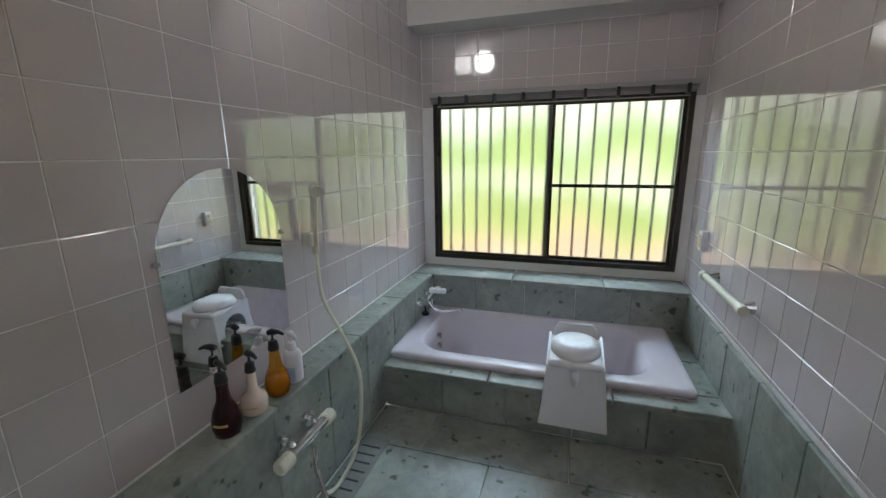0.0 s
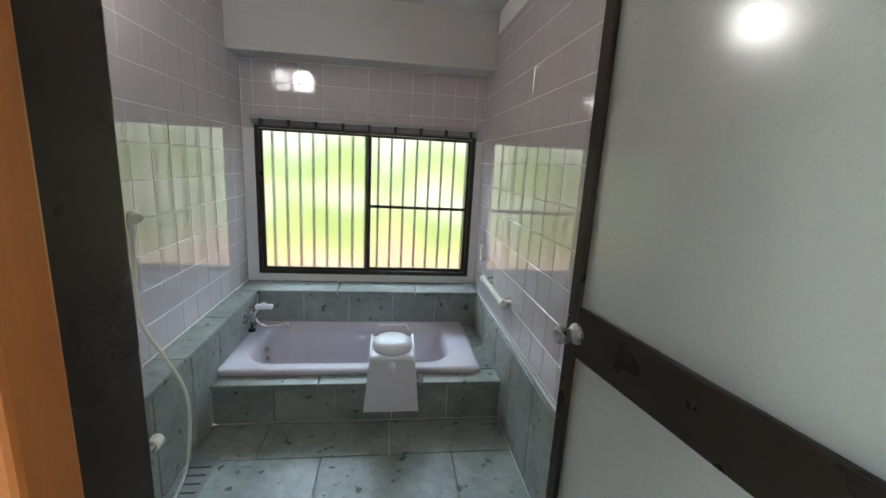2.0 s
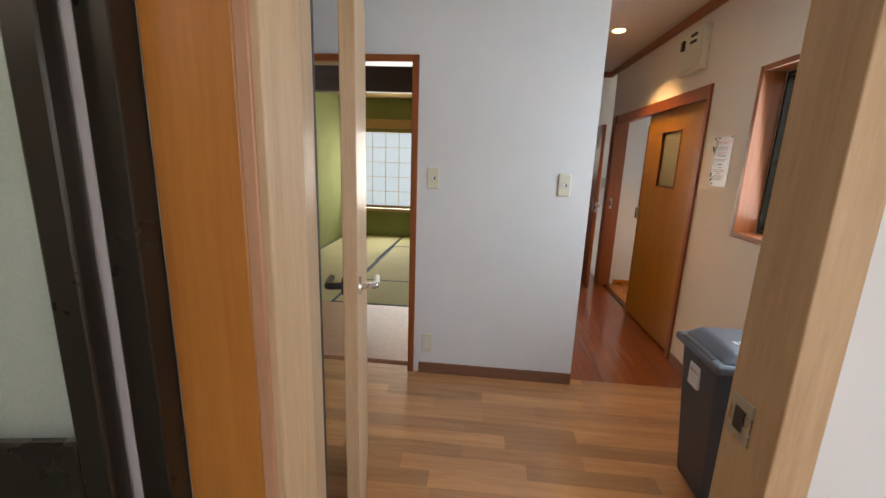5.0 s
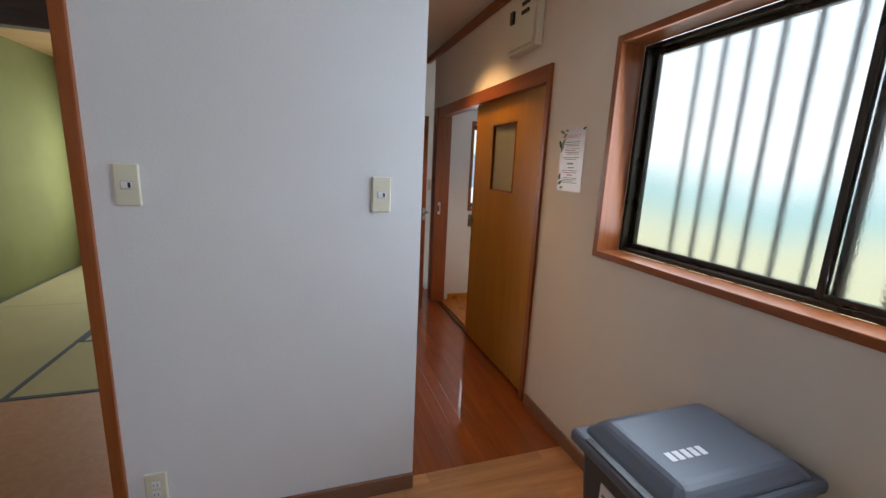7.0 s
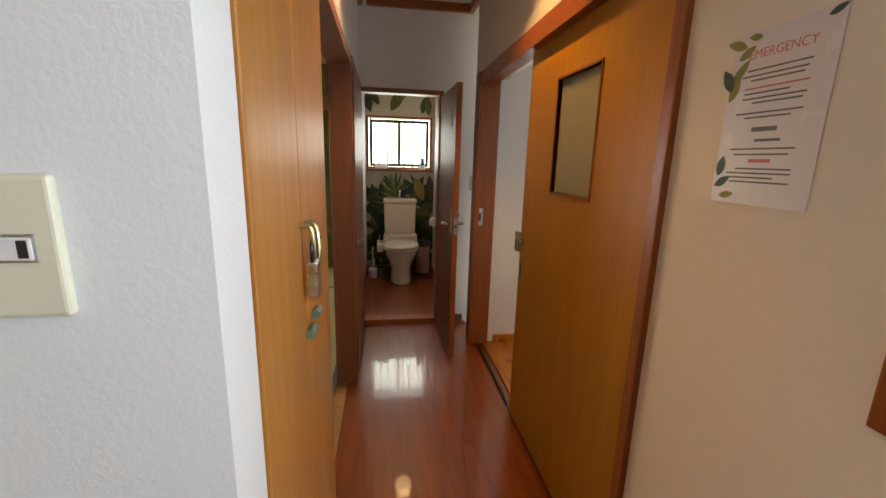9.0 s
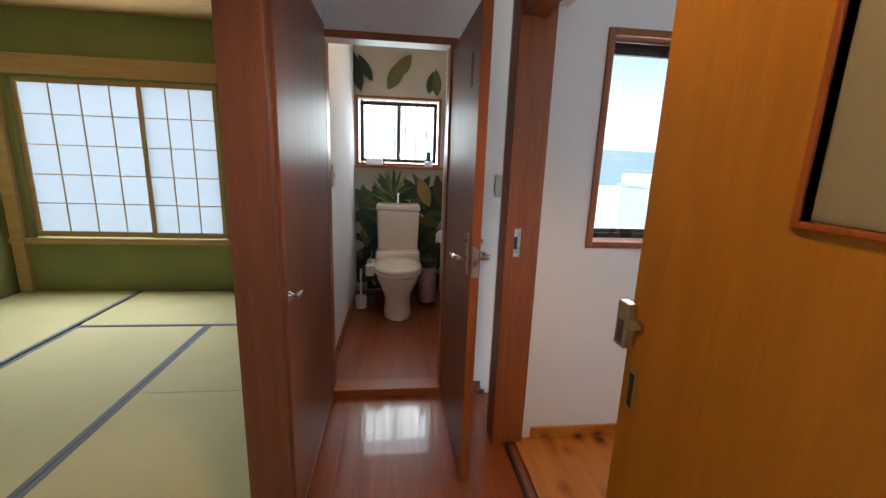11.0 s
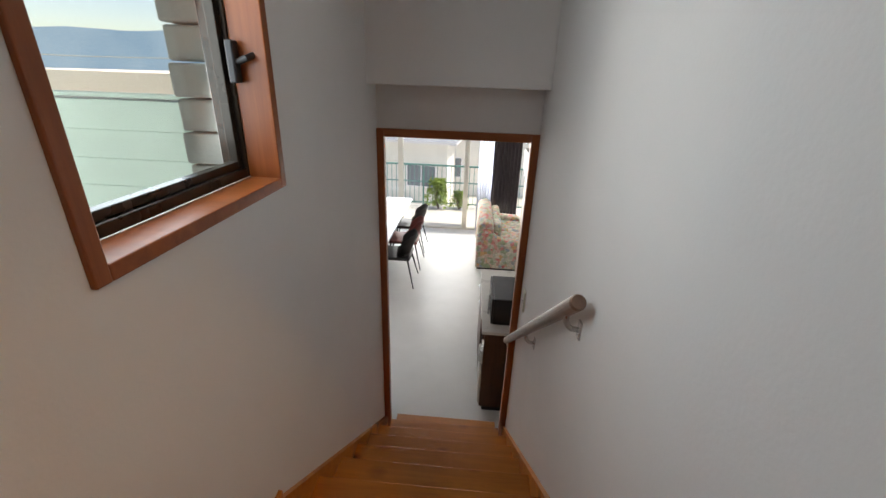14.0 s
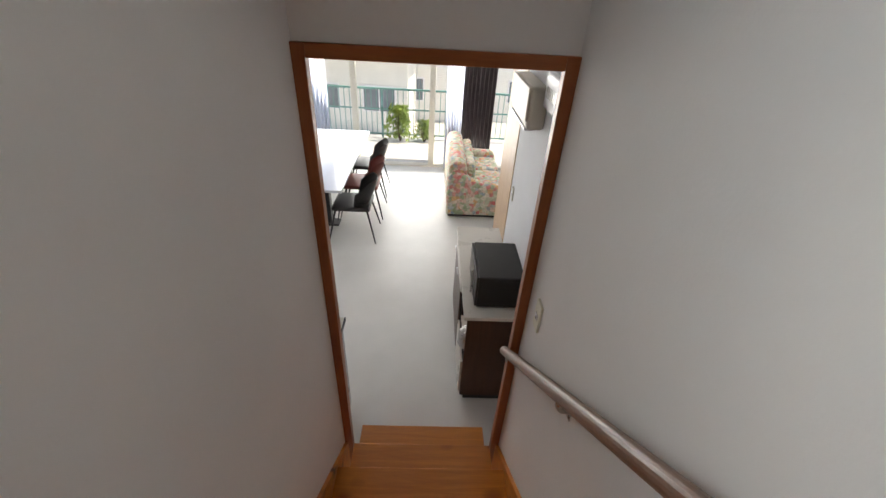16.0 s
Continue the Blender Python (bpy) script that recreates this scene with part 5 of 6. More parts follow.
part("hand_spout", rod(curve_pts([(0.64, 0, 0.90), (0.64, 0, 0.98), (0.61, 0, 1.01), (0.575, 0, 0.995), (0.57, 0, 0.985)]), 0.011, 10), CHROME, tl)
part("flush_lever", rod([(0.56, -0.195, 0.82), (0.56, -0.215, 0.82), (0.54, -0.225, 0.815), (0.50, -0.226, 0.81)], 0.007, 8), CHROME, tl)
part("supply_pipe", rod(curve_pts([(0.70, 0.26, 0.15), (0.66, 0.27, 0.3), (0.64, 0.24, 0.45)]), 0.008, 8), CHROME, tl)

br = thing("toilet_brush", (6.90, -1.52, tz), "white toilet brush standing in its white holder", "toilet brush")
part("holder", lathe([(0.045, 0), (0.05, 0.005), (0.052, 0.10), (0.045, 0.11), (0.02, 0.112)], 20), PLASTIC, br)
part("handle", rod([(0, 0, 0.11), (0.0, 0.0, 0.34), (0.0, 0.0, 0.36)], [0.008, 0.008, 0.011], 10), PLASTIC, br)
cup = thing("cleaner_cup", (6.98, -1.60, tz), "clear grey plastic cup on the floor", "cup")
part("cup", lathe([(0.03, 0), (0.035, 0.10), (0.033, 0.10), (0.028, 0.006)], 18), paint("smoky_plastic", (0.16, 0.15, 0.15), 0.2), cup)
bn = thing("sanitary_bin", (7.0, -2.12, tz), "slim pinkish bin with a black band beside the toilet", "bin")
part("body", lathe([(0.075, 0.0), (0.08, 0.01), (0.08, 0.40), (0.072, 0.41), (0.0, 0.411)], 24), paint("pink_bin", (0.42, 0.27, 0.25), 0.4), bn, "", True)
part("band", lathe([(0.0805, 0.0), (0.083, 0.002), (0.083, 0.03), (0.0805, 0.032)], 24), BLACK, bn)
part("bag_rim", lathe([(0.081, 0.36), (0.086, 0.365), (0.088, 0.42), (0.07, 0.425)], 24), BLACK, bn)
rl = thing("paper_holder", (6.75, -2.28, 0.70), "white toilet paper roll in a wall holder", "paper holder")
part("bracket", boxm(-0.07, 0.07, 0.0, 0.012, -0.03, 0.05, 0.004), PLASTIC, rl)
part("roll", rod([(-0.055, 0.06, 0), (0.055, 0.06, 0)], 0.05, 20), PLASTIC, rl)
part("sheet_end", boxm(-0.05, 0.05, 0.108, 0.111, -0.05, 0.02, 0.001), PLASTIC, rl)
bx = thing("tissue_case", (7.345, -1.62, 1.271), "small white plastic tissue case on the shelf", "tissue case")
part("case", boxm(-0.04, 0.04, -0.075, 0.075, 0, 0.06, 0.008), PLASTIC, bx)
fr = thing("air_freshener", (7.345, -2.13, 1.271), "air freshener bottle with a dark cap on the shelf", "air freshener")
part("base", lathe([(0.038, 0), (0.042, 0.006), (0.042, 0.04), (0.03, 0.05), (0.0, 0.051)], 18), PLASTIC, fr)
part("bottle", boxm(-0.018, 0.018, -0.022, 0.022, 0.05, 0.14, 0.006), paint("teal_bottle", (0.03, 0.10, 0.11), 0.2), fr)

# mural leaves on the wallpaper
mu = tagged(new("mural"), "wallpaper mural of large green tropical leaves", "wall mural", kind="structure")
GREENS = [paint("mural_green", c, 0.8, 0.35, 0.0) for c in ((0.020, 0.045, 0.022), (0.05, 0.085, 0.03), (0.10, 0.12, 0.04), (0.17, 0.14, 0.05), (0.03, 0.06, 0.045), (0.12, 0.075, 0.035), (0.22, 0.27, 0.11), (0.34, 0.25, 0.07))]
rng = random.Random(4)
lv = 0
def mural_leaf(y, z, ln, wd, an, mat):
    """One printed leaf; leaves lie one over another like layers of paint."""
    global lv
    poly = [(min(max(a, -2.276), -1.434), min(max(b, 0.03), 1.242)) for a, b in leaf_poly(y, z, ln, wd, an, 9)]
    if len({(round(a, 4), round(b, 4)) for a, b in poly}) == len(poly):
        flat_leaf("leaf", poly, "x", 7.3895, 7.3884 - 0.00008 * lv, mat, mu)
        lv += 1


for k in range(260):
    y, z = rng.uniform(-2.22, -1.48), rng.uniform(0.10, 0.98)
    ln = rng.uniform(0.16, 0.36)
    mural_leaf(y, z, ln, ln * rng.uniform(0.14, 0.24), rng.uniform(0, 360), rng.choice(GREENS[:5]))
# fan of palm blades, broad dark leaf, golden leaf and a rosette of pale blades
for k in range(11):
    mural_leaf(-1.86, 0.80 + 0.012 * k, 0.34 + 0.03 * math.sin(k), 0.014, -8 + 7 * k, GREENS[(2, 1, 6)[k % 3]])
mural_leaf(-1.78, 0.98, 0.40, 0.062, 172, GREENS[4])
mural_leaf(-1.80, 0.94, 0.36, 0.050, 150, GREENS[0])
mural_leaf(-2.05, 1.16, 0.30, 0.075, 250, GREENS[7])
mural_leaf(-2.02, 0.80, 0.26, 0.065, 205, GREENS[3])
mural_leaf(-2.22, 1.20, 0.34, 0.06, 262, GREENS[5])
for k in range(9):
    mural_leaf(-1.80, 0.98, 0.27 - 0.012 * abs(k - 4), 0.020, 28 + 15.5 * k, GREENS[(6, 1, 2)[k % 3]])
for y, z, ln, wd, an, g in ((-1.50, 1.93, 0.42, 0.075, 72, 0), (-1.66, 1.92, 0.40, 0.0, 60, 2), (-1.74, 1.96, 0.30, 0.075, 118, 2), (-1.80, 2.08, 0.24, 0.07, 130, 3), (-2.12, 1.94, 0.2, 0.05, 100, 1), (-2.20, 1.92, 0.24, 0.05, 85, 2), (-1.60, 2.02, 0.26, 0.05, 60, 4)):
    if wd:
        flat_leaf("leaf", leaf_poly(y, z, ln, wd, an), "x", 7.3895, 7.3878 - 0.0001 * lv, GREENS[g], mu)
        lv += 1

# ---- stairs ----
RISE, RUN, Y0, N = 1.72 / 9, 0.247, -3.02, 9
structure("floor_landing", boxm(4.18, 5.09, Y0, -2.42, -0.03, 0.0), PINE, "honey pine boards of the stair landing")
stair = thing("staircase", (0, 0, 0), "honey-varnished knotty pine staircase going down", "staircase", kind="structure")
for i in range(N):
    z = -RISE * i
    yb = Y0 - RUN * (i - 1)
    x0, x1 = (4.182, 5.088)
    if yb - RUN < -4.5:
        x0, x1 = 4.228, 5.042
    yf = Y0 - RUN * i + (0.13 if i == 8 else 0)
    if i:
        part("tread", boxm(x0, x1, yf - 0.02, yb, z - 0.03, z, 0.002), PINE, stair)
    part("riser", boxm(x0, x1, yf - 0.004, yf + 0.012, z - RISE, z - 0.03, 0), PINE, stair)
part("nosing", boxm(4.182, 5.088, Y0 - 0.022, Y0, -0.03, 0.0, 0.004), PINE, stair)


def string(x0, x1):
    bm = bmesh.new()
    yz = [(Y0 + 0.05, 0.045), (Y0 - 0.0, 0.045), (-4.498, 0.045 - (Y0 + 4.498) * RISE / RUN), (-4.498, -0.35 - (Y0 + 4.498) * RISE / RUN), (Y0 + 0.05, -0.35)]
    f = bm.faces.new([bm.verts.new((x0, y, z)) for y, z in yz])
    r = bmesh.ops.extrude_face_region(bm, geom=[f])
    bmesh.ops.translate(bm, vec=(x1 - x0, 0, 0), verts=[v for v in r["geom"] if isinstance(v, bmesh.types.BMVert)])
    return bm


part("string_board", string(5.07, 5.0895), PINE, stair)
part("string_board", string(4.1805, 4.20), PINE, stair)
hr = thing("handrail", (4.18, -3.199, 0.715), "round brown wooden handrail on metal brackets", "handrail")
RAILW = wood("handrail_wood", (0.17, 0.088, 0.055), (0.26, 0.145, 0.095), "y", 0.35, 0.8, 0.2)
part("rail", rod([(0.048, 0.022, 0.018), (0.048, 0.014, 0.011), (0.048, -1.384, -1.106), (0.048, -1.392, -1.112)], [0.020, 0.024, 0.024, 0.020], 20), RAILW, hr)
for u in (0.05, 0.5, 0.95):
    y, z = -1.384 * u, -1.106 * u
    part("bracket", rod(curve_pts([(0.0, y, z - 0.075), (0.03, y, z - 0.07), (0.045, y, z - 0.05), (0.048, y, z - 0.018)]), 0.009, 8), STEEL, hr)
    part("bracket_foot", boxm(-0.001, 0.006, y - 0.015, y + 0.015, z - 0.105, z - 0.045, 0.002), STEEL, hr)

# ---- tatami room ----
MAT = paint("tatami_straw", (0.47, 0.43, 0.22), 0.8, 0.08, 0.4, 300)
EDGE = paint("tatami_border", (0.10, 0.12, 0.15), 0.8, 0.1, 0.2, 300)


def tatami(x0, x1, y0, y1, along):
    t = thing("tatami_mat", (x0, y0, -0.03), "woven straw tatami mat with dark cloth border", "tatami mat", "tatami mats on the floor")
    w, l = x1 - x0, y1 - y0
    part("straw", boxm(0.002, w - 0.002, 0.002, l - 0.002, 0, 0.028, 0.002), MAT, t)
    for a in (0, 1):
        if along == "x":
            part("border", boxm(0.002, w - 0.002, a * (l - 0.032) + 0.002, a * (l - 0.032) + 0.03, 0.0, 0.0295), EDGE, t)
        else:
            part("border", boxm(a * (w - 0.032) + 0.002, a * (w - 0.032) + 0.03, 0.002, l - 0.002, 0.0, 0.0295), EDGE, t)


for x0, x1, y0, y1, al in ((3.82, 4.65, -0.35, 0.60, "y"), (4.65, 6.55, -0.36, 0.60, "x"), (3.82, 5.60, 0.60, 1.68, "x"), (5.60, 7.44, 0.62, 1.68, "x"), (6.56, 7.44, -1.35, 0.60, "y"), (3.82, 5.60, -1.35, -0.36, "x"), (5.60, 6.55, -1.35, -0.36, "x")):
    tatami(x0, x1, y0, y1, al)
structure("floor_vestibule", boxm(2.72, 3.80, -1.35, 1.68, -0.03, 0.002), PINKW, "pinkish boarded strip before the tatami")
# Near-black board across the room, from z 2.0 to 2.44.
trim("trim_lintel", 3.76, 3.84, -1.35, 1.69, 2.0, 2.44, DARKER, "near-black board above the tatami edge")
trim("trim_rail", 7.42, 7.452, -1.35, 1.69, 1.94, 2.10, CEDAR, "pale cedar wall rail")
trim("trim_rail", 7.41, 7.452, -1.35, 1.69, 0.46, 0.51, CEDAR, "pale cedar sill rail")
trim("trim_post", 7.40, 7.452, 1.55, 1.66, -0.02, 2.44, CEDAR, "pale cedar post")
for a, b in ((-0.195, 0.48), (0.44, 1.495)):
    s = thing("shoji_screen", (0, 0, 0), "white paper shoji screen in a cedar frame", "shoji", "shoji screens in the window")
    px = 7.462 if a < 0 else 7.49
    z0, z1 = 0.515, 1.92
    for p, q, u, v in ((a, a + 0.035, z0, z1), (b - 0.035, b, z0, z1), (a + 0.035, b - 0.035, z0, z0 + 0.05), (a + 0.035, b - 0.035, z1 - 0.04, z1)):
        part("stile", boxm(px, px + 0.026, p, q, u, v, 0.002), CEDAR, s)
    cols_ = 3 if a < 0 else 4
    for k in range(1, cols_):
        yy = a + 0.035 + (b - a - 0.07) * k / cols_
        part("lattice_bar", boxm(px + 0.006, px + 0.016, yy - 0.004, yy + 0.004, z0 + 0.05, z1 - 0.04), CEDAR, s)
    for k in range(1, 5):
        zz = z0 + 0.05 + (z1 - z0 - 0.09) * k / 5
        part("lattice_bar", boxm(px + 0.005, px + 0.015, a + 0.035, b - 0.035, zz - 0.004, zz + 0.004), CEDAR, s)
    part("paper", boxm(px + 0.017, px + 0.018, a + 0.03, b - 0.03, z0 + 0.045, z1 - 0.035), PAPER, s)
cu = thing("cushion_pile", (3.98, 1.28, 0.0), "pile of white cushions on the tatami", "cushions")
for k in range(3):
    part("cushion", boxm(-0.25, 0.25, -0.25, 0.25, 0.001 + 0.11 * k, 0.11 + 0.11 * k, 0.045, 3), PLASTIC, cu, "", True)

# switch plate on the wall behind the toilet door
IVORY = paint("ivory_plastic", (0.55, 0.50, 0.42), 0.4, 0.04, 0.03)
sw = thing("light_switch", (5.508, -2.385, 1.215), "ivory double switch plate on the wall by the toilet door", "light switch")
part("plate", boxm(-0.008, 0.0, -0.035, 0.035, -0.06, 0.06, 0.003), IVORY, sw)
for z in (-0.028, 0.028):
    part("rocker", boxm(-0.012, -0.007, -0.014, 0.014, z - 0.022, z + 0.022, 0.002), IVORY, sw)


# ---- living room ----
WHITET = paint("white_table_top", (0.60, 0.65, 0.74), 0.12, 0.03, 0.02)
tb = thing("dining_table", (6.20, -8.90, ZL), "long glossy white dining table on a dark base", "table")
part("tabletop", boxm(-0.47, 0.47, -1.22, 1.22, 0.69, 0.725, 0.008), WHITET, tb)
for sy in (-0.75, 0.75):
    part("leg", boxm(-0.20, 0.20, sy - 0.06, sy + 0.06, 0.03, 0.69, 0.01), BLACK, tb)
    part("foot", boxm(-0.30, 0.30, sy - 0.09, sy + 0.09, 0.0, 0.03, 0.008), BLACK, tb)


def dining_chair(x, y, rz, mat, label):
    c = thing("dining_chair", (x, y, ZL), label, "chair", "chairs along the table", rz)
    c.scale = (1.1, 1.1, 1.04)
    part("seat", boxm(-0.22, 0.22, -0.215, 0.215, 0.42, 0.475, 0.022, 3), mat, c, "", True)
    bm = bmesh.new()
    rows_ = []
    for z, spread in ((0.46, 0.72), (0.56, 0.82), (0.68, 0.95), (0.76, 1.0), (0.79, 0.97)):
        rows_.append([])
        for k in range(13):
            a = radians(-100 + 200 * k / 12)
            dip = 0.0 if abs(a) < 0.9 else -(abs(a) - 0.9) * 0.16 * (z - 0.46) / 0.33
            rows_[-1].append(bm.verts.new((-0.05 - (0.20 * spread) * math.cos(a) - 0.05 * (z - 0.46) / 0.33, 0.235 * spread * math.sin(a), z + dip)))
    for p, q in zip(rows_, rows_[1:]):
        for k in range(12):
            bm.faces.new((p[k], p[k + 1], q[k + 1], q[k]))
    bmesh.ops.solidify(bm, geom=bm.faces[:], thickness=0.022)
    part("backrest", bm, mat, c, "", True)
    for sx in (-1, 1):
        for sy in (-1, 1):
            part("leg", rod([(0.18 * sx, 0.17 * sy, 0.43), (0.275 * sx, 0.245 * sy, 0.0)], [0.013, 0.007], 10), BLACK, c)
    return c


BLKL = paint("black_leather", (0.018, 0.015, 0.015), 0.4, 0.2, 0.1, 120)
REDL = paint("maroon_leather", (0.16, 0.03, 0.022), 0.4, 0.15, 0.1, 120)
dining_chair(5.64, -7.91, 0, BLKL, "black leather dining chair with thin metal legs")
dining_chair(5.62, -8.57, 0, REDL, "maroon leather dining chair with thin metal legs")
dining_chair(5.64, -9.30, 0, BLKL, "black leather dining chair with thin metal legs")

# floral sofa
FLORAL, t_, p_ = base("floral_fabric", 0.85)
v_ = coords(t_)
vor = t_.nodes.new("ShaderNodeTexVoronoi")
vor.inputs["Scale"].default_value = 19
t_.links.new(v_, vor.inputs["Vector"])
hue = t_.nodes.new("ShaderNodeSeparateColor")
t_.links.new(vor.outputs["Color"], hue.inputs[0])
petals = ramp(t_, hue.outputs[0], [(0.0, (0.80, 0.74, 0.60)), (0.26, (0.40, 0.48, 0.30)), (0.42, (0.84, 0.78, 0.66)), (0.60, (0.75, 0.20, 0.20)), (0.72, (0.82, 0.74, 0.62)), (0.84, (0.36, 0.47, 0.56)), (0.95, (0.80, 0.50, 0.26))])
t_.links.new(mix(t_, petals, ramp(t_, tex_noise(t_, v_, 30, 4), [(0.35, (0.72, 0.72, 0.66)), (0.6, (1, 1, 1))]), 1.0, "MULTIPLY"), p_.inputs["Base Color"])
bump(t_, p_, tex_noise(t_, v_, 300, 3), 0.3, 0.003)
so = thing("sofa", (3.97, -9.24, ZL), "sofa with rolled back and arms under a multicoloured floral cover", "sofa")


def upholstery(name, prof, y0, y1, rnd=0.035):
    """A padded body: the profile (x, z) drawn out from y0 to y1 with soft edges."""
    bm = bmesh.new()
    f = bm.faces.new([bm.verts.new((x, y0, z)) for x, z in prof])
    r = bmesh.ops.extrude_face_region(bm, geom=[f])
    bmesh.ops.translate(bm, vec=(0, y1 - y0, 0), verts=[v for v in r["geom"] if isinstance(v, bmesh.types.BMVert)])
    ends = [e for e in bm.edges if abs(e.verts[0].co.y - e.verts[1].co.y) < 1e-6]
    bmesh.ops.bevel(bm, geom=ends, offset=rnd, segments=3, profile=0.5, affect="EDGES")
    return part(name, bm, FLORAL, so, "", True)


part("base", boxm(-0.40, 0.36, -0.66, 0.66, 0.03, 0.30, 0.03, 3), FLORAL, so, "", True)
back_arc = [(0.29 + 0.13 * math.cos(radians(a)), 0.74 + 0.11 * math.sin(radians(a))) for a in range(0, 181, 20)]
upholstery("backrest", [(0.14, 0.28), (0.14, 0.06), (0.42, 0.04), (0.43, 0.4)] + back_arc, -0.74, 0.74)
arm_prof = [(-0.42, 0.04), (0.43, 0.04), (0.43, 0.62), (0.36, 0.72), (0.22, 0.70), (0.10, 0.60), (-0.05, 0.55), (-0.33, 0.54), (-0.41, 0.50), (-0.43, 0.42)]
for y0, y1 in ((-0.80, -0.60), (0.60, 0.80)):
    upholstery("armrest", arm_prof, y0, y1, 0.05)
for sy in (-0.30, 0.30):
    part("seat_cushion", boxm(-0.42, 0.16, sy - 0.295, sy + 0.295, 0.29, 0.47, 0.06, 4), FLORAL, so, "", True)
for sy in (-0.30, 0.30):
    part("back_cushion", boxm(0.02, 0.17, sy - 0.28, sy + 0.28, 0.46, 0.78, 0.06, 4), FLORAL, so, "", True)
part("plinth", boxm(-0.38, 0.40, -0.74, 0.74, 0.0, 0.035), BLACK, so)

# sideboard with microwave
WORK = paint("cream_worktop", (0.70, 0.66, 0.60), 0.3, 0.05, 0.03)
sb2 = thing("sideboard", (4.15, -5.93, ZL), "dark walnut sideboard with a pale top and open shelf", "sideboard")
part("side_panel", boxm(-0.20, 0.19, 0.625, 0.65, 0.05, 0.885, 0.002), WALNUT, sb2)
part("side_panel", boxm(-0.20, 0.19, -0.65, -0.625, 0.05, 0.885, 0.002), WALNUT, sb2)
part("divider", boxm(-0.20, 0.18, 0.12, 0.14, 0.05, 0.885), WALNUT, sb2)
part("top", boxm(-0.20, 0.215, -0.655, 0.655, 0.885, 0.915, 0.004), WORK, sb2)
part("back_panel", boxm(-0.20, -0.19, -0.625, 0.625, 0.05, 0.885), WALNUT, sb2)
part("shelf", boxm(-0.19, 0.18, 0.14, 0.625, 0.45, 0.47), WORK, sb2)
part("plinth", boxm(-0.19, 0.16, -0.64, 0.64, 0.0, 0.05), BLACK, sb2)
for a, b in ((-0.62, -0.27), (-0.265, 0.115)):
    d = part("door", boxm(0.19, 0.206, a, b, 0.06, 0.70, 0.003), WALNUT, sb2)
    d2 = part("drawer", boxm(0.19, 0.206, a, b, 0.71, 0.875, 0.003), WORK, sb2)
    part("handle", rod(curve_pts([(0.206, (a + b) / 2 - 0.05, 0.79), (0.225, (a + b) / 2 - 0.04, 0.79), (0.225, (a + b) / 2 + 0.04, 0.79), (0.206, (a + b) / 2 + 0.05, 0.79)]), 0.005, 8), CHROME, d2)
part("door", boxm(0.19, 0.206, 0.145, 0.62, 0.06, 0.42, 0.003), WORK, sb2)
kt = thing("kettle", (4.30, -5.45, ZL + 0.47), "round steel kettle on the sideboard shelf", "kettle")
part("body", lathe([(0.07, 0), (0.08, 0.02), (0.078, 0.12), (0.05, 0.17), (0.02, 0.185), (0.015, 0.2)], 24), STEEL, kt, "", True)
mw = thing("microwave", (4.115, -5.62, ZL + 0.915), "black microwave oven on the sideboard", "microwave")
MWB = paint("black_enamel", (0.008, 0.008, 0.009), 0.45, 0.1, 0.02)
part("body", boxm(-0.17, 0.16, -0.24, 0.24, 0.012, 0.28, 0.010), MWB, mw)
part("door", boxm(0.16, 0.178, -0.235, 0.13, 0.02, 0.275, 0.006), BLACK, mw)
part("control_panel", boxm(0.16, 0.176, 0.135, 0.235, 0.02, 0.275, 0.004), BLACK, mw)
part("window_pane", boxm(0.177, 0.181, -0.20, 0.08, 0.06, 0.24, 0.001), paint("dark_oven_glass", (0.01, 0.01, 0.012), 0.05), mw)
part("handle", rod([(0.195, 0.11, 0.05), (0.195, 0.11, 0.25)], 0.008, 10), STEEL, mw)
part("side_panel", boxm(-0.13, 0.13, 0.239, 0.243, 0.05, 0.25, 0.002), MWB, mw)
for x, y in ((-0.14, -0.2), (0.13, -0.2), (-0.14, 0.2), (0.13, 0.2)):
    part("foot", lathe([(0.012, 0), (0.012, 0.014)], 10, (x, y, 0)), BLACK, mw)
ty = thing("tray", (4.12, -6.05, ZL + 0.915), "small dark tray on the pale worktop", "tray")
part("tray", boxm(-0.10, 0.10, -0.05, 0.05, 0, 0.02, 0.006), BLACK, ty)

# air conditioner and wall controller
ac = thing("air_conditioner", (3.86, -6.27, 0.35), "cream wall-mounted air conditioner", "air conditioner")
part("body", boxm(-0.001, 0.13, -0.32, 0.32, 0.0, 0.29, 0.03, 3), IVORY, ac)
part("front_panel", boxm(0.125, 0.145, -0.315, 0.315, 0.06, 0.285, 0.008), IVORY, ac)
part("louvre", boxm(0.07, 0.135, -0.29, 0.29, -0.008, 0.012, 0.004), PLASTIC, ac)
wc = thing("wall_panel", (3.86, -5.74, 0.53), "white wall panel with a row of small hooks", "wall panel")
part("panel", boxm(-0.001, 0.05, -0.17, 0.17, 0.0, 0.22, 0.012), PLASTIC, wc)
for k in range(6):
    part("slot", boxm(0.0495, 0.053, -0.12 + 0.042 * k, -0.095 + 0.042 * k, 0.07, 0.14, 0.001), STEEL, wc)
switch_plate(3.86, -6.60, -0.437, 180, "ivory light switch on the living room wall")

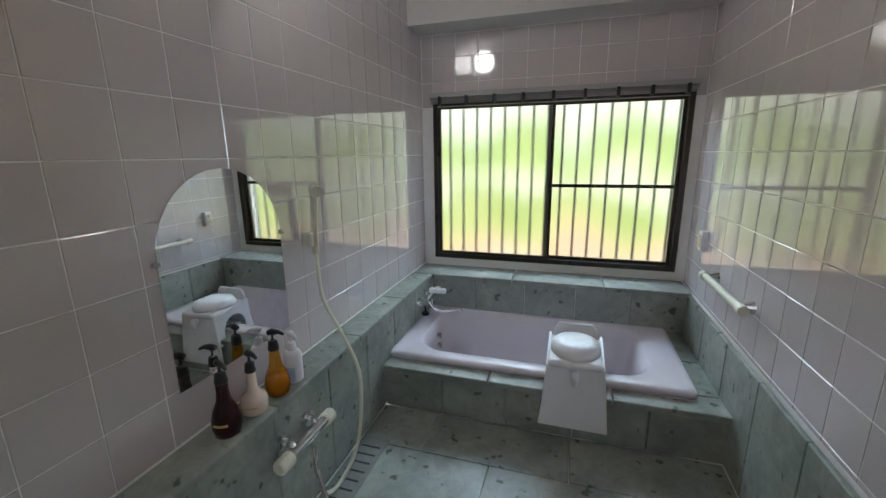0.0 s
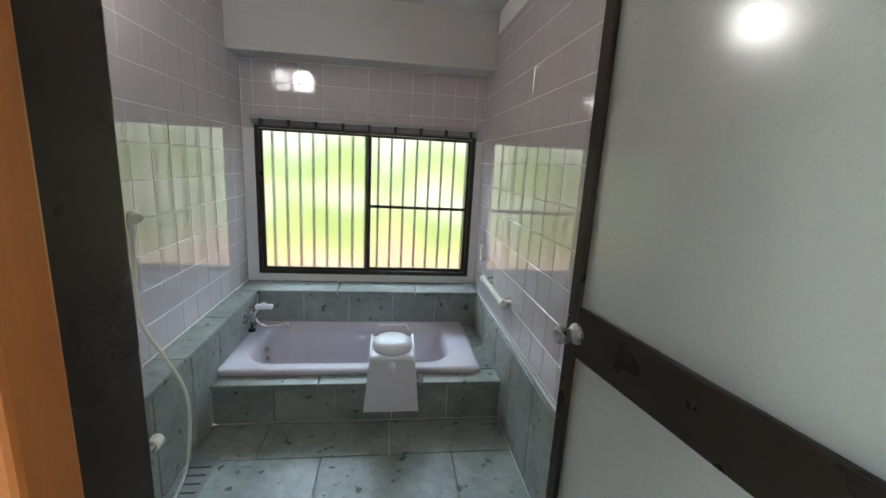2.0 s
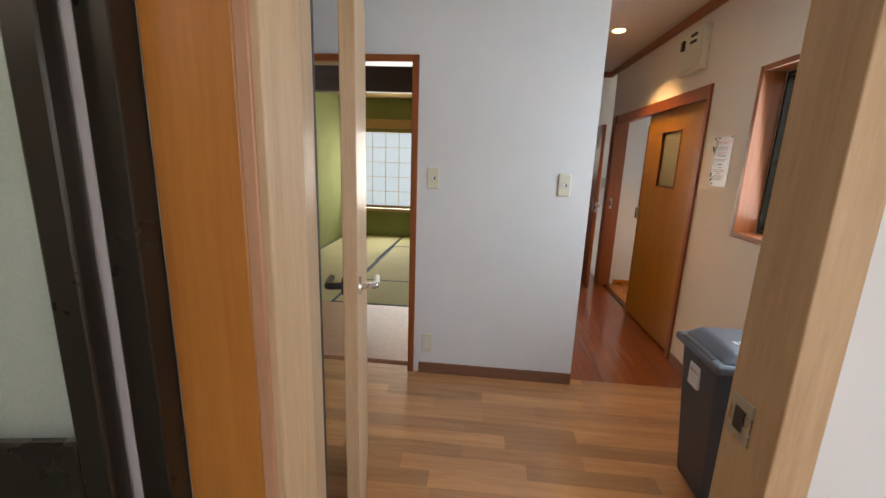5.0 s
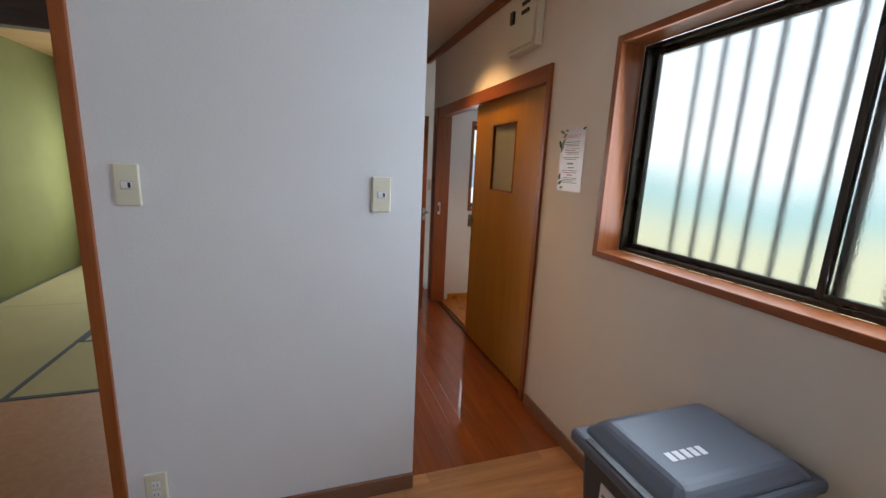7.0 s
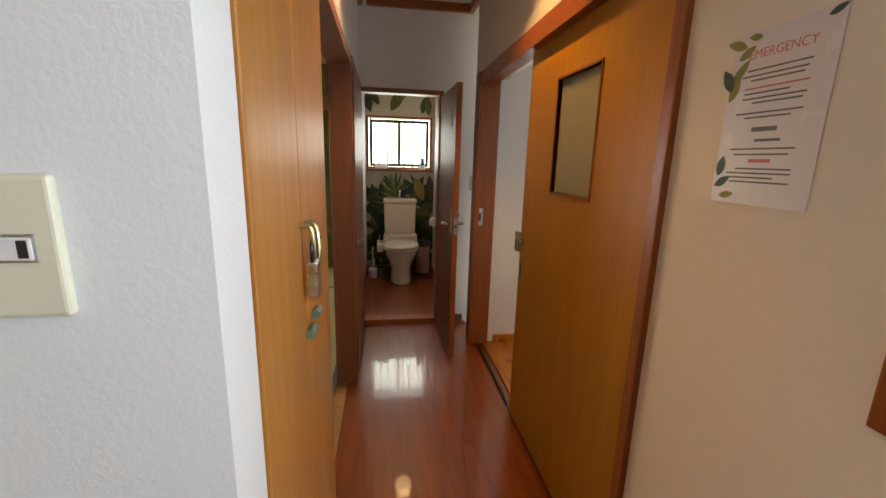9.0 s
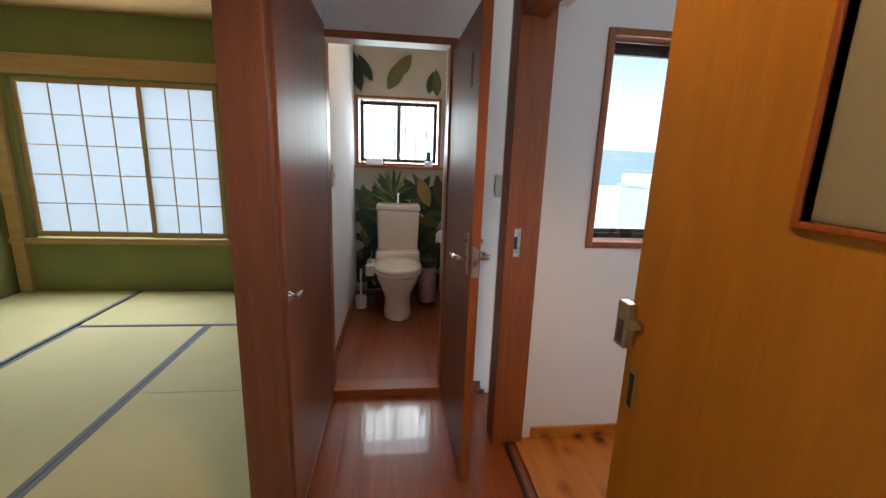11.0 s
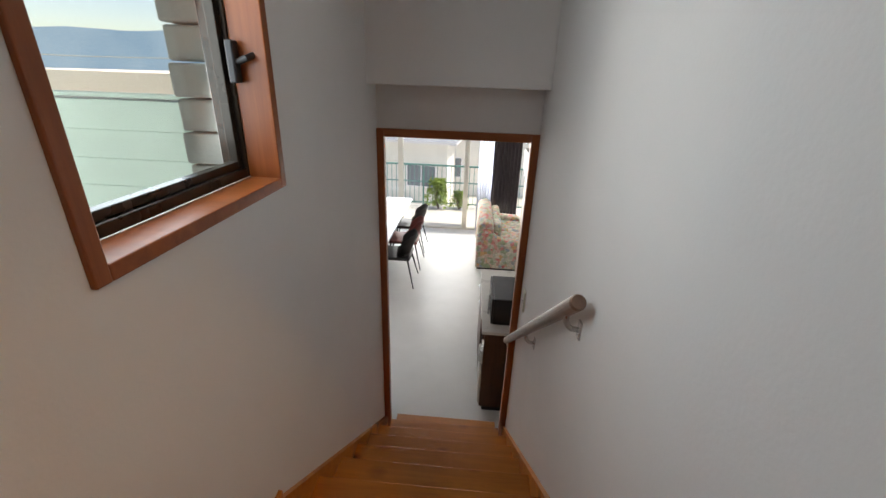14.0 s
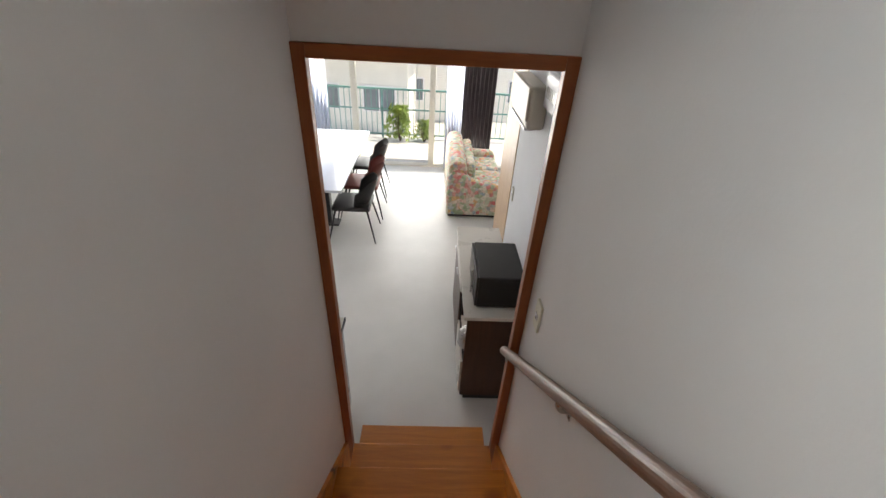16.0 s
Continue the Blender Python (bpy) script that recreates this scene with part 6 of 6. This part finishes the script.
# low fridge just inside the opening
fg = thing("low_fridge", (5.49, -4.94, ZL), "low grey fridge with a black top edge", "fridge")
part("body", boxm(-0.27, 0.27, -0.28, 0.27, 0.02, 0.90, 0.012), paint("grey_enamel", (0.34, 0.36, 0.40), 0.3), fg)
part("top", boxm(-0.285, 0.285, -0.29, 0.28, 0.90, 0.93, 0.010), IVORY, fg)
part("edge_trim", boxm(-0.291, -0.284, -0.29, 0.28, 0.895, 0.93, 0.002), BLACK, fg)
part("foot", boxm(-0.25, 0.25, -0.26, 0.26, 0.0, 0.02), BLACK, fg)

# tall sliding windows
CREAMF = paint("cream_aluminium", (0.66, 0.63, 0.55), 0.4)
lw = thing("window_living", (0, 0, 0), "tall cream-framed sliding glass doors to the balcony", "window", kind="structure")
for x in (3.25, 4.66, 6.02, 7.62):
    part("window_frame", boxm(x - 0.05, x + 0.05, -10.53, -10.44, ZL, 0.62, 0.005), CREAMF, lw)
part("window_sill", boxm(3.2, 7.7, -10.55, -10.42, ZL - 0.03, ZL + 0.03, 0.004), CREAMF, lw)
part("head", boxm(3.2, 7.7, -10.55, -10.42, 0.58, 0.62, 0.004), CREAMF, lw)
for a, b in ((3.30, 4.61), (4.71, 5.97), (6.07, 7.57)):
    g = part("pane", boxm(a, b, -10.49, -10.485, ZL + 0.03, 0.58), CLEAR, lw)
    g.visible_shadow = False


def curtain(name, x0, x1, y, z0, z1, mat, label, folds, amp=0.03):
    c = thing(name, ((x0 + x1) / 2, y, z0), label, "curtain")
    bm = bmesh.new()
    n = folds * 8
    cols = []
    for k in range(n + 1):
        u = k / n
        x = -(x1 - x0) / 2 + (x1 - x0) * u
        yy = amp * math.sin(2 * math.pi * folds * u) + amp * 0.3 * math.sin(7.3 * u + 1)
        cols.append([bm.verts.new((x, yy * s, z)) for z, s in ((0.01, 1.15), ((z1 - z0) * 0.5, 1.0), (z1 - z0, 0.6))])
    for p, q in zip(cols, cols[1:]):
        for k in range(2):
            bm.faces.new((p[k], q[k], q[k + 1], p[k + 1]))
    bmesh.ops.solidify(bm, geom=bm.faces[:], thickness=0.003)
    part("cloth", bm, mat, c, "", True)
    return c


TAUPE = paint("taupe_curtain", (0.085, 0.072, 0.075), 0.9, 0.15, 0.2, 200)
curtain("sheer_curtain", 4.12, 4.42, -10.36, ZL, 0.56, SHEER, "gathered white sheer curtain", 6)
curtain("drape", 3.60, 4.14, -10.28, ZL, 0.56, TAUPE, "dark taupe drape gathered at the window", 8, 0.04)
curtain("sheer_curtain", 6.45, 6.95, -10.36, ZL, 0.56, SHEER, "gathered white sheer curtain", 8)
curtain("drape", 6.95, 7.35, -10.28, ZL, 0.56, TAUPE, "dark taupe drape gathered at the window", 6, 0.04)
rodc = thing("curtain_rail", (5.4, -10.33, 0.57), "white curtain rail above the windows", "curtain rail")
part("rail", boxm(-2.2, 2.2, -0.06, 0.06, -0.01, 0.012, 0.003), PLASTIC, rodc)

# ---- outdoors ----
CONC = paint("balcony_concrete", (0.55, 0.54, 0.52), 0.8, 0.1, 0.3, 40)
ASPH = paint("dry_ground", (0.55, 0.54, 0.50), 0.9, 0.2, 0.3, 4)
structure("ground", boxm(-400, 400, -400, 400, -5.2, -5.0), ASPH, "pale sunlit ground reaching the horizon")
structure("pavement_balcony", boxm(2.5, 9.0, -12.3, -10.55, ZL - 0.25, ZL - 0.04, 0.01), CONC, "pale concrete balcony deck")
TEAL = paint("teal_rail", (0.12, 0.30, 0.27), 0.45)
rl2 = thing("balcony_railing", (5.75, -12.15, ZL - 0.04), "teal metal balcony railing with upright bars", "railing")
part("top_rail", boxm(-3.2, 3.2, -0.025, 0.025, 1.03, 1.07, 0.006), TEAL, rl2)
part("mid_rail", boxm(-3.2, 3.2, -0.012, 0.012, 0.62, 0.65, 0.004), TEAL, rl2)
part("low_rail", boxm(-3.2, 3.2, -0.012, 0.012, 0.08, 0.11, 0.004), TEAL, rl2)
for k in range(5):
    part("post", boxm(-3.2 + 1.6 * k - 0.02, -3.2 + 1.6 * k + 0.02, -0.02, 0.02, 0, 1.04, 0.003), TEAL, rl2)
for k in range(58):
    if k % 14 != 0:
        part("bar", boxm(-3.2 + 0.1143 * k - 0.007, -3.2 + 0.1143 * k + 0.007, -0.007, 0.007, 0.10, 1.04), TEAL, rl2)
LEAFG = paint("shrub_leaf", (0.26, 0.38, 0.07), 0.6, 0.3, 0.0)


def shrub(x, y, z, w, h, n, seed):
    s = thing("shrub", (x, y, z), "bushy green shrub in sunlight by the railing", "shrub")
    rr = random.Random(seed)
    for k in range(5):
        part("branch", rod([(0, 0, 0), (rr.uniform(-w, w) * 0.4, rr.uniform(-0.1, 0.1), h * 0.5), (rr.uniform(-w, w) * 0.8, rr.uniform(-0.15, 0.15), h * 0.85)], [0.015, 0.01, 0.004], 6), WALNUT, s)
    bm = bmesh.new()
    for k in range(n):
        a, zz = rr.uniform(0, 6.28), rr.random() ** 0.7
        r = w * math.sqrt(rr.random()) * (1.05 - 0.5 * zz) * (0.75 + 0.35 * math.sin(3 * a + 2 * zz))
        c = Vector((r * math.cos(a), r * math.sin(a) * 0.5, 0.05 + h * zz))
        m = Matrix.Translation(c) @ Euler((rr.uniform(0, 3), rr.uniform(0, 3), rr.uniform(0, 6))).to_matrix().to_4x4()
        L = rr.uniform(0.03, 0.06)
        vs_ = [bm.verts.new(m @ Vector(q)) for q in ((-L, 0, 0), (0, L * 0.5, 0.008), (L, 0, 0), (0, -L * 0.5, 0.008))]
        bm.faces.new(vs_)
    tagged(part("foliage", bm, LEAFG, s), kind="stuff")


shrub(5.35, -11.95, ZL - 0.04, 0.38, 0.72, 700, 3)
shrub(4.82, -11.98, ZL - 0.04, 0.28, 0.42, 400, 5)
HWALL = paint("house_wall", (0.80, 0.78, 0.74), 0.85, 0.06, 0.2, 8)
HROOF = paint("slate_roof", (0.30, 0.32, 0.36), 0.6, 0.15, 0.3, 12)
HGLASS = paint("house_window_glass", (0.16, 0.19, 0.22), 0.08)


def house(x, y, w, d, h, rz, roof_h, label):
    hh = thing("house", (x, y, -5.0), label, "house", "", rz)
    part("wall", boxm(-w / 2, w / 2, -d / 2, d / 2, 0, h, 0.02), HWALL, hh)
    bm = bmesh.new()
    e = 0.5
    q = [bm.verts.new(p) for p in ((-w / 2 - e, -d / 2 - e, h), (w / 2 + e, -d / 2 - e, h), (w / 2 + e, d / 2 + e, h), (-w / 2 - e, d / 2 + e, h), (-w / 2 + d * 0.25, 0, h + roof_h), (w / 2 - d * 0.25, 0, h + roof_h))]
    for f in ((0, 1, 2, 3), (0, 4, 5, 1), (1, 5, 2), (2, 5, 4, 3), (3, 4, 0)):
        bm.faces.new([q[k] for k in f])
    part("roof", bm, HROOF, hh)
    part("eaves", boxm(-w / 2 - e, w / 2 + e, -d / 2 - e, d / 2 + e, h - 0.12, h - 0.004), PLASTIC, hh)
    for zz in ([1.0, 3.7] if h > 4.5 else [1.0]):
        for k in range(3):
            xx = -w / 2 + w * (k + 0.5) / 3
            wn_ = part("window", boxm(xx - 0.8, xx + 0.8, d / 2 - 0.02, d / 2 + 0.05, zz, zz + 1.2, 0.01), PLASTIC, hh)
            part("pane", boxm(xx - 0.72, xx - 0.03, d / 2 + 0.03, d / 2 + 0.06, zz + 0.08, zz + 1.12), HGLASS, wn_)
            part("pane", boxm(xx + 0.03, xx + 0.72, d / 2 + 0.03, d / 2 + 0.06, zz + 0.08, zz + 1.12), HGLASS, wn_)
    return hh


house(3.2, -29, 9, 7, 5.6, 4, 1.9, "white two-storey house with grey tiled roof")
house(9.5, -26, 8, 6, 3.4, -6, 1.5, "low white house with dark tiled roof")
house(-5.5, -32, 9, 7, 5.8, 8, 1.9, "white two-storey house with grey tiled roof")
house(14, -38, 10, 7, 6.0, -10, 2.0, "white two-storey house with grey tiled roof")
# hedge and trees on the slope
HEDGE = paint("far_foliage", (0.12, 0.20, 0.06), 0.8, 0.4, 0.3, 6)


def tree(x, y, h, seed):
    t = thing("tree", (x, y, -5.0), "leafy green tree between the houses", "tree")
    rr = random.Random(seed)
    part("trunk", rod([(0, 0, 0), (0.05, 0, h * 0.3), (0.1, 0.05, h * 0.6)], [0.2, 0.15, 0.08], 8), WALNUT, t)
    for k in range(6):
        a = rr.uniform(0, 6.28)
        part("limb", rod([(0.05, 0, h * 0.4), (h * 0.15 * math.cos(a), h * 0.15 * math.sin(a), h * 0.65), (h * 0.28 * math.cos(a), h * 0.28 * math.sin(a), h * 0.8)], [0.07, 0.05, 0.02], 6), WALNUT, t)
    bm = bmesh.new()
    for k in range(900):
        a, u = rr.uniform(0, 6.28), rr.random()
        r = h * 0.32 * math.sqrt(rr.random()) * (0.5 + 0.6 * math.sin(math.pi * (0.15 + 0.8 * u))) * (0.8 + 0.3 * math.sin(4 * a + 5 * u))
        m = Matrix.Translation((r * math.cos(a), r * math.sin(a), h * (0.38 + 0.62 * u))) @ Euler((rr.uniform(0, 3), rr.uniform(0, 3), rr.uniform(0, 6))).to_matrix().to_4x4()
        L = rr.uniform(0.12, 0.28)
        bm.faces.new([bm.verts.new(m @ Vector(q)) for q in ((-L, 0, 0), (0, L * 0.6, 0.04), (L, 0, 0), (0, -L * 0.6, 0.04))])
    tagged(part("crown", bm, HEDGE, t), kind="stuff")


tree(12.5, -21, 6.5, 1)
tree(16, -30, 7.5, 2)
tree(-2, -40, 8, 6)

# siding of the wing seen from the stair window, and glowing hill sheet beyond
SIDING = paint("teal_cream_siding", (0.62, 0.80, 0.74), 0.6, 0.08, 0.1, 30)
nb = thing("siding_wall", (0, 0, 0), "pale teal lap siding on the wing outside the stair window", "wall siding", kind="structure")
for k in range(8):
    bm = boxm(5.27, 8.0, -4.518, -4.505, 0, 0.178)
    bmesh.ops.rotate(bm, cent=(0, -4.512, 0), matrix=Matrix.Rotation(radians(-4), 3, "X"), verts=bm.verts)
    bmesh.ops.translate(bm, vec=(0, 0.006, -0.25 + 0.168 * k), verts=bm.verts)
    part("board", bm, SIDING, nb)
part("roof_edge", boxm(5.27, 8.05, -4.60, -4.47, 1.118, 1.14, 0.004), SIDING, nb)
for z, r in ((1.75, 0.02), (1.15, 0.02)):
    cb = thing("overhead_cable", (0, 0, 0), "pale overhead cable sagging between poles outside", "cable")
    part("wire", rod(curve_pts([(12, -32, z + 0.4), (20, -24, z), (26, -18, z - 0.05), (40, -4, z + 0.5)]), r, 6), BARGREY, cb)
# Flat emissive hill: distance haze and daylight are put into its colour.
HILLB = glow("hill_glow", [(0.3, (0.28, 0.46, 0.66)), (0.7, (0.42, 0.60, 0.78))], 0.05, 0.7)
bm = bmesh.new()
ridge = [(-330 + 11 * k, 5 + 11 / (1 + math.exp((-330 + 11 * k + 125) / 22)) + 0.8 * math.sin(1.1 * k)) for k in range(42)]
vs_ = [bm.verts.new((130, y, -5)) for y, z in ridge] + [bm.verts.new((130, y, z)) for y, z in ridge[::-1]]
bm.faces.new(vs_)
backdrop("backdrop_hill", bm, HILLB, "flat glowing hill sheet with blue haze in its colour")
# rough plaster edge outside the stair window
pe = thing("quoin_edge", (0, 0, 0), "rough grey rendered blocks beside the stair window", "wall edge", kind="structure")
RENDER_ = paint("rough_render", (0.42, 0.44, 0.40), 0.9, 0.2, 0.6, 60)
for k in range(11):
    part("block", boxm(5.27, 5.40, -3.50, -3.372 + 0.010 * (k % 2), 0.92 + 0.095 * k, 1.01 + 0.095 * k, 0.008), RENDER_, pe)

# ---- repeated wall and floor pieces ----
def bevel_piece(w, h, d, bev=0.0022):
    """A thin tile in the local xy plane, face up."""
    bm = bmesh.new()
    lo = [bm.verts.new((x * w / 2, y * h / 2, 0)) for x, y in ((-1, -1), (1, -1), (1, 1), (-1, 1))]
    mid = [bm.verts.new((x * w / 2, y * h / 2, d - bev)) for x, y in ((-1, -1), (1, -1), (1, 1), (-1, 1))]
    hi = [bm.verts.new((x * (w / 2 - bev), y * (h / 2 - bev), d)) for x, y in ((-1, -1), (1, -1), (1, 1), (-1, 1))]
    for p, q in ((lo, mid), (mid, hi)):
        for k in range(4):
            bm.faces.new((p[k], p[(k + 1) % 4], q[(k + 1) % 4], q[k]))
    bm.faces.new(hi)
    return bm


PIECES = {}


def piece(name, w, h, d, mat, parent, m):
    key = (name, round(w, 4), round(h, 4), mat.name)
    if key not in PIECES:
        me = bpy.data.meshes.new(name)
        bm = bevel_piece(w, h, d, 0.0002 if name == "board" else 0.0012)
        bmesh.ops.recalc_face_normals(bm, faces=bm.faces)
        bm.to_mesh(me)
        bm.free()
        me.materials.append(mat)
        PIECES[key] = me
    ob = new(name, PIECES[key])
    ob.parent = parent
    ob.matrix_world = m
    return ob


def tile_wall(wall, m, a0, a1, z0, z1, pitch, gap=0.0035, skip=None):
    """Tiles over a wall; m maps (along, up, out) to the room."""
    nz0, na0 = math.floor(z0 / pitch), math.floor(a0 / pitch)
    rt = random.Random(7)
    a = na0 * pitch
    while a < a1 - 0.004:
        z = nz0 * pitch
        while z < z1 - 0.004:
            p, q, u, v = max(a, a0), min(a + pitch, a1), max(z, z0), min(z + pitch, z1)
            if q - p > 0.012 and v - u > 0.012 and not (skip and skip((p + q) / 2, (u + v) / 2)):
                tilt = Matrix.Rotation(radians(rt.uniform(-0.08, 0.08)), 4, "X") @ Matrix.Rotation(radians(rt.uniform(-0.08, 0.08)), 4, "Y")
                piece("tile", q - p - gap, v - u - gap, 0.0022, TILE, wall, m @ Matrix.Translation(((p + q) / 2, (u + v) / 2, 0)) @ tilt)
            z += pitch
        a += pitch


def axes(origin, along, up):
    x, y = Vector(along), Vector(up)
    z = x.cross(y)
    return Matrix(((x.x, y.x, z.x, origin[0]), (x.y, y.y, z.y, origin[1]), (x.z, y.z, z.z, origin[2]), (0, 0, 0, 1)))


find = {o.name: o for o in scene.objects}
TP, TY, TZ = 0.157, 0.073, 0.012
tile_wall(find["wall_bath_west"], axes((-1.1825, TY, TZ), (0, 1, 0), (0, 0, 1)), -TY, 2.462 - TY, 0.476 - TZ, 2.30, TP)
tile_wall(find["wall_bath_east"], axes((0.5475, 0, TZ), (0, -1, 0), (0, 0, 1)), -2.462, 0.0, 0.465 - TZ, 2.25, TP)
tile_wall(find["wall_bath_north"], axes((0, 2.4625, TZ), (1, 0, 0), (0, 0, 1)), -1.178, 0.543, 0.48 - TZ, 2.036 - TZ, TP, skip=lambda a, z: BW[0] - 0.06 < a < BW[1] + 0.04 and z < BW[3] + 0.02)

# stone slabs of the bath floor, in running bond
fb = find["floor_bath"]
row, y = 0, 1.430
while y > -0.38:
    y2 = max(y - (0.28 if row == 0 else 0.32), -0.38)
    x = -1.05 - (0.34 if row % 2 == 0 else 0.03)
    while x < 0.515:
        a, b = max(x, -1.05), min(x + 0.64, 0.515)
        if b - a > 0.03 and y - y2 > 0.03:
            piece("slab", b - a - 0.004, y - y2 - 0.004, 0.013, STONE, fb, pose((a + b) / 2, (y + y2) / 2, ZB - 0.0145))
        x += 0.64
    y, row = y2, row + 1


# floor boards
def boards(floor, mat, x0, x1, y0, y1, width, length, along, top):
    rb = random.Random(3)
    u0, u1, v0, v1 = (y0, y1, x0, x1) if along == "x" else (x0, x1, y0, y1)
    u, r = u0, 0
    while u < u1 - 0.005:
        uu = min(u + width, u1)
        v = v0 - rb.uniform(0, length)
        while v < v1:
            a, b = max(v, v0), min(v + length, v1)
            if b - a > 0.01:
                lu, lv = uu - u - 0.0005, b - a - 0.0005
                if along == "x":
                    piece("board", round(lv, 3), round(lu, 3), 0.012, mat, floor, pose((a + b) / 2, (u + uu) / 2, top - 0.012))
                else:
                    piece("board", round(lu, 3), round(lv, 3), 0.012, mat, floor, pose((u + uu) / 2, (a + b) / 2, top - 0.012))
            v += length
        u, r = uu, r + 1


boards(find["floor_hall"], FLOORH, 0.70, 2.66, -2.33, 1.2, 0.1, 0.6, "y", 0.0)
boards(find["floor_corridor"], FLOORW, 2.66, 5.49, -2.33, -1.5, 0.075, 0.91, "x", 0.0)
